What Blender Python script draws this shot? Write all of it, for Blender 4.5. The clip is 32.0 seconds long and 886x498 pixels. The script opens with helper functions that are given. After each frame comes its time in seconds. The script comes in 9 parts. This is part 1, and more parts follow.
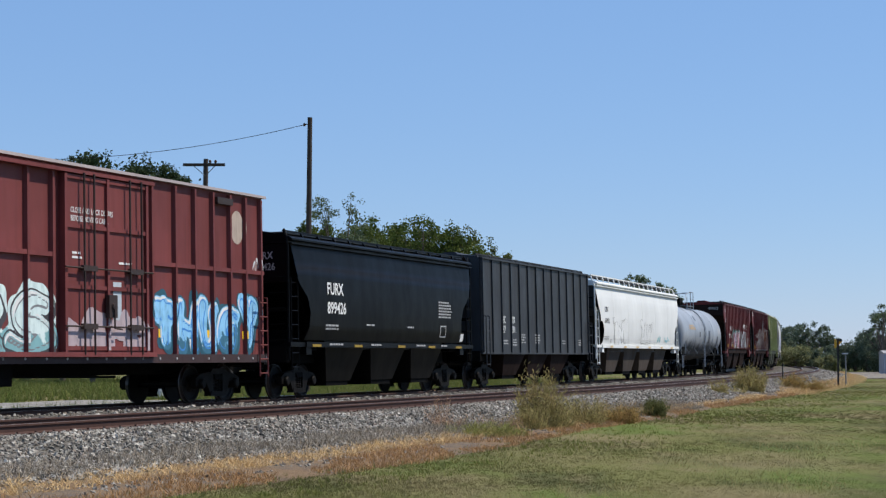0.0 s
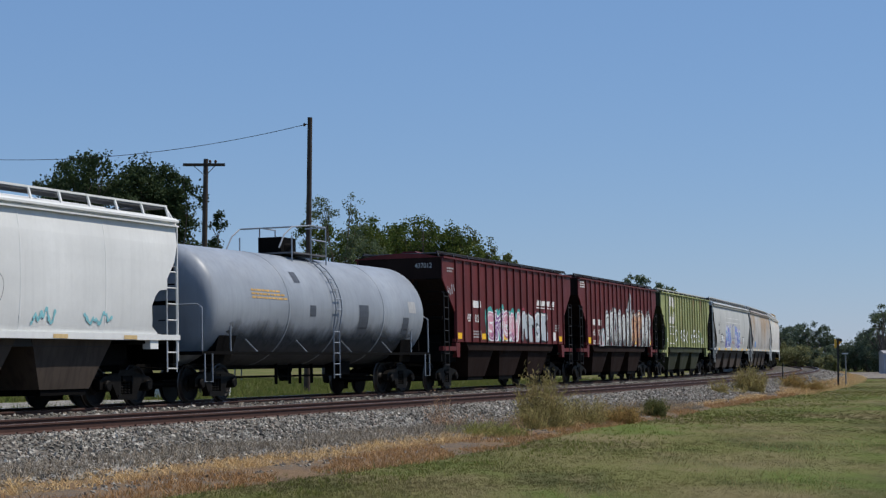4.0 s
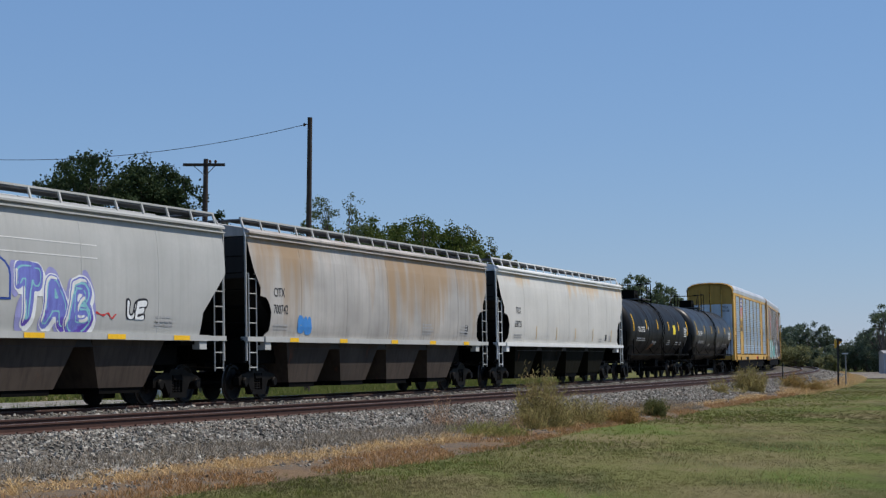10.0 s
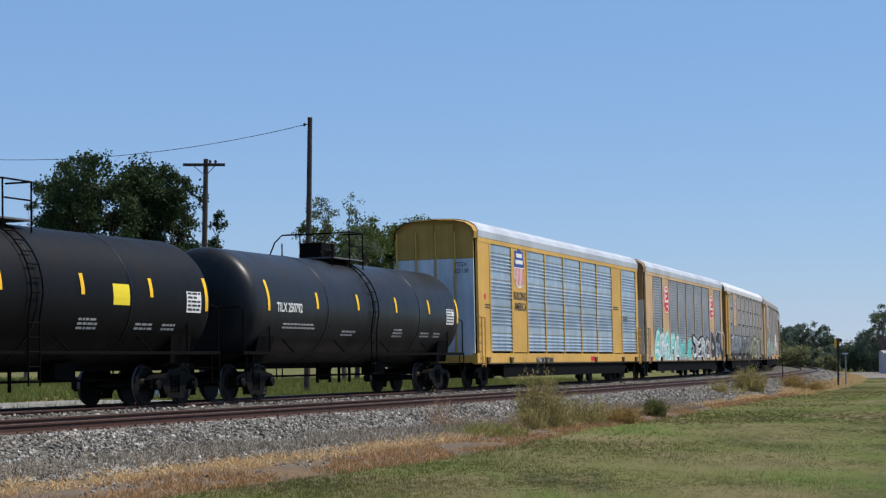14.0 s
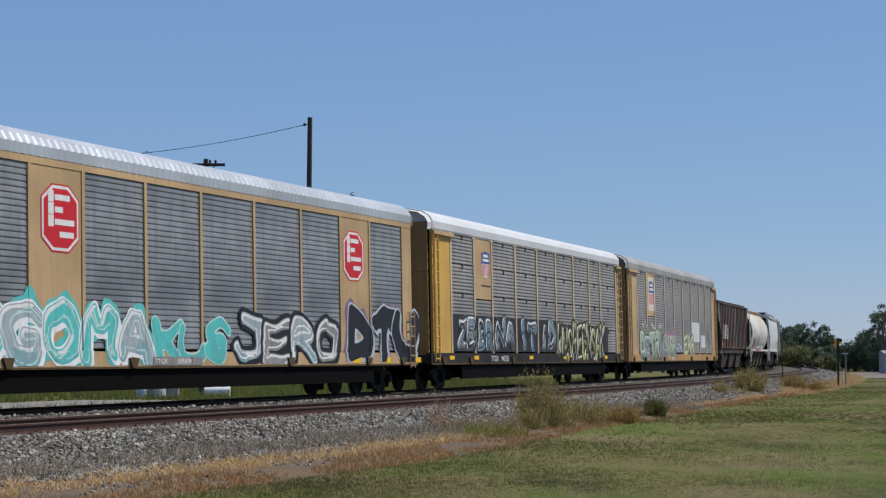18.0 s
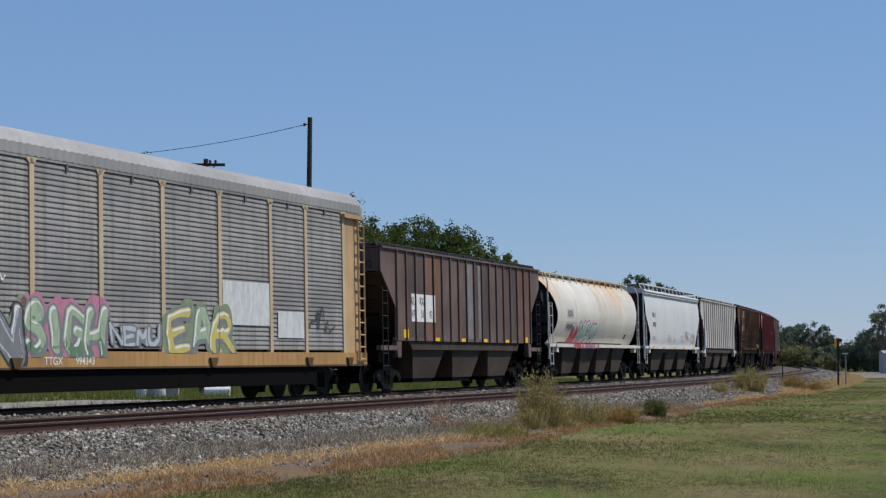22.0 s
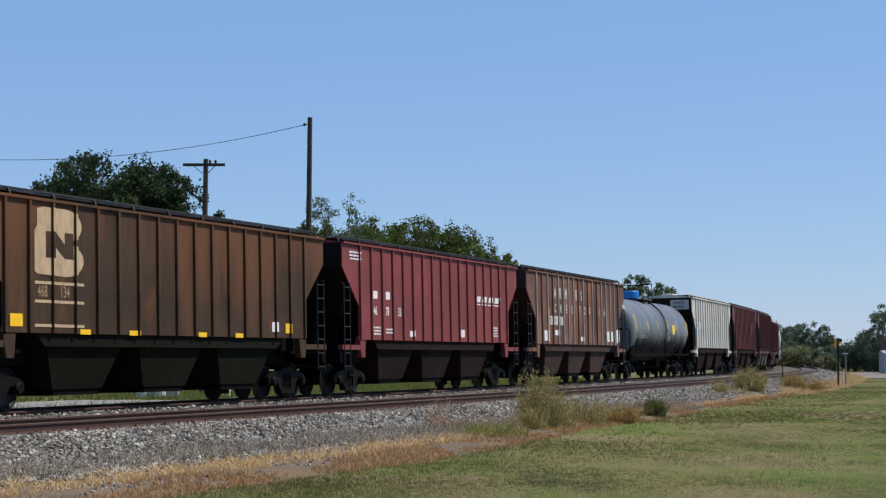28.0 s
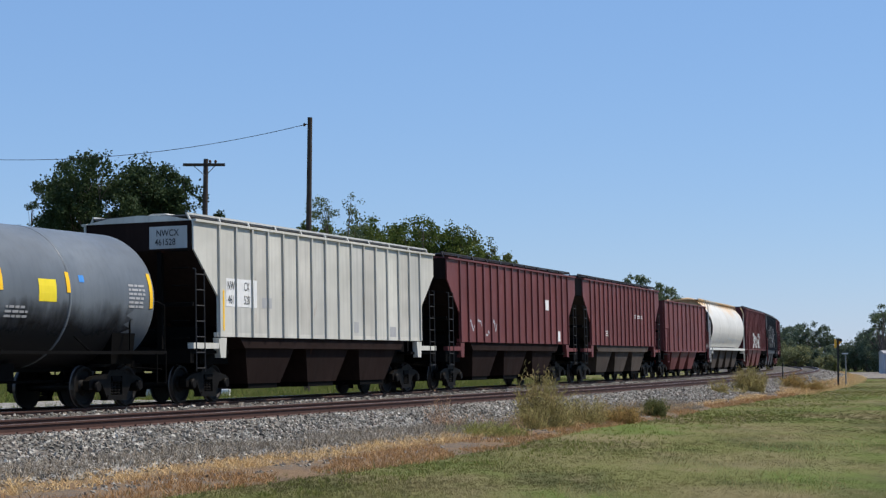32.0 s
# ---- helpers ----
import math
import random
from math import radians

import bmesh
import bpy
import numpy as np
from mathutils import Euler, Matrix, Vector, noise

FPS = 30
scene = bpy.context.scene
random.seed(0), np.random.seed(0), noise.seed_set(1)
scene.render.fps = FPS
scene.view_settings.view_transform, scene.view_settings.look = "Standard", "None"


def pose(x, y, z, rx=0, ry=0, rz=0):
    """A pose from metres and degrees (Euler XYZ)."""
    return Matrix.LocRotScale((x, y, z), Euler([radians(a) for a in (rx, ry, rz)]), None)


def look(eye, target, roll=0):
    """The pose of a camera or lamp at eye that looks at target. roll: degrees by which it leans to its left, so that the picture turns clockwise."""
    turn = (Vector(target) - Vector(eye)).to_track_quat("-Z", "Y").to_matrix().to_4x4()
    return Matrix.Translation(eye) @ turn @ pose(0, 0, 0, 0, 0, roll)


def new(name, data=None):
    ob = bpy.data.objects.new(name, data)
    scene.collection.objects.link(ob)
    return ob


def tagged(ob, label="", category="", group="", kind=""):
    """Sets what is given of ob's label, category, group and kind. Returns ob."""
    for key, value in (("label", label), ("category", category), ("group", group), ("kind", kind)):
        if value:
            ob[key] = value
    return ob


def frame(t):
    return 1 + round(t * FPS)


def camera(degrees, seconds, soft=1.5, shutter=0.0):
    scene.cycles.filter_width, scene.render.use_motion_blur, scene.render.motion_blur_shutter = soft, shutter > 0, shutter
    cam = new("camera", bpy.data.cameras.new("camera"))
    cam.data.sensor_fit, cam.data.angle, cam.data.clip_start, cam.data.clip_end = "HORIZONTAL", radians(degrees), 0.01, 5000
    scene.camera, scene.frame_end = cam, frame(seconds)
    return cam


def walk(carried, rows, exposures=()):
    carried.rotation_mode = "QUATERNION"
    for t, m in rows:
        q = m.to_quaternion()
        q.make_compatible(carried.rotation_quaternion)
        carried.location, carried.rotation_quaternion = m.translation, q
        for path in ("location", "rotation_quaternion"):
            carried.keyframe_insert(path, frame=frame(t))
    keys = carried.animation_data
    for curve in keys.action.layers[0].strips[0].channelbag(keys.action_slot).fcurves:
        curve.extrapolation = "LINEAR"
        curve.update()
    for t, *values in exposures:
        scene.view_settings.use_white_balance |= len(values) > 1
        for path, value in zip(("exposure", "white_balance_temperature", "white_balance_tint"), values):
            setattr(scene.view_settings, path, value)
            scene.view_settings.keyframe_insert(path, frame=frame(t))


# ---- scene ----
cam = camera(26.6, 32.0, soft=1.3, shutter=0.0)
EXPOSURES = [(0.0, 0.36), (1.4, 0.34), (2.2, 0.2), (3.0, 0.03), (3.6, -0.05), (5.4, 0.22), (7.2, 0.22), (8.4, 0.1), (9.2, 0.0), (12.6, 0.02), (13.2, 0.14), (13.6, 0.26), (14.6, 0.28), (15.5, 0.14), (15.9, 0.06), (16.6, 0.0), (25.6, 0.0), (27.5, 0.18), (28.2, 0.33), (32.0, 0.36)]
walk(cam, [(0.0, pose(0, 0, 1.15, 93.27, 0, 0)), (32.0, pose(0, 0, 1.15, 93.27, 0, 0))], EXPOSURES)

# ---- light ----
SUN_ELEV, SUN_AZ = 56.0, 76.0          # azimuth clockwise from the way the camera faces
world = bpy.data.worlds.new("sky")
scene.world = world
world.use_nodes = True
wn = world.node_tree.nodes
sky = wn.new("ShaderNodeTexSky")
sky.sky_type = "NISHITA"
sky.sun_disc = False
sky.sun_elevation, sky.sun_rotation = radians(SUN_ELEV), radians(SUN_AZ)
sky.altitude, sky.air_density, sky.dust_density, sky.ozone_density = 300, 1.0, 0.0, 2.5
wn["Background"].inputs["Strength"].default_value = 0.085
clear = wn.new("ShaderNodeMix")          # thin even haze of a hot clear day over the sky's gradient
clear.data_type = "RGBA"
clear.inputs[0].default_value = 0.55
clear.inputs[7].default_value = (1.9, 3.9, 8.0, 1)
world.node_tree.links.new(sky.outputs[0], clear.inputs[6])
world.node_tree.links.new(clear.outputs[2], wn["Background"].inputs["Color"])
sun = new("sun", bpy.data.lights.new("sun", "SUN"))
sun.data.energy, sun.data.angle, sun.data.color = 4.4, radians(0.53), (1.0, 0.93, 0.84)
_se, _sa = radians(SUN_ELEV), radians(SUN_AZ)
sun.matrix_world = look((math.sin(_sa) * math.cos(_se) * 300, math.cos(_sa) * math.cos(_se) * 300, math.sin(_se) * 300), (0, 0, 0))

# ---- the line of the railway ----
# arc length s runs away from the viewer; the heading is the angle to the right of +y
_g = np.arange(-260.0, 560.0, 0.5)
_bend = np.interp(_g, [30, 70, 110, 150], [0.00170, 0.00096, 0.00119, 0.00142])
_head = np.cumsum(_bend) * 0.5
_head = 0.4251 - (_head - np.interp(0.0, _g, _head))
_px = np.cumsum(np.sin(_head)) * 0.5
_py = np.cumsum(np.cos(_head)) * 0.5
_px = _px - np.interp(0.0, _g, _px) - 24.1 * math.cos(0.4251)
_py = _py - np.interp(0.0, _g, _py) + 24.1 * math.sin(0.4251)


def on_line(s, off=0.0):
    """Place on the train's centre line at s, moved off metres to its far side, and the heading."""
    h = float(np.interp(s, _g, _head))
    return float(np.interp(s, _g, _px)) - off * math.cos(h), float(np.interp(s, _g, _py)) + off * math.sin(h), h


SPEED, GAIN = 15.083, 0.0379          # metres a second at 16 s, and its growth


def gone(t):
    return SPEED * (t - 16.0) + 0.5 * GAIN * (t - 16.0) ** 2


LEAN = -1.2


def car_pose(place, t, base=12.0):
    """Pose of a car whose middle passes s = place at 16 s."""
    s = place - gone(t)
    x0, y0, _ = on_line(s - base / 2)
    x1, y1, _ = on_line(s + base / 2)
    return pose((x0 + x1) / 2, (y0 + y1) / 2, 0.0, LEAN, 0, math.degrees(math.atan2(y1 - y0, x1 - x0)))

# ---- materials ----
def nodes_of(name):
    m = bpy.data.materials.new(name)
    m.use_nodes = True
    nt = m.node_tree
    return m, nt, nt.nodes, nt.nodes["Principled BSDF"]


def noise_node(nt, scale, detail=4.0, stretch=(1, 1, 1), rough=0.55):
    co = nt.nodes.new("ShaderNodeTexCoord")
    mp = nt.nodes.new("ShaderNodeMapping")
    mp.inputs["Scale"].default_value = stretch
    nz = nt.nodes.new("ShaderNodeTexNoise")
    nz.inputs["Scale"].default_value, nz.inputs["Detail"].default_value, nz.inputs["Roughness"].default_value = scale, detail, rough
    nt.links.new(co.outputs["Object"], mp.inputs["Vector"])
    nt.links.new(mp.outputs[0], nz.inputs["Vector"])
    return nz


def ramp_node(nt, src, lo, hi, c0=(0, 0, 0, 1), c1=(1, 1, 1, 1)):
    r = nt.nodes.new("ShaderNodeValToRGB")
    r.color_ramp.elements[0].position, r.color_ramp.elements[1].position = lo, hi
    r.color_ramp.elements[0].color, r.color_ramp.elements[1].color = c0, c1
    nt.links.new(src, r.inputs[0])
    return r


def mix_node(nt, fac, a, b, mode="MIX"):
    x = nt.nodes.new("ShaderNodeMix")
    x.data_type, x.blend_type = "RGBA", mode
    for sock, val in ((x.inputs[0], fac), (x.inputs[6], a), (x.inputs[7], b)):
        if isinstance(val, (int, float, tuple)):
            sock.default_value = val
        else:
            nt.links.new(val, sock)
    return x.outputs[2]


def rgb(c, k=1.0):
    return (c[0] * k, c[1] * k, c[2] * k, 1)


def bump(nt, p, height, strength=0.3, dist=0.01):
    b = nt.nodes.new("ShaderNodeBump")
    b.inputs["Strength"].default_value, b.inputs["Distance"].default_value = strength, dist
    nt.links.new(height, b.inputs["Height"])
    nt.links.new(b.outputs[0], p.inputs["Normal"])


RUST = (0.16, 0.06, 0.03)
_paints = {}


def paint(name, c, rough=0.45, rust=0.15, streak=0.3, metal=0.0, rust_c=RUST, fade=0.25, stain=None):
    """Weathered paint on steel: faded patches, vertical streaks, rust blooms, slight dents."""
    if name in _paints:
        return _paints[name]
    m, nt, n, p = nodes_of(name)
    big = noise_node(nt, 0.55, 3, (0.7, 1, 1))
    fine = noise_node(nt, 9.0, 5)
    stk = noise_node(nt, 2.2, 4, (3.0, 3.0, 0.16))
    blo = noise_node(nt, 1.3, 6, (1.0, 1.0, 0.45), 0.65)
    obj = n.new("ShaderNodeObjectInfo")
    base = mix_node(nt, ramp_node(nt, big.outputs[0], 0.35, 0.7).outputs[0], rgb(c, 1 - fade), rgb(c, 1 + 0.4 * fade))
    base = mix_node(nt, ramp_node(nt, stk.outputs[0], 0.46, 0.74, (0, 0, 0, 1), (streak, streak, streak, 1)).outputs[0], base, rgb(c, 0.45))
    base = mix_node(nt, ramp_node(nt, fine.outputs[0], 0.3, 0.75, (0, 0, 0, 1), (0.25, 0.25, 0.25, 1)).outputs[0], base, rgb(c, 0.75))
    rnd = n.new("ShaderNodeMapRange")
    rnd.inputs[3].default_value, rnd.inputs[4].default_value = 0.0, 0.16
    nt.links.new(obj.outputs["Random"], rnd.inputs[0])
    base = mix_node(nt, rnd.outputs[0], base, rgb(c, 0.6))
    if rust > 0:
        base = mix_node(nt, ramp_node(nt, blo.outputs[0], 0.72 - 0.3 * rust, 0.8 - 0.12 * rust, (0, 0, 0, 1), (0.85, 0.85, 0.85, 1)).outputs[0], base, rgb(rust_c))
    if stain:
        # rust washed down from the roof edge in uneven tongues: (lowest, highest height, strength, how far the height counts)
        low, high, force, hold = stain
        co, sep = n.new("ShaderNodeTexCoord"), n.new("ShaderNodeSeparateXYZ")
        nt.links.new(co.outputs["Object"], sep.inputs[0])
        up = n.new("ShaderNodeMapRange")
        up.inputs[1].default_value, up.inputs[2].default_value = low, high
        nt.links.new(sep.outputs[2], up.inputs[0])
        tong, wide = noise_node(nt, 1.1, 5, (1.6, 1.6, 0.22)), noise_node(nt, 0.33, 3, (1, 1, 0.3))
        tot = n.new("ShaderNodeMath")
        tot.operation = "MULTIPLY_ADD"
        nt.links.new(up.outputs[0], tot.inputs[0])
        tot.inputs[1].default_value = hold
        nt.links.new(tong.outputs[0], tot.inputs[2])
        tot2 = n.new("ShaderNodeMath")
        tot2.operation = "MULTIPLY_ADD"
        nt.links.new(wide.outputs[0], tot2.inputs[0])
        tot2.inputs[1].default_value = 1.8
        nt.links.new(tot.outputs[0], tot2.inputs[2])
        show = n.new("ShaderNodeMapRange")
        show.inputs[1].default_value, show.inputs[2].default_value, show.inputs[4].default_value = 1.4 + 0.62 * hold - 0.1 * force, 1.78 + 0.62 * hold - 0.1 * force, 0.85
        nt.links.new(tot2.outputs[0], show.inputs[0])
        base = mix_node(nt, show.outputs[0], base, rgb(rust_c))
    nt.links.new(base, p.inputs["Base Color"])
    rr = ramp_node(nt, blo.outputs[0], 0.3, 0.8, rgb((rough, rough, rough), 0.85), rgb((rough, rough, rough), 1.35))
    nt.links.new(rr.outputs[0], p.inputs["Roughness"])
    p.inputs["Metallic"].default_value = metal
    p.inputs["Specular IOR Level"].default_value = 0.22
    bump(nt, p, big.outputs[0], 0.25, 0.03)
    _paints[name] = m
    return m


def plain(name, c, rough=0.6, metal=0.0, var=0.25, scale=14.0):
    if name in _paints:
        return _paints[name]
    m, nt, n, p = nodes_of(name)
    nz = noise_node(nt, scale, 5)
    nt.links.new(mix_node(nt, nz.outputs[0], rgb(c, 1 - var), rgb(c, 1 + var)), p.inputs["Base Color"])
    p.inputs["Roughness"].default_value, p.inputs["Metallic"].default_value = rough, metal
    p.inputs["Specular IOR Level"].default_value = 0.2
    bump(nt, p, nz.outputs[0], 0.3, 0.01)
    _paints[name] = m
    return m


def worn_print(name, c, wear=0.25):
    """Lettering or sprayed paint on a car side: uneven, a little chalky."""
    if name in _paints:
        return _paints[name]
    m, nt, n, p = nodes_of(name)
    nz = noise_node(nt, 7.0, 6, (1, 1, 0.5))
    st = noise_node(nt, 2.5, 4, (3, 3, 0.2))
    base = mix_node(nt, ramp_node(nt, nz.outputs[0], 0.4, 0.75, (0, 0, 0, 1), (wear * 2, wear * 2, wear * 2, 1)).outputs[0], rgb(c), rgb(c, 0.55))
    base = mix_node(nt, ramp_node(nt, st.outputs[0], 0.5, 0.75, (0, 0, 0, 1), (wear, wear, wear, 1)).outputs[0], base, rgb(c, 0.4))
    nt.links.new(base, p.inputs["Base Color"])
    p.inputs["Roughness"].default_value = 0.55
    p.inputs["Specular IOR Level"].default_value = 0.22
    _paints[name] = m
    return m


# near-black steels: the shade under the cars is put into these colours
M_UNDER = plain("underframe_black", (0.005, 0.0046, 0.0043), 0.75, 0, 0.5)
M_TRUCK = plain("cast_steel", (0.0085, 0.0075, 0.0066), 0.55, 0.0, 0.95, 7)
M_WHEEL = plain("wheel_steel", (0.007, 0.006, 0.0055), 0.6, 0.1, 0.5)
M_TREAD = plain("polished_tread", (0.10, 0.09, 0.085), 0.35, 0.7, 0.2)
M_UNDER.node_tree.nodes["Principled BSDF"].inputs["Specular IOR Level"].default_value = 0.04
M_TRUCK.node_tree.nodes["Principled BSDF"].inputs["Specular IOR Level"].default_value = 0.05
M_GRATE = plain("grating", (0.13, 0.13, 0.135), 0.7, 0.3, 0.4)
M_WHITEP = worn_print("white_print", (0.72, 0.72, 0.70), 0.15)
M_BLACKP = worn_print("black_print", (0.03, 0.03, 0.035), 0.1)
M_GREYP = worn_print("grey_print", (0.38, 0.38, 0.38), 0.2)
M_YELLOWP = worn_print("yellow_reflector", (0.85, 0.50, 0.02), 0.12)
M_REDP = worn_print("red_print", (0.55, 0.02, 0.03), 0.1)
M_BLUEP = worn_print("blue_print", (0.03, 0.07, 0.30), 0.1)


# ---- mesh helpers ----
def box(bm, x0, x1, y0, y1, z0, z1):
    v = [bm.verts.new((x, y, z)) for x in (x0, x1) for y in (y0, y1) for z in (z0, z1)]
    for f in ((0, 1, 3, 2), (4, 6, 7, 5), (0, 4, 5, 1), (2, 3, 7, 6), (0, 2, 6, 4), (1, 5, 7, 3)):
        bm.faces.new([v[i] for i in f])


def hexa(bm, low, high):
    """A solid between two four-cornered rings."""
    a = [bm.verts.new(c) for c in low]
    b = [bm.verts.new(c) for c in high]
    bm.faces.new(a[::-1])
    bm.faces.new(b)
    for i in range(4):
        j = (i + 1) % 4
        bm.faces.new((a[i], a[j], b[j], b[i]))


def prism(bm, pts, y0, y1):
    """A polygon in x, z pushed along y."""
    a = [bm.verts.new((x, y0, z)) for x, z in pts]
    b = [bm.verts.new((x, y1, z)) for x, z in pts]
    bm.faces.new(a)
    bm.faces.new(b[::-1])
    for i in range(len(pts)):
        j = (i + 1) % len(pts)
        bm.faces.new((a[j], a[i], b[i], b[j]))


def along(bm, pts, x0, x1):
    """A polygon in y, z pushed along x."""
    a = [bm.verts.new((x0, y, z)) for y, z in pts]
    b = [bm.verts.new((x1, y, z)) for y, z in pts]
    bm.faces.new(a)
    bm.faces.new(b[::-1])
    for i in range(len(pts)):
        j = (i + 1) % len(pts)
        bm.faces.new((a[j], a[i], b[i], b[j]))


def rod(bm, p, q, r, n=6, r2=None):
    p, q = Vector(p), Vector(q)
    w = (q - p).normalized()
    u = w.orthogonal().normalized()
    v = w.cross(u)
    r2 = r if r2 is None else r2
    ring = [[bm.verts.new(c + (u * math.cos(k * math.tau / n) + v * math.sin(k * math.tau / n)) * rr) for k in range(n)] for c, rr in ((p, r), (q, r2))]
    for k in range(n):
        j = (k + 1) % n
        bm.faces.new((ring[0][k], ring[0][j], ring[1][j], ring[1][k]))
    bm.faces.new(ring[0][::-1])
    bm.faces.new(ring[1])


def bent(bm, pts, r, n=6):
    """One tube through points."""
    pts = [Vector(p) for p in pts]
    rings = []
    for i, c in enumerate(pts):
        w = (pts[min(i + 1, len(pts) - 1)] - pts[max(i - 1, 0)]).normalized()
        side = Vector((0.31, 0.22, 0.93)) if abs(w.z) < 0.85 else Vector((0.93, 0.31, 0.22))
        u = w.cross(side).normalized()
        v = w.cross(u)
        rings.append([bm.verts.new(c + (u * math.cos(k * math.tau / n) + v * math.sin(k * math.tau / n)) * r) for k in range(n)])
    for a, b in zip(rings, rings[1:]):
        for k in range(n):
            j = (k + 1) % n
            bm.faces.new((a[k], a[j], b[j], b[k]))
    bm.faces.new(rings[0][::-1])
    bm.faces.new(rings[-1])


def spun(bm, prof, n=24, axis="x", centre=(0, 0, 0)):
    """Turns a profile of (place along the axis, radius) about an axis."""
    rings = []
    for h, r in prof:
        ring = []
        for k in range(n):
            c, s = math.cos(k * math.tau / n), math.sin(k * math.tau / n)
            co = {"x": (h, r * c, r * s), "y": (r * c, h, r * s), "z": (r * c, r * s, h)}[axis]
            ring.append(bm.verts.new(Vector(centre) + Vector(co)))
        rings.append(ring)
    for a, b in zip(rings, rings[1:]):
        for k in range(n):
            j = (k + 1) % n
            bm.faces.new((a[k], a[j], b[j], b[k]))
    bm.faces.new(rings[0][::-1])
    bm.faces.new(rings[-1])


def grid(bm, rows):
    """Faces between rows of points of equal length."""
    vs = [[bm.verts.new(c) for c in row] for row in rows]
    for a, b in zip(vs, vs[1:]):
        for k in range(len(a) - 1):
            bm.faces.new((a[k], a[k + 1], b[k + 1], b[k]))


def part(name, bm, material, parent, label="", smooth=False):
    """Links a bmesh as one mesh object under a thing or a part."""
    bmesh.ops.recalc_face_normals(bm, faces=bm.faces)
    me = bpy.data.meshes.new(name)
    bm.to_mesh(me)
    bm.free()
    if smooth:
        me.shade_smooth()
    me.materials.append(material)
    ob = new(name, me)
    ob.parent = parent
    return tagged(ob, label)


def again(name, mesh, parent, m):
    """One more part on a mesh that is already there."""
    ob = new(name, mesh)
    ob.parent = parent
    ob.matrix_basis = m
    return ob


def thing(name, label, category, group="", kind=""):
    return tagged(new(name), label, category, group, kind)


# ---- flat shapes in x, z that are laid on car sides ----
_words = {}


def word_shape(s, h, wide=1.0, bold=0.0, slant=0.0):
    """Corners and faces of a word, its lower left at 0, 0 and its capitals h high."""
    key = (s, bold)
    if key not in _words:
        cu = bpy.data.curves.new("word", "FONT")
        cu.body, cu.offset, cu.resolution_u = s, bold, 3
        ob = bpy.data.objects.new("word", cu)
        me = bpy.data.meshes.new_from_object(ob)
        _words[key] = ([(v.co.x, v.co.y) for v in me.vertices], [list(f.vertices) for f in me.polygons])
        bpy.data.objects.remove(ob)
        bpy.data.meshes.remove(me)
        bpy.data.curves.remove(cu)
    vs, fs = _words[key]
    x0, z0, z1 = min(v[0] for v in vs), min(v[1] for v in vs), max(v[1] for v in vs)
    k = h / (z1 - z0)
    return [((x - x0) * k * wide + slant * (z - z0) * k, (z - z0) * k) for x, z in vs], fs


def block(x0, x1, z0, z1):
    return [(x0, z0), (x1, z0), (x1, z1), (x0, z1)], [[0, 1, 2, 3]]


def ngon(pts):
    return list(pts), [list(range(len(pts)))]


def moved(shape, x, z):
    return [(a + x, b + z) for a, b in shape[0]], shape[1]


def joined(shapes):
    vs, fs = [], []
    for v, f in shapes:
        k = len(vs)
        vs += v
        fs += [[i + k for i in q] for q in f]
    return vs, fs


def lay(name, shape, material, parent, depth, cuts=(), zcuts=(), lift=0.006, label="", creep=0.0):
    """Lays a flat shape on the near side of a car: depth(x, z) gives the side's y there; cuts are the x where it steps.
    creep lifts a line slightly along its length, where it crosses itself."""
    vs, fs = shape
    bm = bmesh.new()
    far = bm.verts.layers.float.new("along")
    bv = []
    half = max(1, len(vs) // 2)
    for i, (x, z) in enumerate(vs):
        v = bm.verts.new((x, 0, z))
        v[far] = float(i % half) if creep else 0.0
        bv.append(v)
    for f in fs:
        if len(set(f)) > 2:
            try:
                bm.faces.new([bv[i] for i in f])
            except ValueError:
                pass
    lo, hi = min(v[0] for v in vs), max(v[0] for v in vs)
    zl, zh = min(v[1] for v in vs), max(v[1] for v in vs)
    for c in cuts:
        if lo < c < hi:
            bmesh.ops.bisect_plane(bm, geom=bm.verts[:] + bm.edges[:] + bm.faces[:], plane_co=(c, 0, 0), plane_no=(1, 0, 0))
    for c in zcuts:
        if zl < c < zh:
            bmesh.ops.bisect_plane(bm, geom=bm.verts[:] + bm.edges[:] + bm.faces[:], plane_co=(0, 0, c), plane_no=(0, 0, 1))
    pv, pf, seen = [], [], {}
    for f in bm.faces:
        cx, _, cz = f.calc_center_median()
        ring = list(f.verts)
        if f.normal.y > 0:
            ring = ring[::-1]
        face = []
        for v in ring:
            p = (v.co.x, depth(cx, v.co.z + (0.003 if cz > v.co.z else -0.003)) - lift - creep * v[far], v.co.z)
            key = tuple(round(q, 5) for q in p)
            if key not in seen:
                seen[key] = len(pv)
                pv.append(p)
            if seen[key] not in face:
                face.append(seen[key])
        if len(face) > 2:
            pf.append(face)
    bm.free()
    me = bpy.data.meshes.new(name)
    me.from_pydata(pv, [], pf)
    me.materials.append(material)
    ob = new(name, me)
    ob.parent = parent
    return tagged(ob, label)


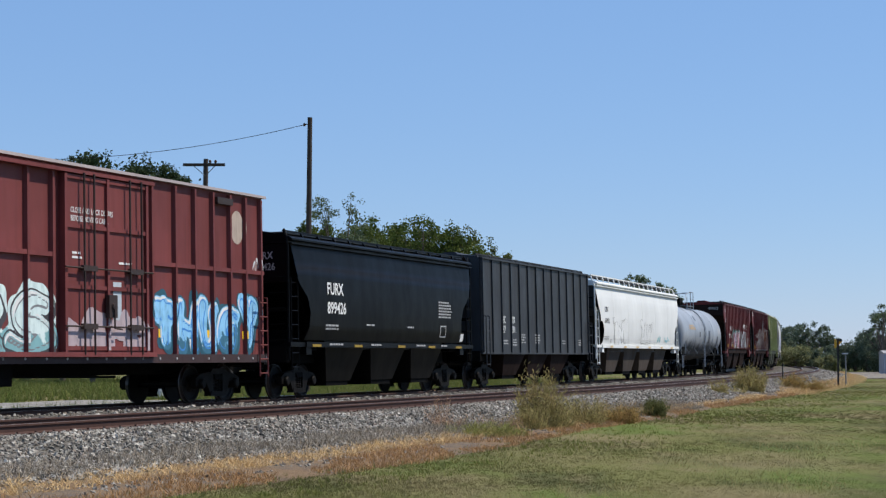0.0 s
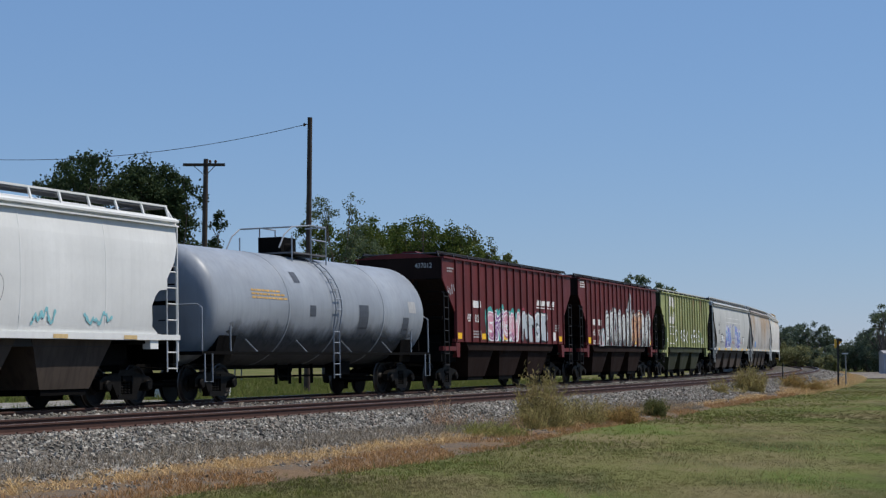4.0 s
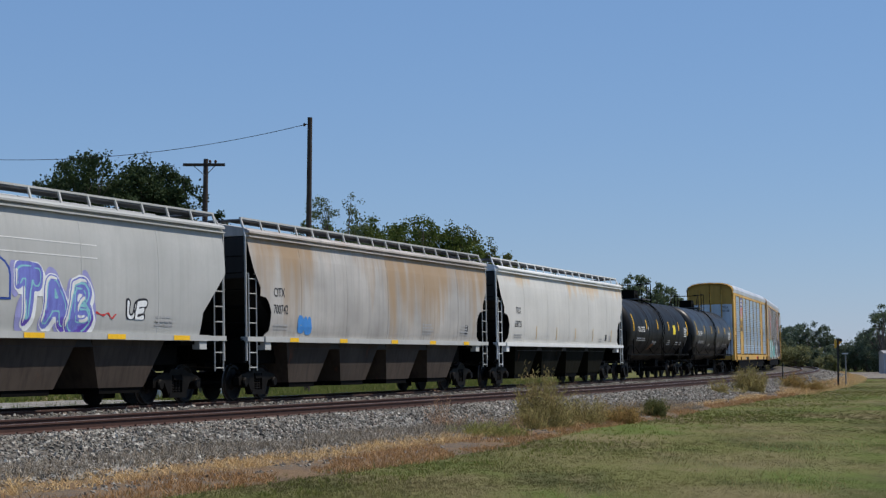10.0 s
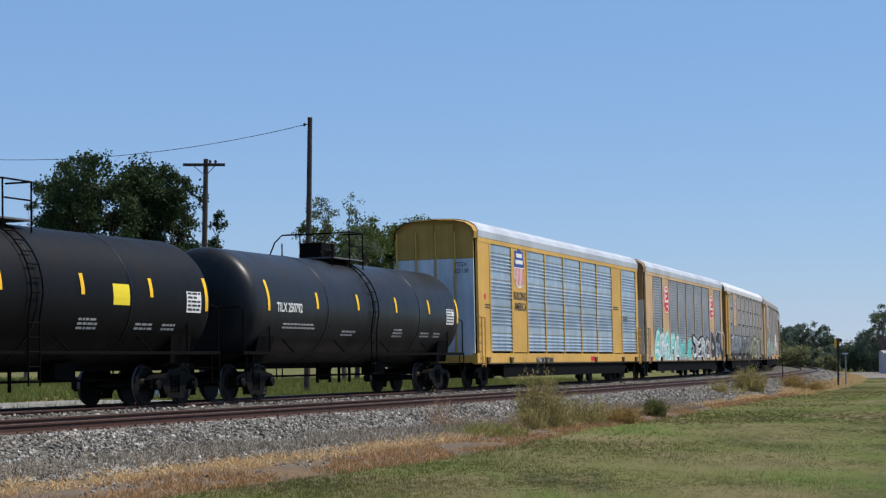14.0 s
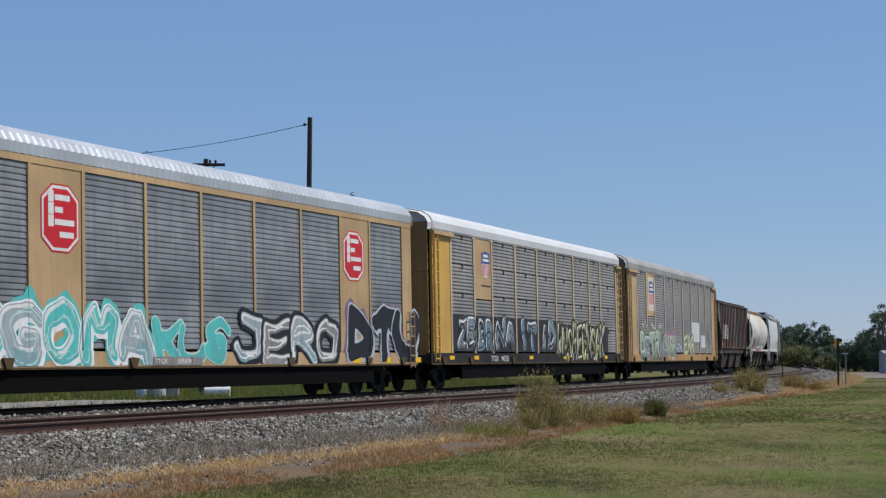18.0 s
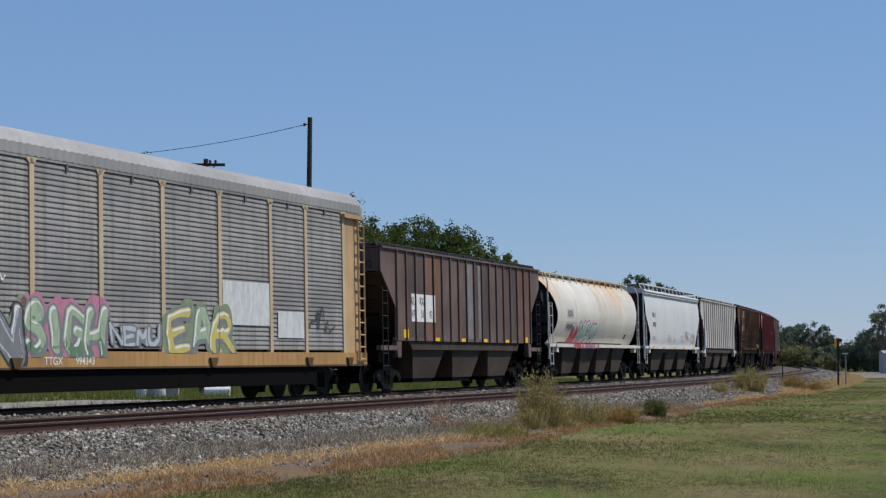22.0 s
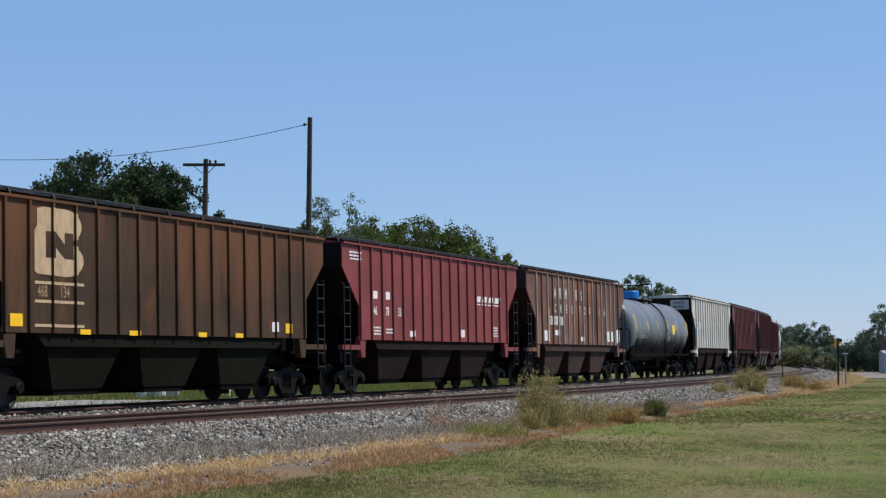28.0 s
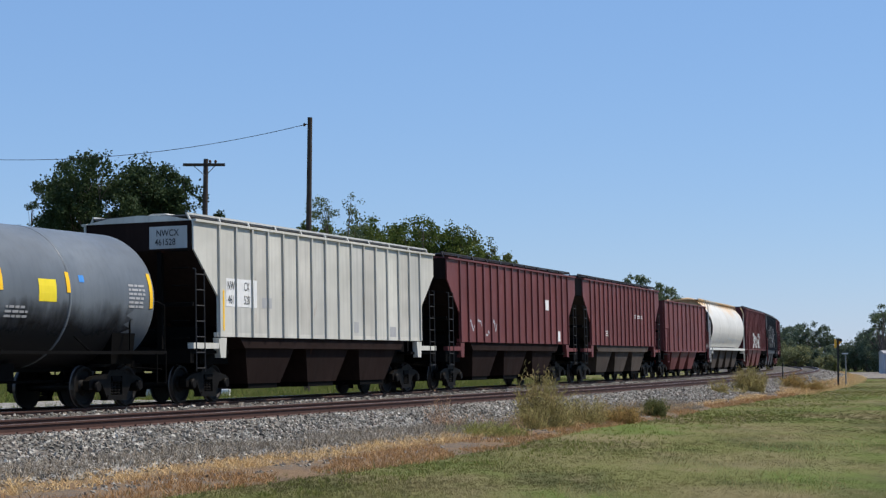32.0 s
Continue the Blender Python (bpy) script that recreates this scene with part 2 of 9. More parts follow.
def outline(pts, w):
    """A thick line through points as one closed outline that swells and tapers."""
    left, right = [], []
    n = len(pts)
    for i, (x, z) in enumerate(pts):
        x0, z0 = pts[max(0, i - 1)]
        x1, z1 = pts[min(n - 1, i + 1)]
        d = math.hypot(x1 - x0, z1 - z0) or 1.0
        k = w / 2 * (0.75 + 0.35 * math.sin(i * 1.3))
        nx, nz = -(z1 - z0) / d * k, (x1 - x0) / d * k
        left.append((x + nx, z + nz))
        right.append((x - nx, z - nz))
    vs = left + right
    return vs, [[i, i + 1, n + i + 1, n + i] for i in range(n - 1)]


# bent and straight strokes of sprayed letters, in a unit box
GLYPHS = {
    "A": "0 0 .38 1 .62 1 1 0/.18 .36 .82 .36", "B": "0 0 0 1 .6 1 .95 .85 .9 .6 .5 .52/.5 .52 1 .42 1 .1 .6 0 0 0", "C": "1 .8 .7 1 .25 1 0 .72 0 .28 .25 0 .7 0 1 .22",
    "D": "0 0 0 1 .55 1 1 .7 1 .3 .55 0 0 0", "E": "1 1 0 1 0 0 1 0/0 .5 .8 .5", "G": "1 .82 .7 1 .25 1 0 .7 0 .3 .25 0 .75 0 1 .25 1 .48 .55 .48", "H": "0 0 0 1/1 0 1 1/0 .5 1 .5",
    "I": ".5 0 .5 1", "J": ".2 1 1 1 .85 1 .85 .3 .6 0 .2 0 0 .3", "K": "0 0 0 1/1 1 .1 .45/.3 .6 1 0", "L": "0 1 0 0 1 0 1 .2", "M": "0 0 .1 1 .5 .4 .9 1 1 0", "N": "0 0 0 1 1 0 1 1",
    "O": ".5 1 .1 .85 0 .5 .1 .15 .5 0 .9 .15 1 .5 .9 .85 .5 1", "R": "0 0 0 1 .65 1 .95 .8 .85 .55 .1 .48/.45 .5 1 0", "S": "1 .85 .65 1 .2 .95 .05 .72 .35 .55 .7 .47 .98 .27 .8 .03 .35 0 0 .18",
    "T": "0 .86 0 1 1 1 1 .86/.5 1 .5 0", "U": "0 1 0 .3 .25 0 .75 0 1 .3 1 1", "W": "0 1 .2 0 .5 .6 .8 0 1 1", "Y": "0 1 .5 .5 1 1/.5 .5 .5 0", "Z": "0 1 1 1 0 0 1 0"}


def letter_lines(ch, x0, x1, z0, z1, rnd, lean):
    """The strokes of one letter as short straight pieces, bent a little by hand."""
    out = []
    for run in GLYPHS[ch].split("/"):
        v = [float(q) for q in run.split()]
        pts = [(v[k] + rnd.uniform(-0.07, 0.07), v[k + 1] + rnd.uniform(-0.06, 0.06)) for k in range(0, len(v), 2)]
        if len(pts) > 4:
            q = [pts[0]]
            for a, b in zip(pts, pts[1:]):
                q += [(0.75 * a[0] + 0.25 * b[0], 0.75 * a[1] + 0.25 * b[1]), (0.25 * a[0] + 0.75 * b[0], 0.25 * a[1] + 0.75 * b[1])]
            pts = q + [pts[-1]]
        pts = [(x0 + (x1 - x0) * (a + lean * (b - 0.5)), z0 + (z1 - z0) * b) for a, b in pts]
        out += [(*a, *b) for a, b in zip(pts, pts[1:])]
    return out


def far_from(X, Z, lines, half):
    """Distance of each place from the strokes, less their half width."""
    best = np.full(X.shape, 99.0)
    for ax, az, bx, bz in lines:
        dx, dz = bx - ax, bz - az
        u = ((X - ax) * dx + (Z - az) * dz) / (dx * dx + dz * dz + 1e-9)
        u = np.clip(u, 0, 1)
        best = np.minimum(best, np.hypot(X - ax - u * dx, Z - az - u * dz))
    return best - half


def region(F, xs, zs):
    """Corners and faces of the area where F is below zero: whole cells joined into runs, cells on the rim cut along it."""
    vs, fs = [], []

    def face(pts):
        k = len(vs)
        vs.extend(pts)
        fs.append(list(range(k, k + len(pts))))
    inside = F < 0
    count = inside[:-1, :-1].astype(int) + inside[1:, :-1] + inside[1:, 1:] + inside[:-1, 1:]
    for j in range(len(zs) - 1):
        row = count[:, j]
        i = 0
        while i < len(row):
            if row[i] == 4:
                k = i
                while k < len(row) and row[k] == 4:
                    k += 1
                face([(xs[i], zs[j]), (xs[k], zs[j]), (xs[k], zs[j + 1]), (xs[i], zs[j + 1])])
                i = k
                continue
            if row[i]:
                ring = [(xs[i], zs[j], F[i, j]), (xs[i + 1], zs[j], F[i + 1, j]), (xs[i + 1], zs[j + 1], F[i + 1, j + 1]), (xs[i], zs[j + 1], F[i, j + 1])]
                pts = []
                for (ax, az, fa), (bx, bz, fb) in zip(ring, ring[1:] + ring[:1]):
                    if fa < 0:
                        pts.append((ax, az))
                    if (fa < 0) != (fb < 0):
                        u = fa / (fa - fb)
                        pts.append((ax + u * (bx - ax), az + u * (bz - az)))
                if len(pts) > 2:
                    face(pts)
            i += 1
    return vs, fs


def sprayed(c, word, x0, x1, z0, z1, fills, edge, seed, cloud=None, fat=0.34, lean=0.0, rim=0.045, drop=0.07, shine=True, haze=0.16, step=0.045, up=0.0, inner=None):
    """Fat sprayed letters on a car's side: a soft ground, a dark rim with a drop edge, fills and thin highlights."""
    car, depth, cuts, hl, zc = c
    rnd = random.Random(seed)
    pad = haze + rim + 0.12
    floor = z0 - 0.03
    xs = [x0 - pad + step * k for k in range(int((x1 - x0 + 2 * pad) / step) + 1)]
    zs = [floor + step * k for k in range(int((z1 - floor + pad) / step) + 1)]
    X, Z = np.meshgrid(np.array(xs), np.array(zs), indexing="ij")
    WX = X + 0.05 * np.sin(3.3 * Z + 0.9 * X + seed) + 0.03 * np.sin(7.0 * Z - 2.1 * X)
    WZ = Z + 0.06 * np.sin(1.7 * X + seed) + 0.025 * np.sin(5.3 * X + 2.0 * Z)
    letters = [(i, ch) for i, ch in enumerate(word) if ch != " "]
    w = (x1 - x0) / len(word)
    swell = 1.0 + 0.28 * np.sin(2.6 * X + 3.1 * Z + seed)
    F, S = [], []
    for i, ch in letters:
        half = fat * min(w, 0.8 * (z1 - z0)) / 2
        rise = rnd.uniform(-0.06, 0.06) * (z1 - z0)
        lines = letter_lines(ch, x0 + w * i + half, x0 + w * (i + 1.06) - half, z0 + half, z1 - half + rise, rnd, lean)
        F.append(far_from(WX, WZ, lines, half * swell))
        S.append(far_from(WX - 0.05, WZ + 0.06, lines, half * swell))
    whole = np.minimum.reduce(F)
    cut_low = floor + 0.02 - Z
    if cloud is not None:
        ragged = 0.07 * np.sin(4.1 * X + 1.3 * seed) + 0.05 * np.sin(9.0 * X + 3 * Z) + 0.04 * np.sin(6.3 * Z - 5 * X)
        lay("graffiti_ground", region(np.maximum(whole - haze - ragged, cut_low), xs, zs), cloud, car, depth, cuts, zc, 0.004 + up, "sprayed ground colour")
    if edge is not None:
        rimmed = whole - rim
        if drop:
            k = max(1, round(drop / step))
            fell = np.full(whole.shape, 9.0)
            fell[k:, :-k] = whole[:-k, k:]
            rimmed = np.minimum(rimmed, fell - rim * 0.5)
        lay("graffiti_edge", region(np.maximum(rimmed, cut_low), xs, zs), edge, car, depth, cuts, zc, 0.007 + up, "sprayed outline")
    for k in range(len(F)):
        f = np.maximum(F[k], cut_low)
        if edge is not None and k + 1 < len(F):
            f = np.maximum(f, -(F[k + 1] - rim))
        if not (f < 0).any():
            continue
        lay("graffiti_letter", region(f, xs, zs), fills[k % len(fills)], car, depth, cuts, zc, 0.010 + up, "fat sprayed letter")
        if inner is not None:
            g = np.maximum(np.abs(F[k] + 0.55 * half) - 0.022, f)
            if (g < 0).any():
                lay("graffiti_line", region(g, xs, zs), inner, car, depth, cuts, zc, 0.012 + up, "thin line inside a sprayed letter")
        if shine:
            g = np.maximum(np.maximum(f + 0.03, -(S[k] + 0.035)), Z - z1 - 0.05)
            if (g < 0).any():
                lay("graffiti_shine", region(g, xs, zs), M_WHITEP, car, depth, cuts, zc, 0.013 + up, "thin white highlight")


def tag_line(parent, x0, x1, z0, z1, material, depth, seed, cuts=(), zcuts=(), turns=14, w=0.035):
    """A thin scrawl."""
    rnd = random.Random(seed)
    pts = [(x0 + (x1 - x0) * (i / turns + rnd.uniform(-0.05, 0.05)), rnd.uniform(z0, z1)) for i in range(turns + 1)]
    fine = []
    for p, q, r in zip(pts, pts[1:], pts[2:]):
        for k in range(4):
            a = k / 4
            m0 = ((p[0] + q[0]) / 2, (p[1] + q[1]) / 2)
            m1 = ((q[0] + r[0]) / 2, (q[1] + r[1]) / 2)
            fine.append(((1 - a) ** 2 * m0[0] + 2 * a * (1 - a) * q[0] + a * a * m1[0], (1 - a) ** 2 * m0[1] + 2 * a * (1 - a) * q[1] + a * a * m1[1]))
    lay("graffiti_line", outline(fine, w), material, parent, depth, cuts, zcuts, 0.008, "thin sprayed scrawl", 0.00003)


def bars(x, z, w, rows, h=0.05, gap=0.045, seed=0):
    """Small writing as plain bars, its lower left at x, z."""
    rnd = random.Random(seed)
    out = []
    for r in range(rows):
        a = 0.0
        while a < w * rnd.uniform(0.75, 1.0):
            b = rnd.uniform(0.08, 0.25)
            out.append(block(x + a, x + min(a + b, w), z + r * (h + gap), z + r * (h + gap) + h))
            a += b + 0.04
    return joined(out)

# ---- running gear, shared by all cars ----
_gear = {}
WHEEL_R = 0.457


def gear():
    if _gear:
        return _gear
    def keep(key, bm, mat, smooth=False):
        bmesh.ops.recalc_face_normals(bm, faces=bm.faces)
        me = bpy.data.meshes.new(key)
        bm.to_mesh(me)
        bm.free()
        if smooth:
            me.shade_smooth()
        me.materials.append(mat)
        _gear[key] = me
    b = bmesh.new()
    left = [(-1.14, 0.38), (-1.14, 0.58), (-0.95, 0.67), (-0.42, 0.74), (-0.24, 0.68), (-0.24, 0.24), (-0.40, 0.18), (-0.62, 0.50), (-0.90, 0.54), (-0.96, 0.38)]
    prism(b, left, -0.08, 0.08)
    prism(b, [(-x, z) for x, z in left[::-1]], -0.08, 0.08)
    prism(b, [(-0.44, 0.68), (-0.30, 0.82), (0.30, 0.82), (0.44, 0.68)], -0.09, 0.09)
    prism(b, [(-0.42, 0.14), (-0.38, 0.26), (0.38, 0.26), (0.42, 0.14)], -0.10, 0.10)
    for s in (-0.88, 0.88):
        spun(b, [(-0.17, 0.10), (-0.14, 0.13), (0.14, 0.13), (0.17, 0.10)], 14, "y", (s, 0, WHEEL_R))
    keep("sideframe", b, M_TRUCK)
    b = bmesh.new()
    for s in (-0.15, 0.0, 0.15):
        for k in range(6):
            spun(b, [(0.27 + k * 0.062, 0.045), (0.285 + k * 0.062, 0.066), (0.31 + k * 0.062, 0.066), (0.325 + k * 0.062, 0.045)], 10, "z", (s, 0, 0))
    keep("spring_group", b, M_TRUCK)
    b = bmesh.new()
    hexa(b, [(-0.2, -1.1, 0.56), (0.2, -1.1, 0.56), (0.2, 1.1, 0.56), (-0.2, 1.1, 0.56)], [(-0.17, -1.05, 0.74), (0.17, -1.05, 0.74), (0.17, 1.05, 0.74), (-0.17, 1.05, 0.74)])
    spun(b, [(0.7, 0.26), (0.86, 0.26)], 16, "z")
    box(b, -0.75, -0.6, -0.75, 0.75, 0.38, 0.5)
    box(b, 0.6, 0.75, -0.75, 0.75, 0.38, 0.5)
    keep("truck", b, M_UNDER)
    b = bmesh.new()
    for s in (-1, 1):
        spun(b, [(s * 0.66, 0.15), (s * 0.665, 0.40), (s * 0.67, 0.487), (s * 0.70, 0.485), (s * 0.715, WHEEL_R), (s * 0.795, WHEEL_R - 0.008), (s * 0.80, 0.40), (s * 0.76, 0.36), (s * 0.74, 0.20), (s * 0.80, 0.16), (s * 0.80, 0.08)], 28, "y")
    rod(b, (0, -0.9, 0), (0, 0.9, 0), 0.085, 12)
    keep("wheelset", b, M_WHEEL)
    for f in _gear["wheelset"].polygons:
        f.material_index = 0
    _gear["wheelset"].materials.append(M_TREAD)
    for f in _gear["wheelset"].polygons:
        c = f.center
        r = math.hypot(c.x, c.z)
        if r > 0.44 and abs(c.y) > 0.7:
            f.material_index = 1
    b = bmesh.new()
    box(b, 0.0, 0.42, -0.09, 0.09, 0.76, 0.98)
    prism(b, [(0.38, 0.72), (0.66, 0.72), (0.66, 1.02), (0.38, 1.02)], -0.15, 0.05)
    prism(b, [(0.48, 0.70), (0.63, 0.70), (0.63, 1.04), (0.48, 1.04)], 0.05, 0.17)
    rod(b, (0.1, -0.09, 0.9), (0.05, -1.3, 0.82), 0.016)
    keep("coupler", b, M_TRUCK)
    b = bmesh.new()
    bent(b, [(-0.05, -0.35, 0.80), (0.12, -0.36, 0.72), (0.34, -0.30, 0.42), (0.55, -0.22, 0.40), (0.62, -0.2, 0.5)], 0.024, 7)
    keep("air_hose", b, plain("rubber_hose", (0.10, 0.10, 0.10), 0.6))
    return _gear


wheelsets, train = [], []


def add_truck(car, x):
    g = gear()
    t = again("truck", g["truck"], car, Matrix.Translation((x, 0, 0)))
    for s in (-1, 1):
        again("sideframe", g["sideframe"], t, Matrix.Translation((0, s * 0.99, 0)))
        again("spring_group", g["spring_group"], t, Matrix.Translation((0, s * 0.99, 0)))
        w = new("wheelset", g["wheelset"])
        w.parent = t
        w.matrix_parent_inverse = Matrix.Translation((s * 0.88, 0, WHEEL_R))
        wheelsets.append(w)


def add_ends(car, hl):
    g = gear()
    for s in (-1, 1):
        turn = Matrix.Translation((s * hl, 0, 0)) @ pose(0, 0, 0, 0, 0, 0 if s > 0 else 180)
        again("coupler", g["coupler"], car, turn)
        again("air_hose", g["air_hose"], car, turn)


def ladder(car, x0, x1, y, z0, z1, rungs, mat, label="", r=0.022):
    b = bmesh.new()
    for x in (x0, x1):
        rod(b, (x, y, z0), (x, y, z1), r, 5)
        rod(b, (x, y, z1), (x, y * 0.95, z1 + 0.02), r, 5)
    for k in range(rungs):
        z = z0 + 0.08 + (z1 - z0 - 0.2) * k / max(1, rungs - 1)
        rod(b, (x0, y, z), (x1, y, z), r * 0.8, 5)
    return part("ladder", b, mat, car, label)


def make_car(index, name, label, category="freight car"):
    """The car between coupling planes index and index + 1."""
    a, b = CPL[index], CPL[index + 1]
    car = thing(name, label, category, "freight train")
    hl = (b - a) / 2 - 0.62
    train.append((car, (a + b) / 2, 2 * hl - 3.4))
    return car, hl


def underframe(car, hl, mat, zs=1.3, plat=None, inset=2.0):
    """Centre sill, end sills, end platforms, dark boxes that close the gaps over the trucks."""
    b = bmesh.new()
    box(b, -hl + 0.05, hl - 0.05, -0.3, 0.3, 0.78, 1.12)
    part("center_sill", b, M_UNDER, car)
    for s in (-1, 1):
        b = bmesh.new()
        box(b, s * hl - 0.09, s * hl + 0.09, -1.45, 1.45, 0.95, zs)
        # near black by default, so the shade between cars is in the colour
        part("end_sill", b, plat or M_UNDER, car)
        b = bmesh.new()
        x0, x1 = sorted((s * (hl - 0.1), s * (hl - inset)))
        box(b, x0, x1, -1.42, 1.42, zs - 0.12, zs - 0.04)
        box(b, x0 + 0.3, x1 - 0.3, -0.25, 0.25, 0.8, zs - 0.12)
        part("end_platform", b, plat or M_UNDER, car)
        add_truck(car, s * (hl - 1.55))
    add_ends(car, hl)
    # solid dark box added to close the see-through gap above each truck
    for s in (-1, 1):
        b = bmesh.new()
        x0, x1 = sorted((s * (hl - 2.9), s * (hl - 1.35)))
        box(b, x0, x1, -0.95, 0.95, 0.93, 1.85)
        part("gap_filler", b, M_UNDER, car)


def walkway(car, hl, zroof, ztop, mat, y=1.2, step=1.15, deck=0.55, slab=M_GRATE, deck_drop=0.05):
    """Roof running board with its posts and edge rail, along the near and the far edge and across the ends."""
    n = max(4, round(2 * hl / step))
    for s in (-1, 1):
        b = bmesh.new()
        y0, y1 = sorted((s * y, s * (y - deck)))
        box(b, -hl + 0.1, hl - 0.1, y0, y1, ztop - 0.035 - deck_drop, ztop - deck_drop)
        part("running_board", b, slab, car)
        b = bmesh.new()
        box(b, -hl + 0.1, hl - 0.1, s * y - 0.022, s * y + 0.022, ztop - 0.045, ztop)
        part("edge_rail", b, mat, car)
        for k in range(n + 1):
            x = -hl + 0.14 + (2 * hl - 0.28) * k / n
            b = bmesh.new()
            hexa(b, [(x - 0.03, s * (y + 0.10) - 0.02, zroof - 0.08), (x + 0.03, s * (y + 0.10) - 0.02, zroof - 0.08), (x + 0.03, s * (y + 0.10) + 0.02, zroof - 0.08), (x - 0.03, s * (y + 0.10) + 0.02, zroof - 0.08)],
                 [(x - 0.03, s * y - 0.02, ztop - 0.02), (x + 0.03, s * y - 0.02, ztop - 0.02), (x + 0.03, s * y + 0.02, ztop - 0.02), (x - 0.03, s * y + 0.02, ztop - 0.02)])
            part("post", b, mat, car)
    for s in (-1, 1):
        b = bmesh.new()
        x0, x1 = sorted((s * (hl - 0.1), s * (hl - 0.65)))
        box(b, x0, x1, -y + deck + 0.01, y - deck - 0.01, ztop - 0.04 - deck_drop, ztop - deck_drop)
        part("end_board", b, slab, car)


def hatches(car, hl, z, mat, round_lids=False):
    n = 10 if round_lids else 6
    for k in range(n):
        x = -hl + 1.0 + (2 * hl - 2.0) * (k + 0.5) / n
        b = bmesh.new()
        if round_lids:
            spun(b, [(z - 0.05, 0.36), (z + 0.10, 0.36), (z + 0.13, 0.30), (z + 0.16, 0.08)], 14, "z", (x, 0, 0))
        else:
            w = (2 * hl - 2.0) / n / 2 - 0.05
            along(b, [(-0.32, z - 0.05), (-0.32, z + 0.08), (-0.2, z + 0.14), (0.2, z + 0.14), (0.32, z + 0.08), (0.32, z - 0.05)], x - w, x + w)
        part("hatch", b, mat, car)


def hoppers(car, hl, mat, bays, z=1.5, zb=0.42, inset=2.7, wide=1.40):
    """The discharge funnels below the body, each with its gate."""
    span = 2 * (hl - inset)
    w = span / bays
    for k in range(bays):
        x = -hl + inset + w * (k + 0.5)
        b = bmesh.new()
        lo, hi = 0.26 * w, 0.43 * w
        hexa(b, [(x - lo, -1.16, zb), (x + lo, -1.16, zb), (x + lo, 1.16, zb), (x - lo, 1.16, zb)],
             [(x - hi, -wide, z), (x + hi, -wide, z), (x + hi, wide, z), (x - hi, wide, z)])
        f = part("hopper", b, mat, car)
        b = bmesh.new()
        box(b, x - lo + 0.1, x + lo - 0.1, -1.12, 1.12, zb - 0.13, zb)
        box(b, x - lo - 0.1, x + lo + 0.1, -0.66, -0.60, zb - 0.10, zb - 0.04)
        rod(b, (x - 0.3, -1.05, zb - 0.07), (x - 0.3, 1.05, zb - 0.07), 0.04)
        part("gate", b, M_UNDER, f)


def body_core(car, hl, mat, zt, zend, zlow=1.32, half=1.44, inset=2.9):
    """The closed body behind the side sheets: short upright ends, then slope sheets down to the funnels."""
    b = bmesh.new()
    prism(b, [(-hl + 0.06, zt), (-hl + 0.06, zend), (-hl + inset, zlow), (hl - inset, zlow), (hl - 0.06, zend), (hl - 0.06, zt)], -half, half)
    return part("body", b, mat, car)


def end_frames(car, hl, mat, zt, half=1.46, low=0.75, posts=True):
    """Corner posts, inner end posts, ladders on sides and ends, grab irons, brake wheel."""
    for s in (-1, 1):
        for y in (-half, half):
            if posts:
                b = bmesh.new()
                bent(b, [(s * (hl + 0.02), y * 1.02, 1.0), (s * (hl + 0.02), y * 1.02, zt - 0.1), (s * (hl - 0.06), y * 0.97, zt + 0.1), (s * (hl - 0.12), y * 0.9, zt + 0.3)], 0.03)
                part("corner_post", b, mat, car)
            ladder(car, s * (hl - 0.08), s * (hl - 0.52), y * 1.045, low, 3.2, 7, mat, r=0.02)
        for y in (-0.55, 0.55):
            b = bmesh.new()
            box(b, s * (hl - 0.12) - 0.06, s * (hl - 0.12) + 0.06, y - 0.06, y + 0.06, 1.0, zt - 0.75)
            part("end_post", b, M_UNDER, car)
        for k in range(6):
            b = bmesh.new()
            z = 1.55 + k * 0.42
            rod(b, (s * (hl + 0.06), -half + 0.05, z), (s * (hl + 0.06), -half + 0.5, z), 0.016, 5)
            part("grab_iron", b, M_UNDER, car)
        b = bmesh.new()
        box(b, s * (hl - 0.05) - 0.05, s * (hl - 0.05) + 0.05, -half, half, 2.32, 2.42)
        part("crossbar", b, M_UNDER, car)
    b = bmesh.new()
    spun(b, [(-hl - 0.10, 0.24), (-hl - 0.07, 0.27), (-hl - 0.04, 0.24)], 18, "x", (0, 0.75, 2.3))
    part("brake_wheel", b, M_UNDER, car)
    b = bmesh.new()
    spun(b, [(-hl + 0.45, 0.10), (-hl + 0.5, 0.22), (-hl + 1.3, 0.22), (-hl + 1.35, 0.10)], 14, "x", (0, 0.35, 1.6))
    part("air_reservoir", b, M_UNDER, car)


RIB_W, RIB_Y = 0.036, 1.556


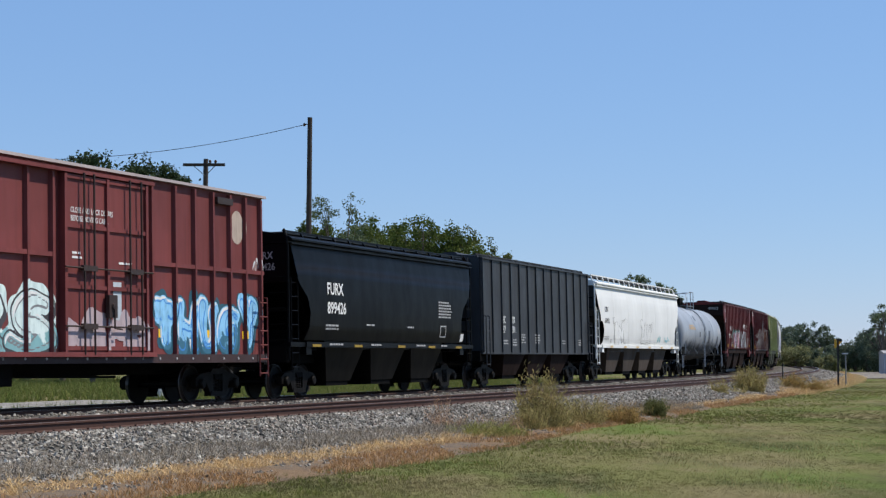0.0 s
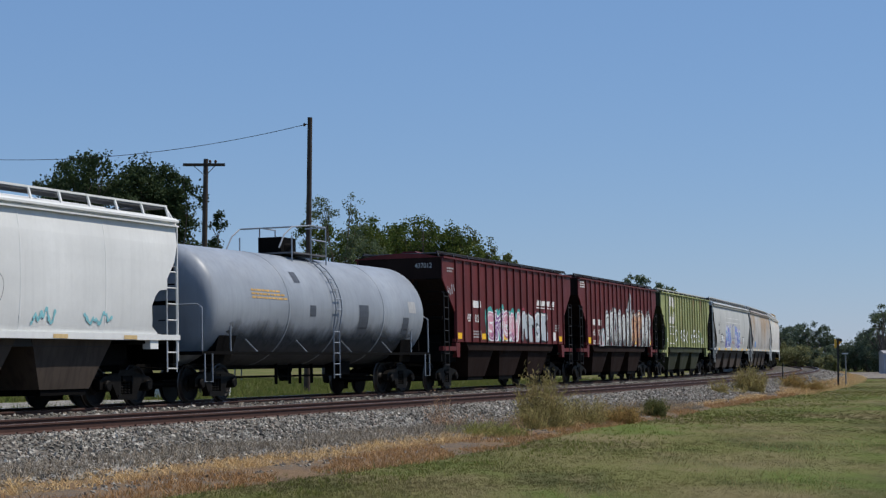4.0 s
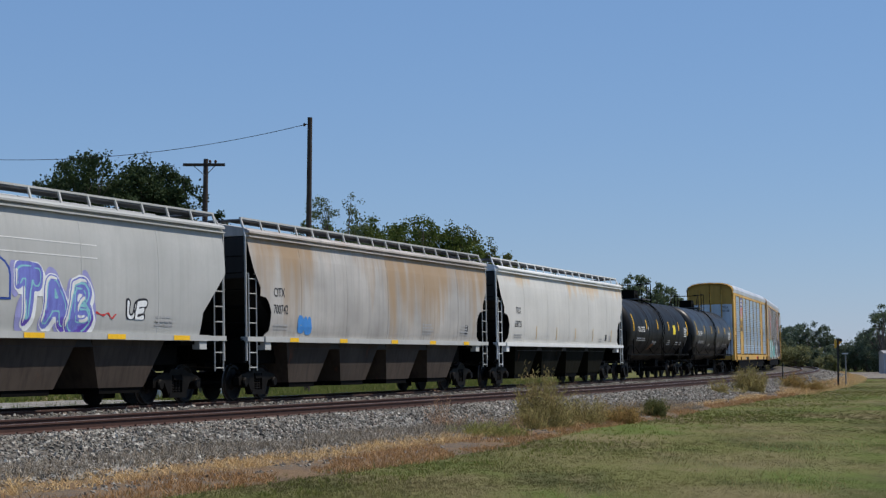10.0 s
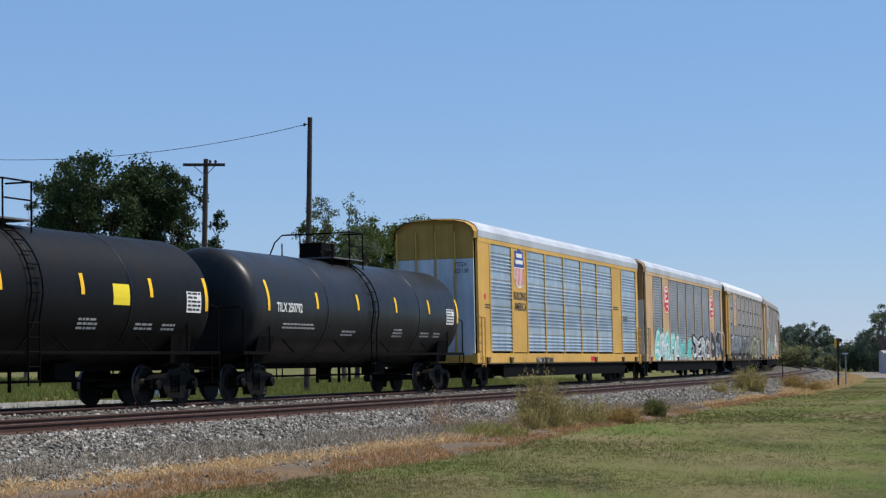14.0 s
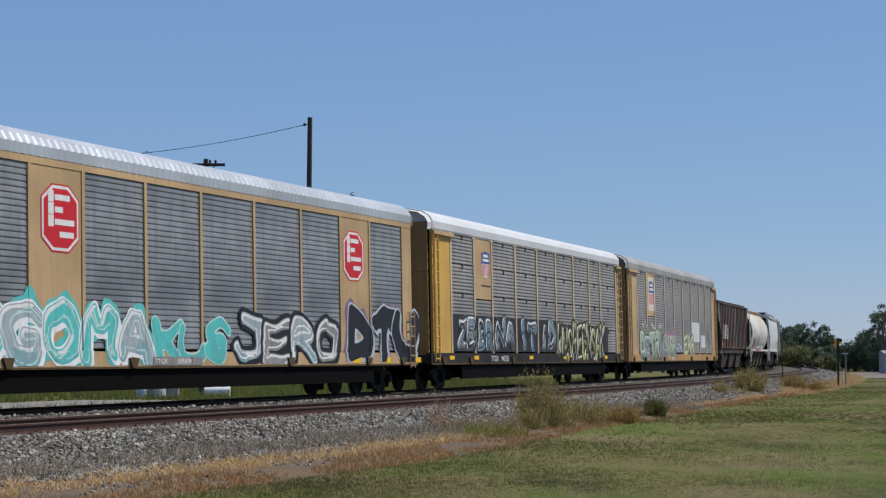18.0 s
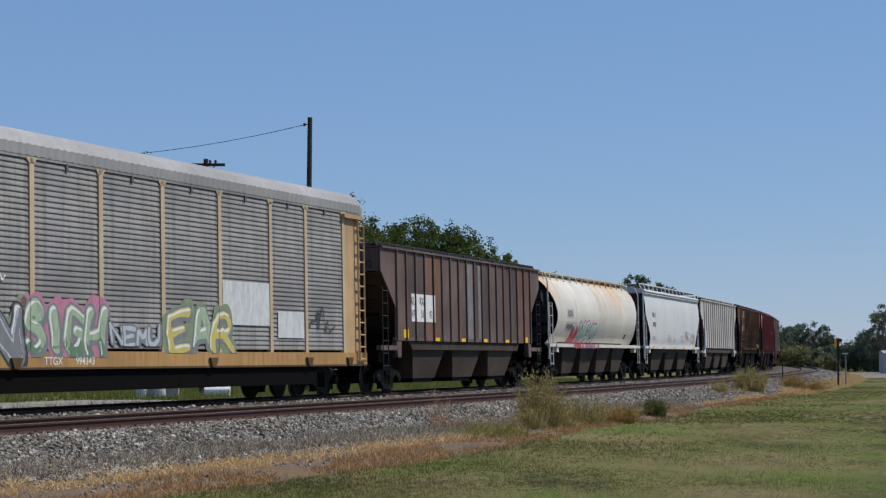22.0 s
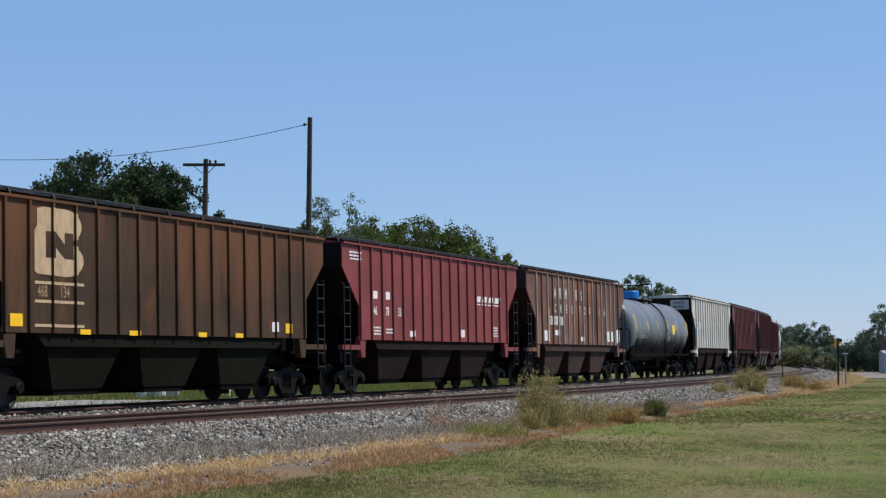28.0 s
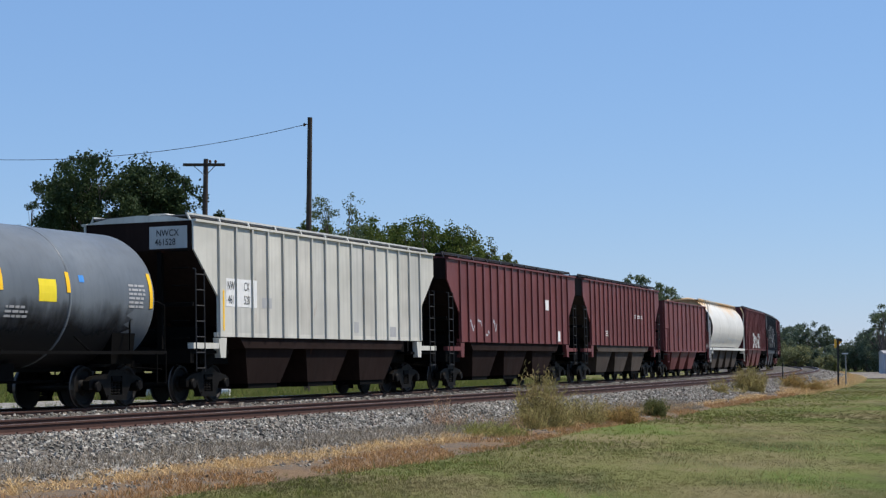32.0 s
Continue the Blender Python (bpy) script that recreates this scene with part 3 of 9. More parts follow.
def ribbed(index, name, label, mat, ribs=16, zt=4.36, zs=1.70, rib_mats=None, under=None, bays=3, square=False, rail=None, zwalk=4.58, open_top=False, roof=None, first=1.30, sheets=None):
    """Covered hopper with outside ribs. Returns the car, the side's depth, its steps and half length."""
    car, hl = make_car(index, name, label)
    under = under or mat
    hs = hl - 0.04
    zc, dx = (zt - 0.7, 1.25)
    for s in (-1, 1):
        b = bmesh.new()
        y0, y1 = sorted((s * 1.46, s * 1.50))
        if square:
            prism(b, [(-hs, zs), (hs, zs), (hs, zt), (-hs, zt)], y0, y1)
        else:
            prism(b, [(-hs, zc), (-hs + dx, zc - 1.1), (-hs + dx, zs), (hs - dx, zs), (hs - dx, zc - 1.1), (hs, zc), (hs, zt), (-hs, zt)], y0, y1)
        part("side_sheet", b, mat, car)
        b = bmesh.new()
        y0, y1 = sorted((s * 1.44, s * 1.565))
        box(b, -hs, hs, y0, y1, zt - 0.03, zt + 0.03)
        part("top_chord", b, mat, car)
        b = bmesh.new()
        y0, y1 = sorted((s * 1.40, s * 1.503))
        if square:
            box(b, -hs, hs, y0, y1, zs - 0.16, zs)
        else:
            box(b, -hs + dx - 0.05, hs - dx + 0.05, y0, y1, zs - 0.105, zs)
            y0, y1 = sorted((s * 1.36, s * 1.52))
            for q in (-1, 1):
                x0, x1 = sorted((q * (hl + 0.05), q * (hs - dx)))
                box(b, x0, x1, y0, y1, 1.30, 1.44)
                x0, x1 = sorted((q * (hs - dx - 0.42), q * (hs - dx + 0.02)))
                hexa(b, [(x0 + 0.1, y0, 1.08), (x1 - 0.06, y0, 1.08), (x1 - 0.06, y1, 1.08), (x0 + 0.1, y1, 1.08)], [(x0, y0, zs - 0.13), (x1, y0, zs - 0.13), (x1, y1, zs - 0.13), (x0, y1, zs - 0.13)])
        part("side_sill", b, mat, car)
    inner = hs - 0.08 if square else hs - first
    xs = [-inner + 2 * inner * k / (ribs - 1) for k in range(ribs)]
    b = bmesh.new()
    hexa(b, [(-RIB_W - 0.006, -1.50, zs - 0.1), (RIB_W + 0.006, -1.50, zs - 0.1), (RIB_W, -RIB_Y, zs - 0.1), (-RIB_W, -RIB_Y, zs - 0.1)],
         [(-RIB_W - 0.006, -1.50, zt - 0.03), (RIB_W + 0.006, -1.50, zt - 0.03), (RIB_W, -RIB_Y, zt - 0.03), (-RIB_W, -RIB_Y, zt - 0.03)])
    if sheets:
        for k in range(len(xs) - 1):
            pb = bmesh.new()
            box(pb, xs[k] + 0.044, xs[k + 1] - 0.044, -1.5024, -1.49, zs - 0.098, zt - 0.036)
            part("side_panel", pb, sheets[(k * 5 + k // 2) % len(sheets)], car)
    rib_mats = rib_mats or [mat]
    meshes = []
    for m in rib_mats:
        me = bpy.data.meshes.new("rib")
        bmesh.ops.recalc_face_normals(b, faces=b.faces)
        b.to_mesh(me)
        me.materials.append(m)
        meshes.append(me)
    b.free()
    for k, x in enumerate(xs):
        again("rib", meshes[(k * 7 + k // 3) % len(meshes)], car, Matrix.Translation((x, 0, 0)))
        again("rib", meshes[0], car, pose(x, 0, 0, 0, 0, 180))
    if square:
        b = bmesh.new()
        if open_top:
            for s in (-1, 1):
                box(b, s * hs - 0.04, s * hs + 0.04, -1.46, 1.46, zs, zt)
            box(b, -hs, hs, -1.4, 1.4, zs - 0.1, zt - 0.5)
        else:
            box(b, -hs, hs, -1.44, 1.44, zs - 0.1, zt)
        part("body", b, mat, car)
        for s in (-1, 1):
            for q in (-1.0, -0.35, 0.35, 1.0):
                b = bmesh.new()
                box(b, s * (hs + 0.06) - 0.05, s * (hs + 0.06) + 0.05, q - 0.05, q + 0.05, zs - 0.3, zt)
                part("end_rib", b, mat, car)
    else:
        # end slopes share the dark funnel colour, which holds their shade
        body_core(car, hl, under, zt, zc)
    if not open_top:
        b = bmesh.new()
        along(b, [(-1.5, zt), (-0.85, zt + 0.12), (0, zt + 0.17), (0.85, zt + 0.12), (1.5, zt)], -hs, hs)
        part("roof", b, roof or mat, car)
        hatches(car, hl, zt + 0.15, roof or mat)
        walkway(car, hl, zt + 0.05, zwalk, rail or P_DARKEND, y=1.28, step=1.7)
    underframe(car, hl, mat)
    if square:
        for s in (-1, 1):
            ladder(car, s * (hl - 0.02), s * (hl - 0.42), -1.66, 0.75, 2.5, 5, mat)
            ladder(car, s * (hl - 0.02), s * (hl - 0.42), 1.66, 0.75, 2.5, 5, mat)
    else:
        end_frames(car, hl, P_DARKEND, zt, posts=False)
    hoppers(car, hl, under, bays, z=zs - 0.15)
    cuts = [c for x in xs for c in (x - RIB_W, x + RIB_W)]

    def depth(x, z):
        return -RIB_Y if any(abs(x - q) < RIB_W for q in xs) else -1.503
    return car, depth, cuts, hl, xs


FLAT = ([1.55, 1.62, 1.9, 2.3, 2.8, 3.3, 3.7, 4.15], [1.50, 1.52, 1.575, 1.60, 1.61, 1.60, 1.575, 1.50])
NOTCH = [(1.55, 0.85), (1.66, 0.95), (1.78, 1.20), (2.25, 1.28), (2.50, 1.12), (2.62, 0.95), (2.66, 0.60), (2.88, 0.62), (3.30, 0.25), (3.7, 0.08), (4.15, 0.03)]
SLANT = [(1.55, 1.25), (2.12, 1.18), (2.20, 1.12), (3.05, 0.14), (3.12, 0.05), (4.15, 0.03)]
SCOOP = [(1.55, 0.95), (1.9, 1.15), (2.3, 1.2), (2.7, 1.0), (2.95, 0.62), (3.1, 0.42), (3.5, 0.25), (4.15, 0.08)]
BARREL = [(1.62, 0.60), (2.0, 0.92), (2.5, 1.08), (2.9, 1.02), (3.4, 0.72), (3.9, 0.32), (4.38, 0.05)]


def smooth_hopper(index, name, label, mat, notch=NOTCH, barrel=False, under=None, bays=4, zt=4.15, zwalk=4.66, rail=None, roof=None, zs=1.62, panels=6, sill=None, end=None):
    """Covered hopper with smooth bulged sides. Returns the car, the side's depth, its steps and half length."""
    car, hl = make_car(index, name, label)
    under, rail, roof, sill, end = under or mat, rail or mat, roof or mat, sill or mat, end or under or mat
    hs = hl - 0.02
    nz = [p[0] for p in notch]
    ne = [p[1] for p in notch]
    top = notch[-1][0]

    def side(z):
        if barrel:
            return 1.60 * math.sqrt(max(0.05, 1 - ((z - 2.85) / 1.72) ** 2)) + 0.02
        return float(np.interp(z, FLAT[0], FLAT[1]))
    rows_z = sorted(set([notch[0][0]] + nz + list(np.linspace(notch[0][0], top, 13))))
    for s in (-1, 1):
        b = bmesh.new()
        n = 14
        rows = []
        for z in rows_z:
            e = float(np.interp(z, nz, ne))
            rows.append([((-hs + e) + (2 * hs - 2 * e) * k / n, s * side(z), z) for k in range(n + 1)])
        grid(b, rows)
        sheet = part("side_sheet", b, mat, car, smooth=True)
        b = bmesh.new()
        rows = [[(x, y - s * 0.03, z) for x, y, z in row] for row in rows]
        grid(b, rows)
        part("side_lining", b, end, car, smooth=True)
        if not barrel:
            # roof edge with its drip lip
            b = bmesh.new()
            y0, y1 = sorted((s * 1.44, s * 1.60))
            box(b, -hs, hs, y0, y1, zt - 0.012, zt + 0.022)
            part("roof_edge", b, roof, car)
            # upright seams between the sheets
            for k in range(1, panels):
                x = -hs + 2 * hs * k / panels
                b = bmesh.new()
                rr = [[(x + q, s * (side(z) + (0.008 if abs(q) < 0.02 else 0.0)), z) for q in (-0.03, -0.012, 0.012, 0.03)] for z in np.linspace(notch[0][0] + 0.05, top, 9)]
                grid(b, rr)
                part("seam", b, mat, car)
        else:
            for k in (1, 2, 3):
                x = -hs + 2 * hs * k / 4
                b = bmesh.new()
                rr = [[(x + q, s * (side(z) + (0.010 if abs(q) < 0.03 else 0.0)), z) for q in (-0.05, -0.02, 0.02, 0.05)] for z in np.linspace(notch[0][0] + 0.05, top, 15)]
                grid(b, rr)
                part("seam", b, mat, car)
        b = bmesh.new()
        y0, y1 = sorted((s * 1.38, s * 1.60))
        box(b, -hs + 0.9, hs - 0.9, y0 if not barrel else min(y0, s * 1.15), y1 if not barrel else max(y1, s * 1.15), zs - 0.14, zs)
        y0, y1 = sorted((s * 1.36, s * 1.56))
        for q in (-1, 1):
            x0, x1 = sorted((q * (hl + 0.05), q * (hs - 0.9)))
            box(b, x0, x1, y0, y1, zs - 0.13, zs - 0.01)
            x0, x1 = sorted((q * (hs - 1.3), q * (hs - 0.95)))
            box(b, x0, x1, y0, y1 , zs - 0.34, zs - 0.14)
        part("side_sill", b, sill, car)
    b = bmesh.new()
    if barrel:
        pr = [(-side(z) + 0.01, z) for z in np.linspace(4.1, top, 4)]
        pr += [(-0.55, top + 0.12), (0.55, top + 0.12)] + [(-y, z) for y, z in pr[::-1]]
        along(b, pr, -hs + 0.25, hs - 0.25)
    else:
        along(b, [(-1.47, zt + 0.02), (-1.47, zt + 0.085), (-1.60, zt + 0.095), (-1.60, zt + 0.14), (-1.52, zt + 0.19), (-1.36, zt + 0.235), (-0.8, zt + 0.34), (0.8, zt + 0.34), (1.36, zt + 0.235), (1.52, zt + 0.19), (1.60, zt + 0.14), (1.60, zt + 0.095), (1.47, zt + 0.085), (1.47, zt + 0.02)], -hs + 0.01, hs - 0.01)
    part("roof", b, roof, car)
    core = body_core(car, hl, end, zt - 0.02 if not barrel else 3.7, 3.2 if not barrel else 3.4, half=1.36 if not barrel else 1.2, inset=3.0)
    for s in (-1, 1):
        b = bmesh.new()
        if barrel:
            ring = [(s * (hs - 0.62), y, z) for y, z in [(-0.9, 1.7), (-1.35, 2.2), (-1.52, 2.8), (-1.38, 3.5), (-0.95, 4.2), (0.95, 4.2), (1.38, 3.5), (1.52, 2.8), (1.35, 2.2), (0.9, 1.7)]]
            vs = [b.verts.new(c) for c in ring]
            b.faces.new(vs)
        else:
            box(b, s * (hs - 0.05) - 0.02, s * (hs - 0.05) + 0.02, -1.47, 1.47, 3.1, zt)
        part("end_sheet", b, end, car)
    hatches(car, hl, zt + 0.32 if not barrel else top + 0.1, roof, round_lids=barrel)
    walkway(car, hl, zt + 0.24 if not barrel else zt - 0.02, zwalk, rail, y=1.3 if not barrel else 0.92, deck=0.55 if not barrel else 0.35, slab=rail if barrel else M_GRATE)
    underframe(car, hl, sill, zs=zs - 0.1)
    end_frames(car, hl, rail, zt + 0.1 if not barrel else 4.12, half=1.47)
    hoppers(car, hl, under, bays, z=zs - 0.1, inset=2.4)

    def depth(x, z):
        return -side(z) if z > zs else -1.602
    return car, depth, [], hl, [round(z, 3) for z in np.linspace(1.7, top, 13)] + [zs + 0.001]


def dark_film_mat(name, c, low, high):
    """Dark film that thins out upwards in streaks."""
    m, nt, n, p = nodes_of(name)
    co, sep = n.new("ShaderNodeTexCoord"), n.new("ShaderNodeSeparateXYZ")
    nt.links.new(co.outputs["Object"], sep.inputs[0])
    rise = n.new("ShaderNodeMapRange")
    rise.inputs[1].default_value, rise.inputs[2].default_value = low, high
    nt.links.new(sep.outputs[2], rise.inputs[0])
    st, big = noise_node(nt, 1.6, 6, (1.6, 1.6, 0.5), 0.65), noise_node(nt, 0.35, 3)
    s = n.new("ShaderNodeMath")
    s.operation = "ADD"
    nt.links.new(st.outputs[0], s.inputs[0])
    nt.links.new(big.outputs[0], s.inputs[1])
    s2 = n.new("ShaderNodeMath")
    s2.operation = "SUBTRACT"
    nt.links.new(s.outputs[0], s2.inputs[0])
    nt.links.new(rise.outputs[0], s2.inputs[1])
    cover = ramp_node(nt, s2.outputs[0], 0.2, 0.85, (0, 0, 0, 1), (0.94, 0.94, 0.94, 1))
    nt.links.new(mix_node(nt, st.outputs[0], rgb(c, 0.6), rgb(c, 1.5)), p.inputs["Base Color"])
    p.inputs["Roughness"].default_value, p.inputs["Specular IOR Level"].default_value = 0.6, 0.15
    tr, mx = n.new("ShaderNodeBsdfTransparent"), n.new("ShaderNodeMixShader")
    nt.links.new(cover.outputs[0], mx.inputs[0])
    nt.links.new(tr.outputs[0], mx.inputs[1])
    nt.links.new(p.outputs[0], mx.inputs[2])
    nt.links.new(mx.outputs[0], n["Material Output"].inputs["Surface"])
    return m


def tank_car(index, name, label, mat, r=1.55, zc=2.42, dome=None, bands=None, frame=None, rail=None, stripes=((-7.1, 2.30, 3.10), (-3.95, 2.42, 2.86), (-1.0, 2.44, 2.90), (2.05, 2.44, 2.90), (4.95, 2.46, 2.90), (7.75, 2.2, 3.0)), lower_film=None, steps=0.0):
    car, hl = make_car(index, name, label, "tank car")
    frame, rail = frame or M_UNDER, rail or M_UNDER
    ht = hl - 0.22
    b = bmesh.new()
    prof = [(-ht, 0.02), (-ht + 0.012, 0.3), (-ht + 0.05, 0.65), (-ht + 0.11, 0.98), (-ht + 0.17, 1.2), (-ht + 0.235, r - 0.2), (-ht + 0.30, r - 0.11), (-ht + 0.40, r - 0.035), (-ht + 0.52, r)]
    prof += [(x, r) for x in np.linspace(-ht + 0.9, ht - 0.9, 6)] + [(-x, q) for x, q in prof[::-1]]
    spun(b, prof, 48, "x", (0, 0, zc))
    part("tank_shell", b, mat, car, smooth=True)
    for x in (-ht / 2.6, 0.35, ht / 2.0):
        b = bmesh.new()
        spun(b, [(x - 0.05, r - 0.01), (x - 0.045, r + 0.008), (x + 0.045, r + 0.008), (x + 0.05, r - 0.01)], 48, "x", (0, 0, zc))
        part("weld_band", b, mat, car, smooth=True)
    if lower_film is not None:
        # darker film over the lower half of the shell
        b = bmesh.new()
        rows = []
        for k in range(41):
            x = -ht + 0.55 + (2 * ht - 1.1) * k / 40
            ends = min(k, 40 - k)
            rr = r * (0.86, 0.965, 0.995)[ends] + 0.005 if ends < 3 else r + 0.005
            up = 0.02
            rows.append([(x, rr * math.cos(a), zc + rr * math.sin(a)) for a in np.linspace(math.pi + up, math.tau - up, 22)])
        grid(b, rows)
        part("film_coat", b, lower_film, car, smooth=True)
    # saddles and stub sills
    b = bmesh.new()
    box(b, -hl + 0.05, hl - 0.05, -0.3, 0.3, 0.80, 1.05)
    part("center_sill", b, M_UNDER, car)
    for s in (-1, 1):
        b = bmesh.new()
        hexa(b, [(s * (hl - 2.0), -1.2, 0.95), (s * (hl - 1.1), -1.2, 0.95), (s * (hl - 1.1), 1.2, 0.95), (s * (hl - 2.0), 1.2, 0.95)],
             [(s * (hl - 2.2), -1.36, 1.75), (s * (hl - 1.2), -1.36, 1.75), (s * (hl - 1.2), 1.36, 1.75), (s * (hl - 2.2), 1.36, 1.75)])
        part("saddle", b, M_UNDER, car)
        b = bmesh.new()
        x0, x1 = sorted((s * hl, s * (hl - 1.7)))
        box(b, x0, x1, -1.48, 1.48, 1.16, 1.24)
        part("end_platform", b, frame, car)
        for y in (-1.45, 1.45):
            b = bmesh.new()
            bent(b, [(s * (hl - 0.06), y, 1.2), (s * (hl - 0.06), y, 2.3), (s * (hl - 0.12), y * 0.9, 2.38), (s * (hl - 0.12), y * 0.3, 2.38)], 0.022)
            part("end_rail", b, rail, car)
            b = bmesh.new()
            rod(b, (s * (hl - 1.6), y, 1.2), (s * (hl - 1.6), y, 2.05), 0.022)
            part("stanchion", b, rail, car)
        for y in (-1.5, 1.5):
            b = bmesh.new()
            bent(b, [(s * (hl - 0.1), y, 1.18), (s * (hl - 0.1), y, 0.5), (s * (hl - 0.5), y, 0.5), (s * (hl - 0.5), y, 1.18)], 0.02)
            part("step", b, rail, car)
        add_truck(car, s * (hl - 1.55))
    add_ends(car, hl)
    for s in (-1, 1):
        b = bmesh.new()
        box(b, -hl + 0.3, hl - 0.3, s * 1.46 - 0.035, s * 1.46 + 0.035, 1.16, 1.23)
        part("side_rail", b, frame, car)
        for k in range(4):
            b = bmesh.new()
            x = -hl + 3.2 + (2 * hl - 6.4) * k / 3
            rod(b, (x, s * 1.44, 1.2), (x - 0.5, s * 1.25, 1.62), 0.02)
            part("rail_bracket", b, rail, car)
        b = bmesh.new()
        for x in (steps, steps + 0.42):
            bent(b, [(x, s * 1.54, 0.5), (x, s * 1.54, 1.9)] + [(x, s * (r + 0.08) * math.cos(a), zc + (r + 0.08) * math.sin(a)) for a in np.linspace(0.0, 1.35, 8)], 0.02, 5)
        for k in range(5):
            rod(b, (steps, s * 1.54, 0.6 + 0.3 * k), (steps + 0.42, s * 1.54, 0.6 + 0.3 * k), 0.016, 5)
        for a in np.linspace(0.0, 1.3, 8):
            c = (s * (r + 0.08) * math.cos(a), zc + (r + 0.08) * math.sin(a))
            rod(b, (steps, *c), (steps + 0.42, *c), 0.016, 5)
        part("ladder", b, rail, car)
    # top fittings
    zt = zc + r
    b = bmesh.new()
    box(b, -1.0, 1.3, -0.8, 0.8, zt + 0.02, zt + 0.06)
    part("top_platform", b, M_GRATE, car)
    b = bmesh.new()
    if dome is None:
        spun(b, [(zt - 0.1, 0.45), (zt + 0.28, 0.45), (zt + 0.34, 0.40), (zt + 0.36, 0.1)], 20, "z", (-0.35, 0, 0))
        dome = M_UNDER
    else:
        spun(b, [(zt + 0.06, 0.43), (zt + 0.44, 0.43), (zt + 0.48, 0.40), (zt + 0.49, 0.1)], 24, "z", (-0.35, 0, 0))
    part("manway", b, dome, car, smooth=False)
    for y in (-0.8, 0.8):
        for x in (-1.1, 0.2, 1.25):
            b = bmesh.new()
            rod(b, (x, y, zt - 0.22), (x, y, zt + (0.5 if x < -1 else 0.86)), 0.022, 5)
            part("rail_post", b, rail, car)
        b = bmesh.new()
        bent(b, [(-1.95, y, zt + 0.12), (-1.6, y, zt + 0.5), (-1.1, y, zt + 0.74), (0.2, y, zt + 0.86), (1.25, y, zt + 0.86)], 0.022, 5)
        part("guard_rail", b, rail, car)
        b = bmesh.new()
        rod(b, (0.2, y, zt + 0.46), (1.25, y, zt + 0.46), 0.02, 5)
        part("guard_rail", b, rail, car)
    for x in (-1.1, 1.25):
        b = bmesh.new()
        rod(b, (x, -0.8, zt + (0.74 if x < 0 else 0.86)), (x, 0.8 if x < 0 else -0.15, zt + (0.74 if x < 0 else 0.86)), 0.022, 5)
        part("end_guard_rail", b, rail, car)
    b = bmesh.new()
    box(b, -0.85, 0.15, -0.35, 0.35, zt + 0.06, zt + 0.5 if dome is M_UNDER else zt + 0.1)
    part("valve_housing", b, M_UNDER, car)
    b = bmesh.new()
    rod(b, (-ht + 2.5, -0.4, zc - r - 0.28), (ht - 2.5, -0.4, zc - r - 0.28), 0.03)
    for x in (-1.4, -0.5, 0.2, 1.0):
        rod(b, (x, -0.4, zc - r - 0.5), (x, -0.4, zc - r + 0.1), 0.045)
    spun(b, [(zc - r - 0.42, 0.14), (zc - r - 0.2, 0.2), (zc - r + 0.1, 0.3)], 14, "z", (0, 0, 0))
    box(b, 2.2, 3.0, -0.75, -0.3, 0.62, 0.98)
    part("bottom_outlet", b, M_UNDER, car)

    def depth(x, z):
        return -math.sqrt(max(0.04, r * r - (z - zc) ** 2))
    zcuts = [round(zc + r * math.sin(a), 3) for a in np.linspace(-1.2, 1.2, 25)]
    for x, z0, z1 in stripes:
        x = max(-ht + 0.6, min(ht - 0.6, x))
        lay("reflector", block(x - 0.07, x + 0.07, z0, z1), M_YELLOWP, car, depth, (), zcuts, 0.012, "yellow reflective strip")
    return car, depth, [], hl, zcuts


def ridged_panel(w, z0, z1, deep=0.035, even=0.0):
    """A galvanised side panel with ridges running along the car; its near face at y = 0."""
    b = bmesh.new()
    # sheets about a metre high: five ridges, then a plain band; ridges slope up to the light
    rows = []
    sheets = max(1, round((z1 - z0) / 0.96))
    hs = (z1 - z0) / sheets
    if even:
        n = round((z1 - z0) / even)
        hs = (z1 - z0) / n
        for k in range(n):
            for f, d in ((0.05, 0.0), (0.14, -deep), (0.34, -deep), (0.82, -0.004), (0.9, 0.0)):
                rows.append([(-w / 2, d, z0 + hs * (k + f)), (w / 2, d, z0 + hs * (k + f))])
        sheets = 0
    for q in range(sheets):
        a = z0 + hs * q
        for k in range(5):
            c = a + hs * (0.02 + 0.135 * k)
            for f, d in ((0.0, 0.0), (0.012, -deep), (0.03, -deep), (0.085, -0.004), (0.10, 0.0)):
                rows.append([(-w / 2, d, c + hs * f), (w / 2, d, c + hs * f)])
        for f, d in ((0.72, -0.012), (0.94, -0.012), (0.95, 0.0)):
            rows.append([(-w / 2, d, a + hs * f), (w / 2, d, a + hs * f)])
    rows.append([(-w / 2, 0, z1), (w / 2, 0, z1)])
    rows.append([(-w / 2, 0.06, z1), (w / 2, 0.06, z1)])
    rows.append([(-w / 2, 0.06, z0), (w / 2, 0.06, z0)])
    rows.append([(-w / 2, 0, z0), (w / 2, 0, z0)])
    grid(b, rows)
    return b


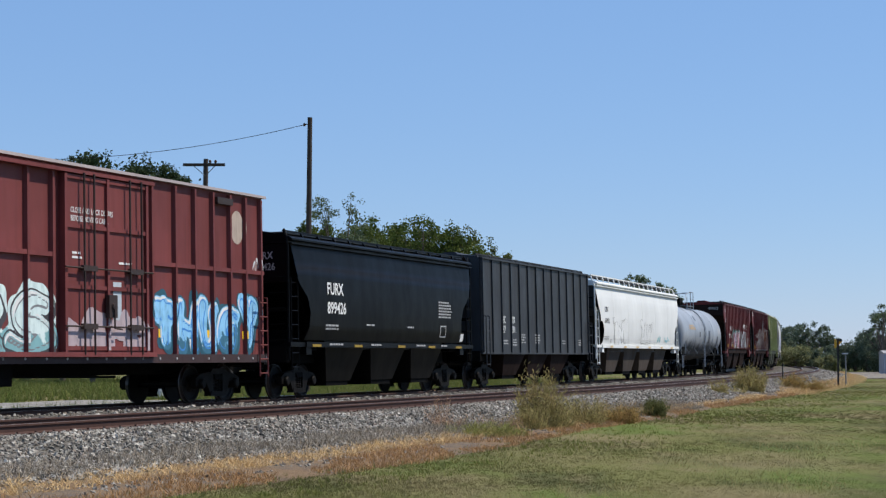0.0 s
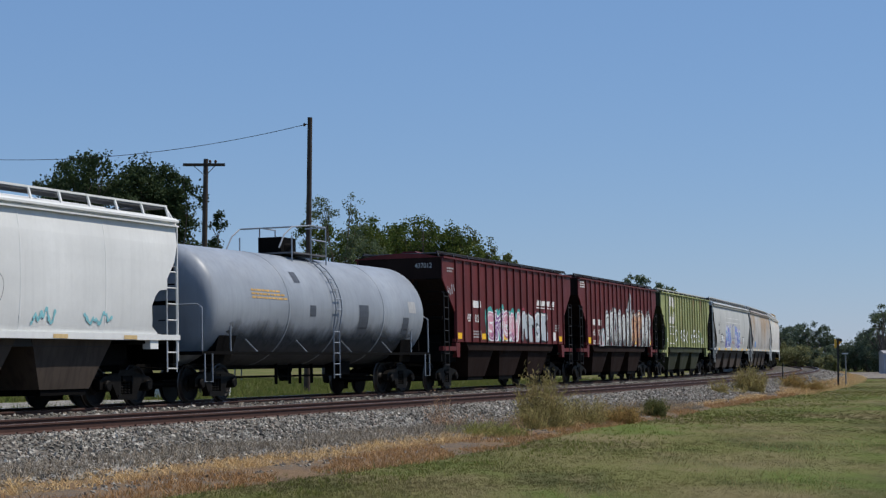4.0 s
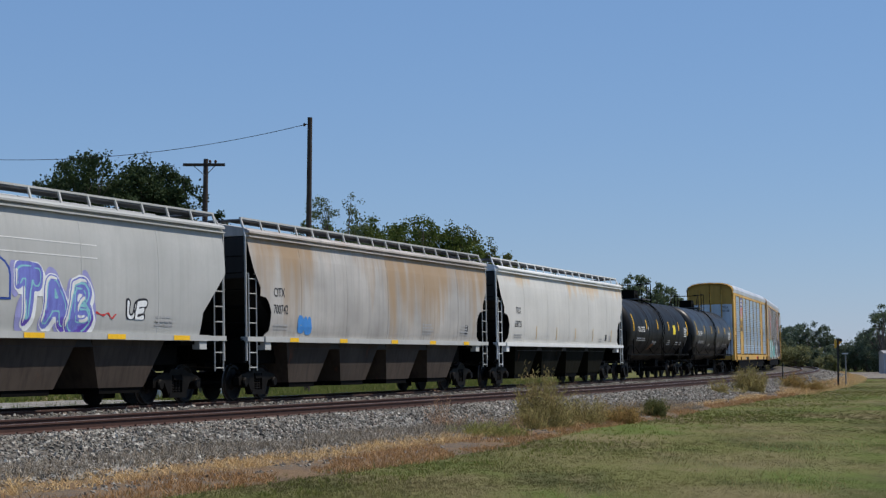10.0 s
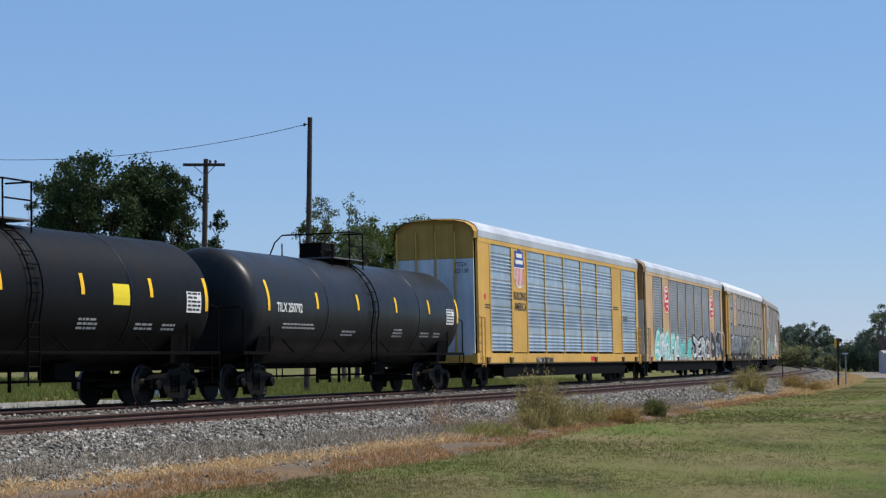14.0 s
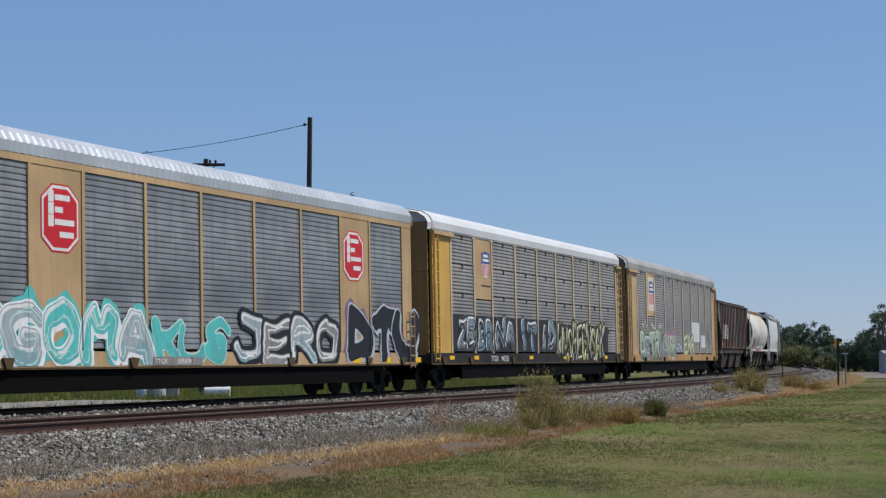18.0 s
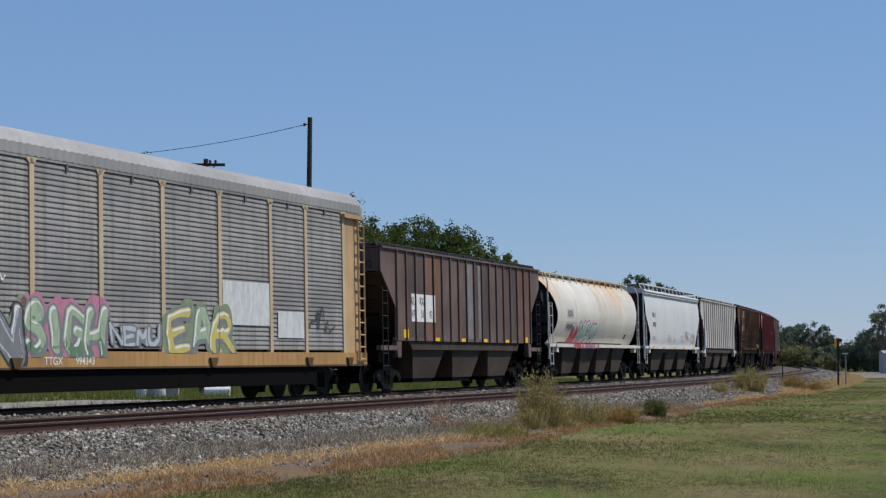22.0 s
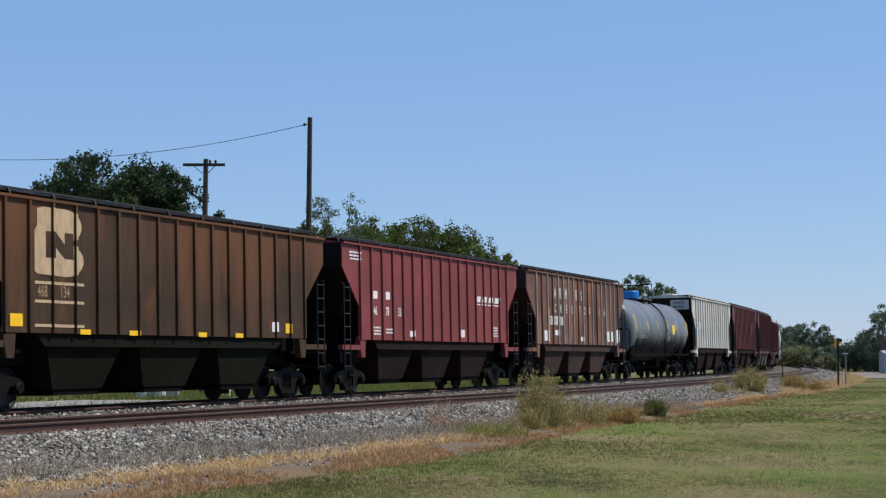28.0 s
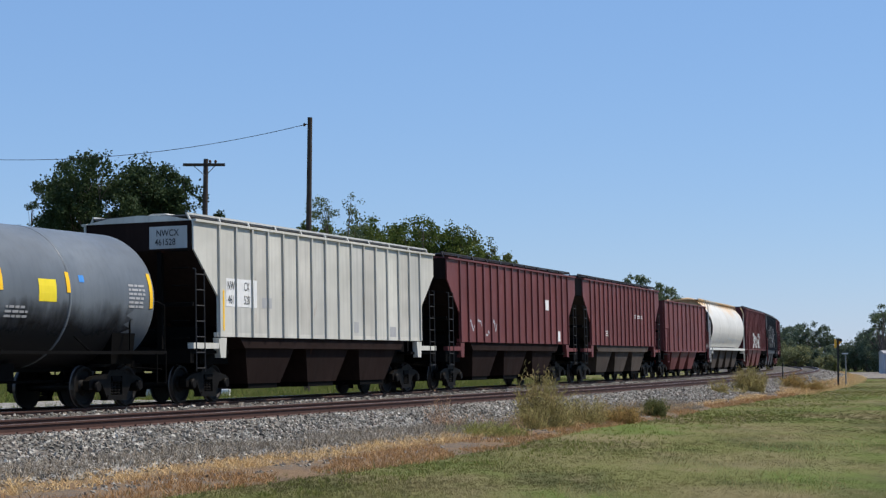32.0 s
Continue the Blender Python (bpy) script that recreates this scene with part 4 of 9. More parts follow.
def autorack(index, name, label, frame, panel, roof, spots, sill, solid=(), old=False, corner=None, even=0.15, end_low=None, end_top=None, end_split=3.85, splits=1, post=None, banded=False):
    """Car carrier. spots: the x of the panel joints; solid: panels that are plain painted sheet."""
    car, hl = make_car(index, name, label, "autorack car")
    hs = hl - 0.35
    half_post = 0.085 if old else 0.06
    z0, z1, ze = 1.26, 5.19 if old else 5.10, 5.26
    for s in (-1, 1):
        b = bmesh.new()
        y0, y1 = sorted((s * 1.36, s * 1.54))
        box(b, -hl, hl, y0, y1, 0.84, 1.22)
        part("side_sill", b, sill, car)
        b = bmesh.new()
        y0, y1 = sorted((s * 1.46, s * 1.552))
        box(b, -hl + 0.02, hl - 0.02, y0, y1, 0.838, 0.885)
        part("sill_flange", b, P_SILLDIRT, car)
        for x in (-hl + 1.2, -hl + 4.1, -hl * 0.32, hl * 0.3, hl - 4.0, hl - 1.3):
            b = bmesh.new()
            y0, y1 = sorted((s * 1.53, s * 1.60))
            hexa(b, [(x - 0.1, y0, 0.86), (x + 0.1, y0, 0.86), (x + 0.1, y1, 0.86), (x - 0.1, y1, 0.86)], [(x - 0.2, y0, 1.08), (x + 0.2, y0, 1.08), (x + 0.2, y1, 1.08), (x - 0.2, y1, 1.08)])
            part("jacking_pad", b, P_SILLDIRT, car)
        b = bmesh.new()
        y0, y1 = sorted((s * 1.36, s * 1.46))
        box(b, -hl + 3.4, hl - 3.4, y0, y1, 0.36, 0.835)
        part("truss_sill", b, M_UNDER, car)
        b = bmesh.new()
        y0, y1 = sorted((s * 1.40, s * 1.515))
        box(b, -hs, hs, y0, y1, z1, ze)
        part("top_rail", b, panel if old else frame, car)
        b = bmesh.new()
        y0, y1 = sorted((s * 1.36, s * 1.42))
        box(b, -hs, hs, y0, y1, 1.2, 5.2)
        part("inner_wall", b, M_UNDER, car)
        for x in spots:
            b = bmesh.new()
            y0, y1 = sorted((s * 1.42, s * 1.525))
            box(b, x - half_post, x + half_post, y0, y1, z0 - 0.04, z1 + 0.01)
            if old:
                hexa(b, [(x - half_post, y0, z1 - 0.1), (x + half_post, y0, z1 - 0.1), (x + half_post, y1, z1 - 0.1), (x - half_post, y1, z1 - 0.1)], [(x - 0.2, y0, z1 + 0.03), (x + 0.2, y0, z1 + 0.03), (x + 0.2, y1 - 0.003, z1 + 0.03), (x - 0.2, y1 - 0.003, z1 + 0.03)])
            part("post", b, post or frame, car)
        for k, (x0, x1) in enumerate(zip(spots, spots[1:])):
            w = x1 - x0 - 0.13
            if k in solid:
                b = bmesh.new()
                y0, y1 = sorted((s * 1.42, s * 1.50))
                low = z0 if not old else 3.1
                box(b, x0 + 0.065, x1 - 0.065, y0, y1, low, z1)
                part("sheet_panel", b, frame, car)
                if old:
                    q = part("ridged_panel", ridged_panel(w, z0, 3.06, 0.017, 0.118), panel, car)
                    q.matrix_basis = pose((x0 + x1) / 2, s * 1.48, 0, 0, 0, 0 if s < 0 else 180)
                continue
            hz = (z1 - z0) / splits
            for j in range(splits):
                q = part("ridged_panel", ridged_panel(w, z0 + hz * j + 0.015, z0 + hz * (j + 1) - 0.015, 0.02 if old else 0.042 if banded else 0.015, 0.118 if old else 0.0 if banded else even), panel, car)
                q.matrix_basis = pose((x0 + x1) / 2, s * 1.48, 0, 0, 0, 0 if s < 0 else 180)
                if old:
                    b = bmesh.new()
                    yy = s * 1.50
                    box(b, (x0 + x1) / 2 - 0.04, (x0 + x1) / 2 + 0.04, yy - 0.03, yy + 0.03, z0 + hz * (j + 1) - 0.14, z0 + hz * (j + 1) + 0.02)
                    part("clip", b, M_GRATE, car)
        for q in (-1, 1):
            edge = spots[0] if q < 0 else spots[-1]
            x0, x1 = sorted((q * hs, edge))
            b = bmesh.new()
            y0, y1 = sorted((s * 1.42, s * 1.505))
            if x1 - x0 > 0.2:
                box(b, x0, x1, y0, y1, z0 - 0.05, z1)
                part("end_panel", b, (corner if q < 0 else None) or frame, car)
            if old:
                b = bmesh.new()
                y0, y1 = sorted((s * 1.48, s * 1.62))
                x0, x1 = sorted((q * (hs + 0.1), edge - q * 0.1))
                box(b, x0, x1, y0, y1, 5.06, 5.17)
                part("top_bracket", b, frame, car)
                ladder(car, q * (hs + 0.10), q * (hs - 0.32), s * 1.60, 0.95, 5.0, 12, (corner if q < 0 else None) or frame, r=0.032)
            else:
                ladder(car, q * (hs - 0.02), q * (hs - 0.40), s * 1.60, 0.75, 2.45, 6, frame)
    # roof, ridged across
    prof = [(-1.52, 5.25), (-1.54, 5.48), (-1.43, 5.67), (-1.18, 5.82), (-0.78, 5.90), (0, 5.94), (0.78, 5.90), (1.18, 5.82), (1.43, 5.67), (1.54, 5.48), (1.52, 5.25)]
    b = bmesh.new()
    rows = []
    n = int(2 * hs / 0.07)
    for k in range(n + 1):
        x = -hs + 2 * hs * k / n
        lift = 0.014 if (k // 2) % 2 else 0.0
        rows.append([(x, y * (1 + lift * 0.3), z + lift) for y, z in prof])
    grid(b, rows)
    rows = [[(-hs, y * 0.97, z - 0.05) for y, z in prof], [(hs, y * 0.97, z - 0.05) for y, z in prof]]
    grid(b, rows)
    part("roof", b, roof, car)
    # end doors: folded leaves, and the hood above them
    for s in (-1, 1):
        for j, (y0, y1) in enumerate(((-1.40, -0.72), (-0.70, -0.02), (0.02, 0.70), (0.72, 1.40))):
            for low, high, m in ((1.15, end_split, end_low or P_ENDDIRTSHADE), (end_split + 0.01, 5.7 if abs(y0 + y1) < 1.5 else 5.46, end_top or P_ENDDIRTSHADE)):
                b = bmesh.new()
                k = 0.05 if j % 2 else 0.0
                prism(b, [(s * (hs + 0.12 + k), low), (s * (hs + 0.18 + k), low), (s * (hs + 0.18 + k), high), (s * (hs + 0.12 + k), high)], y0, y1)
                part("end_door", b, m, car)
            b = bmesh.new()
            rod(b, (s * (hs + 0.25), y1 - 0.03, 1.2), (s * (hs + 0.25), y1 - 0.03, 5.45), 0.03)
            part("door_post", b, frame, car)
        b = bmesh.new()
        a_, c_ = s * (hs - 0.02), s * (hs + 0.3)
        inner = [(y * 0.99, z - 0.02) for y, z in prof]
        rows = [[(a_, y, z) for y, z in inner], [(c_, y * 0.97, z - 0.04) for y, z in inner]]
        grid(b, rows)
        vs = [b.verts.new((s * (hs + 0.1), y * 0.97, z - 0.05)) for y, z in prof]
        b.faces.new(vs)
        part("end_hood", b, roof if old else end_top or P_ENDDIRTSHADE, car)
        b = bmesh.new()
        x0, x1 = sorted((s * (hs - 0.1), s * (hl + 0.02)))
        box(b, x0, x1, -1.45, 1.45, 0.9, 1.15)
        part("end_sill", b, sill, car)
        add_truck(car, s * (hl - 2.2))
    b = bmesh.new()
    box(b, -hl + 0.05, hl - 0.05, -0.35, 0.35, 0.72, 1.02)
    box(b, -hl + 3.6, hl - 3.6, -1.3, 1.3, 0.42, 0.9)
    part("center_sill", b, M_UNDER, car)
    add_ends(car, hl)

    def depth(x, z):
        if z < 1.235:
            return -1.54
        if any(abs(x - q) < half_post for q in spots):
            return -1.525
        if x < spots[0] or x > spots[-1]:
            return -1.506
        k = [i for i in range(len(spots) - 1) if spots[i] <= x <= spots[i + 1]][0]
        return -1.501 if k in solid and (not old or z > 3.1) else -1.517
    cuts = [c for q in spots for c in (q - half_post, q + half_post)]
    return car, depth, cuts, hl, [1.235]


def box_car(index, name, label, mat):
    car, hl = make_car(index, name, label, "box car")
    z0, zt = 1.06, 5.18
    b = bmesh.new()
    box(b, -hl + 0.25, hl - 0.25, -1.46, 1.46, z0, zt)
    part("body", b, mat, car)
    b = bmesh.new()
    along(b, [(-1.58, zt), (-1.56, zt + 0.07), (0, zt + 0.22), (1.56, zt + 0.07), (1.58, zt)], -hl + 0.2, hl - 0.2)
    part("roof", b, paint("boxcar_roof", (0.35, 0.30, 0.29), 0.5, 0.2), car)
    ribs = [-8.9, -7.9, -6.9, -5.9, -4.9, -3.9, -2.5, -1.4, -0.46, 3.65, 4.75, 5.70, 6.62, 7.52, 8.35, 9.2]
    b = bmesh.new()
    hexa(b, [(-0.07, -1.46, z0 + 0.1), (0.07, -1.46, z0 + 0.1), (0.04, -1.55, z0 + 0.1), (-0.04, -1.55, z0 + 0.1)],
         [(-0.07, -1.46, zt - 0.05), (0.07, -1.46, zt - 0.05), (0.04, -1.55, zt - 0.05), (-0.04, -1.55, zt - 0.05)])
    first = part("rib", b, mat, car)
    first.matrix_basis = Matrix.Translation((ribs[0], 0, 0))
    for x in ribs[1:]:
        again("rib", first.data, car, Matrix.Translation((x, 0, 0)))
    for x in ribs:
        again("rib", first.data, car, pose(x, 0, 0, 0, 0, 180))
    for s in (-1, 1):
        b = bmesh.new()
        y0, y1 = sorted((s * 1.44, s * 1.57))
        box(b, -hl + 0.2, hl - 0.2, y0, y1, 0.96, 1.16)
        part("side_sill", b, paint("boxcar_sill", (0.05, 0.03, 0.03), 0.6, 0.3), car)
        y0, y1 = sorted((s * 1.44, s * 1.54))
        for x0, x1 in ((-hl + 0.3, -0.5), (3.7, hl - 0.3)):
            b = bmesh.new()
            box(b, x0, x1, y0, y1, 3.20, 3.30)
            part("belt_rail", b, mat, car)
    # plug door with its frame, lock rods and track
    b = bmesh.new()
    box(b, -0.15, 3.40, -1.56, -1.46, 1.2, 5.0)
    door = part("door", b, mat, car)
    for z in (1.24, 2.55, 3.85, 4.9):
        b = bmesh.new()
        box(b, -0.12, 3.36, -1.60, -1.56, z, z + 0.09)
        part("door_rail", b, mat, door)
    for x in (-0.1, 1.6, 3.28):
        b = bmesh.new()
        box(b, x - 0.05, x + 0.05, -1.62, -1.56, 1.2, 5.0)
        part("door_stile", b, mat, door)
    dark = plain("lock_rod", (0.05, 0.035, 0.03), 0.5, 0.3)
    for x in (0.55, 0.95, 2.45, 2.95):
        b = bmesh.new()
        rod(b, (x, -1.66, 1.15), (x, -1.66, 5.05), 0.025)
        part("lock_rod", b, dark, door)
    b = bmesh.new()
    rod(b, (-0.2, -1.66, 3.0), (3.45, -1.66, 3.0), 0.02)
    rod(b, (-0.2, -1.66, 1.75), (3.45, -1.66, 1.75), 0.02)
    part("lock_bar", b, dark, door)
    b = bmesh.new()
    box(b, 1.48, 1.82, -1.70, -1.6, 1.95, 2.45)
    spun(b, [(-1.74, 0.07), (-1.68, 0.09)], 10, "y", (1.65, 0, 2.2))
    part("gear_case", b, dark, door)
    b = bmesh.new()
    rod(b, (1.65, -1.73, 2.2), (1.65, -1.73, 1.72), 0.022)
    rod(b, (1.65, -1.73, 1.72), (1.95, -1.73, 1.70), 0.018)
    part("door_lever", b, dark, door)
    for x in (0.75, 2.7):
        for z in (1.75, 3.0):
            b = bmesh.new()
            box(b, x - 0.28, x + 0.28, -1.69, -1.6, z - 0.06, z + 0.06)
            part("rod_keeper", b, dark, door)
    for k in range(24):
        b = bmesh.new()
        spun(b, [(-1.585, 0.03), (-1.565, 0.035)], 6, "y", (-8.6 + 0.78 * k, 0, 1.06))
        part("rivet", b, M_GREYP, car)
    b = bmesh.new()
    box(b, 6.7, 7.5, -1.62, -1.5, 4.86, 5.02)
    part("door_stop", b, dark, car)
    b = bmesh.new()
    box(b, -4.6, 3.6, -1.66, -1.5, 1.10, 1.2)
    part("door_track", b, mat, car)
    b = bmesh.new()
    box(b, -4.6, 3.6, -1.64, -1.5, 5.02, 5.1)
    part("door_track", b, mat, car)
    for s in (-1, 1):
        for k in range(5):
            b = bmesh.new()
            along(b, [(-1.4, 1.4 + k * 0.75), (-1.4, 1.7 + k * 0.75), (1.4, 1.7 + k * 0.75), (1.4, 1.4 + k * 0.75)], s * (hl - 0.25) - 0.05, s * (hl - 0.25) + 0.05)
            part("end_rib", b, mat, car)
        ladder(car, s * (hl - 0.3), s * (hl - 0.75), -1.62, 0.6, 2.6, 6, mat)
        b = bmesh.new()
        box(b, s * hl - 0.1, s * hl + 0.1, -1.4, 1.4, 0.9, 1.2)
        part("end_sill", b, M_UNDER, car)
        add_truck(car, s * (hl - 2.0))
    b = bmesh.new()
    box(b, -hl, hl, -0.3, 0.3, 0.7, 1.0)
    box(b, -2.5, -1.5, -1.2, -0.3, 0.5, 0.95)
    rod(b, (-4, -0.9, 0.72), (3, -0.9, 0.66), 0.03)
    part("center_sill", b, M_UNDER, car)
    add_ends(car, hl)

    def depth(x, z):
        if -0.15 < x < 3.4:
            return -1.62 if any(abs(x - q) < 0.05 for q in (-0.1, 1.6, 3.28)) else -1.56
        return -1.55 if any(abs(x - q) < 0.04 for q in ribs) else -1.46
    cuts = [c for q in ribs for c in (q - 0.04, q + 0.04)] + [-0.15, 3.4, -0.05, 1.55, 1.65, 3.23, 3.33]
    return car, depth, cuts, hl, []

# ---- the train, from the leading car back ----
# coupling planes: metres along the line at 16 s
CPL = [-214.0, -193.5, -177.3, -160.9, -140.2, -123.2, -105.6, -87.9, -70.3, -49.4, -28.9, -7.8, 10.2, 28.4, 56.05, 84.0, 112.2, 140.7,
       159.0, 177.0, 194.4, 212.2, 230.3, 248.5, 266.4, 283.8, 301.7, 319.6, 337.3, 352.4, 371.8, 390.6, 409.4, 428.0]

P_MAROON = paint("maroon_paint", (0.128, 0.021, 0.021), 0.55, 0.1, 0.5, fade=0.35)
P_OXIDE = paint("oxide_red_paint", (0.225, 0.05, 0.047), 0.55, 0.1, 0.45, fade=0.3)
P_WINE = paint("dark_wine_paint", (0.15, 0.042, 0.04), 0.5, 0.2, 0.4)
P_KLRXDARK = paint("sooty_brown", (0.11, 0.078, 0.07), 0.6, 0.2, 0.8, fade=0.45)
P_KLRXRUST = paint("dull_rust_brown", (0.21, 0.115, 0.08), 0.6, 0.4, 0.8, fade=0.45)
P_BNBROWN = paint("rusted_green_brown", (0.062, 0.034, 0.016), 0.6, 0.5, 0.7, rust_c=(0.125, 0.05, 0.02), fade=0.45, stain=(1.6, 4.4, 0.3, 0.6))
P_FARM = paint("rusted_brown", (0.165, 0.083, 0.064), 0.65, 0.75, 0.8, rust_c=(0.27, 0.115, 0.06), fade=0.5)
P_FARMDARK = paint("dark_rusted_brown", (0.105, 0.058, 0.05), 0.65, 0.7, 0.8, rust_c=(0.22, 0.092, 0.048), fade=0.5)
P_FARMRUST = paint("orange_rust", (0.26, 0.12, 0.066), 0.7, 0.8, 0.8, rust_c=(0.10, 0.052, 0.042), fade=0.5)
P_RIBPALE = paint("rib_bleached", (0.46, 0.37, 0.31), 0.6, 0.35, 0.5)
P_KLRX = paint("weathered_brown", (0.165, 0.118, 0.103), 0.6, 0.4, 0.8, rust_c=(0.15, 0.075, 0.045), fade=0.45)
P_GREEN = paint("lime_green_paint", (0.34, 0.37, 0.155), 0.6, 0.36, 0.6, rust_c=(0.20, 0.12, 0.05), fade=0.4)
P_GREENRUST = paint("rust_run_green", (0.30, 0.30, 0.125), 0.6, 0.3, 0.7, rust_c=(0.19, 0.10, 0.045), fade=0.4, stain=(3.0, 4.6, 0.0, 0.8))
P_GREENDULL = paint("dull_green_paint", (0.29, 0.31, 0.13), 0.6, 0.3, 0.6, rust_c=(0.20, 0.12, 0.05), fade=0.4)
P_WHITE = paint("white_paint", (0.74, 0.75, 0.73), 0.45, 0.0, 0.14, fade=0.12)
P_PALE = paint("pale_grey_paint", (0.47, 0.475, 0.455), 0.5, 0.03, 0.2, fade=0.14)
P_RUSTPALE = paint("rust_streaked_grey", (0.46, 0.44, 0.41), 0.5, 0.05, 0.45, rust_c=(0.33, 0.22, 0.115), fade=0.3, stain=(1.8, 4.2, 0.5, 0.55))
P_TILX = paint("off_white_paint", (0.60, 0.59, 0.55), 0.5, 0.0, 0.18, rust_c=(0.55, 0.36, 0.16), fade=0.12, stain=(2.9, 4.5, -0.6, 0.95))
P_CREAM = paint("cream_paint", (0.64, 0.61, 0.54), 0.45, 0.1, 0.2, rust_c=(0.52, 0.35, 0.17), fade=0.18, stain=(2.4, 4.6, -0.3, 0.6))
P_ASH = paint("ash_grey_paint", (0.54, 0.53, 0.48), 0.5, 0.22, 0.5, rust_c=(0.30, 0.15, 0.08), fade=0.25)
P_CHALK = paint("chalky_paint", (0.54, 0.51, 0.47), 0.55, 0.12, 0.45, rust_c=(0.34, 0.19, 0.11), fade=0.25)
P_CHALKRUST = paint("rust_run_chalk", (0.50, 0.46, 0.42), 0.55, 0.4, 0.7, rust_c=(0.36, 0.21, 0.13), fade=0.3)
P_BLACK = paint("black_paint", (0.0035, 0.0036, 0.004), 0.4, 0.0, 0.15)
P_BLACK.node_tree.nodes["Principled BSDF"].inputs["Specular IOR Level"].default_value = 0.07
P_SLATE = paint("slate_grey_paint", (0.037, 0.040, 0.045), 0.5, 0.05, 0.3)
P_ASH2 = paint("bleached_grey_paint", (0.60, 0.585, 0.52), 0.55, 0.1, 0.4, rust_c=(0.30, 0.16, 0.09), fade=0.25)
P_ASHRUST = paint("rust_spotted_grey", (0.55, 0.53, 0.47), 0.55, 0.36, 0.6, rust_c=(0.28, 0.14, 0.075), fade=0.3)
P_TANKGREY = paint("tank_grey_paint", (0.135, 0.155, 0.175), 0.42, 0.03, 0.3)
P_TANKPALE = paint("tank_pale_grey", (0.29, 0.32, 0.36), 0.42, 0.08, 0.3)
P_TANKBLACK = paint("tank_black_paint", (0.006, 0.0055, 0.0055), 0.5, 0.12, 0.4, rust_c=(0.045, 0.022, 0.018), fade=0.4)
P_TANKBLACK.node_tree.nodes["Principled BSDF"].inputs["Specular IOR Level"].default_value = 0.14
P_YELLOW = paint("yellow_paint", (0.62, 0.37, 0.085), 0.5, 0.1, 0.35, rust_c=(0.34, 0.19, 0.06), fade=0.2)
P_TAN = paint("faded_yellow_paint", (0.53, 0.36, 0.19), 0.55, 0.2, 0.4, rust_c=(0.32, 0.18, 0.08), fade=0.25)
P_GALV = paint("galvanised_panel", (0.56, 0.64, 0.69), 0.3, 0.0, 0.55, metal=0.65, fade=0.45)
P_GALVMID = paint("weathered_galvanised_panel", (0.33, 0.335, 0.33), 0.42, 0.0, 0.7, metal=0.35, fade=0.55)
P_GALVOLD = paint("dull_galvanised_panel", (0.325, 0.31, 0.29), 0.55, 0.3, 0.8, metal=0.2, rust_c=(0.17, 0.14, 0.115), fade=0.4)
P_ROOFZ = paint("zinc_roof", (0.62, 0.64, 0.66), 0.35, 0.0, 0.2, metal=0.35)
P_ROOFW = paint("white_roof", (0.66, 0.67, 0.68), 0.45, 0.0, 0.15, fade=0.1)
P_ROOFG = paint("grey_roof", (0.36, 0.355, 0.35), 0.5, 0.05, 0.25)
# funnel colours darkened to carry the shade below the bodies
P_BELLY = paint("dusty_shaded_hopper", (0.068, 0.052, 0.041), 0.8, 0.3, 0.8, fade=0.4)
P_BELLYRED = paint("shaded_red_hopper", (0.023, 0.0145, 0.0125), 0.8, 0.2, 0.6)
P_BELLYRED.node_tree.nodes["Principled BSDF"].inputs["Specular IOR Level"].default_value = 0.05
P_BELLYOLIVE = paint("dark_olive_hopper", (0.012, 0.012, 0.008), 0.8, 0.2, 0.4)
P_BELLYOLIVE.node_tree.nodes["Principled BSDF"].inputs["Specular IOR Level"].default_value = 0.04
# door yellow darkened for grime and for the shade on the ends
P_ENDDIRTSHADE = paint("grimy_shaded_door", (0.30, 0.19, 0.085), 0.65, 0.35, 0.6)
P_SILLDIRT = paint("grimy_flange", (0.10, 0.065, 0.03), 0.7, 0.3, 0.5)
P_CREAMPOST = paint("cream_post", (0.56, 0.44, 0.29), 0.55, 0.15, 0.4, rust_c=(0.34, 0.2, 0.1), fade=0.2)
P_GREYEND = paint("dull_grey_frame", (0.11, 0.105, 0.10), 0.6, 0.2, 0.4)
# soot plus the shade on car ends, both in this grey; also rails, ladders
P_DARKEND = paint("sooty_shaded_end", (0.032, 0.031, 0.031), 0.6, 0.15, 0.4)


def spray(name, c):
    return worn_print("spray_" + name, c, 0.2)


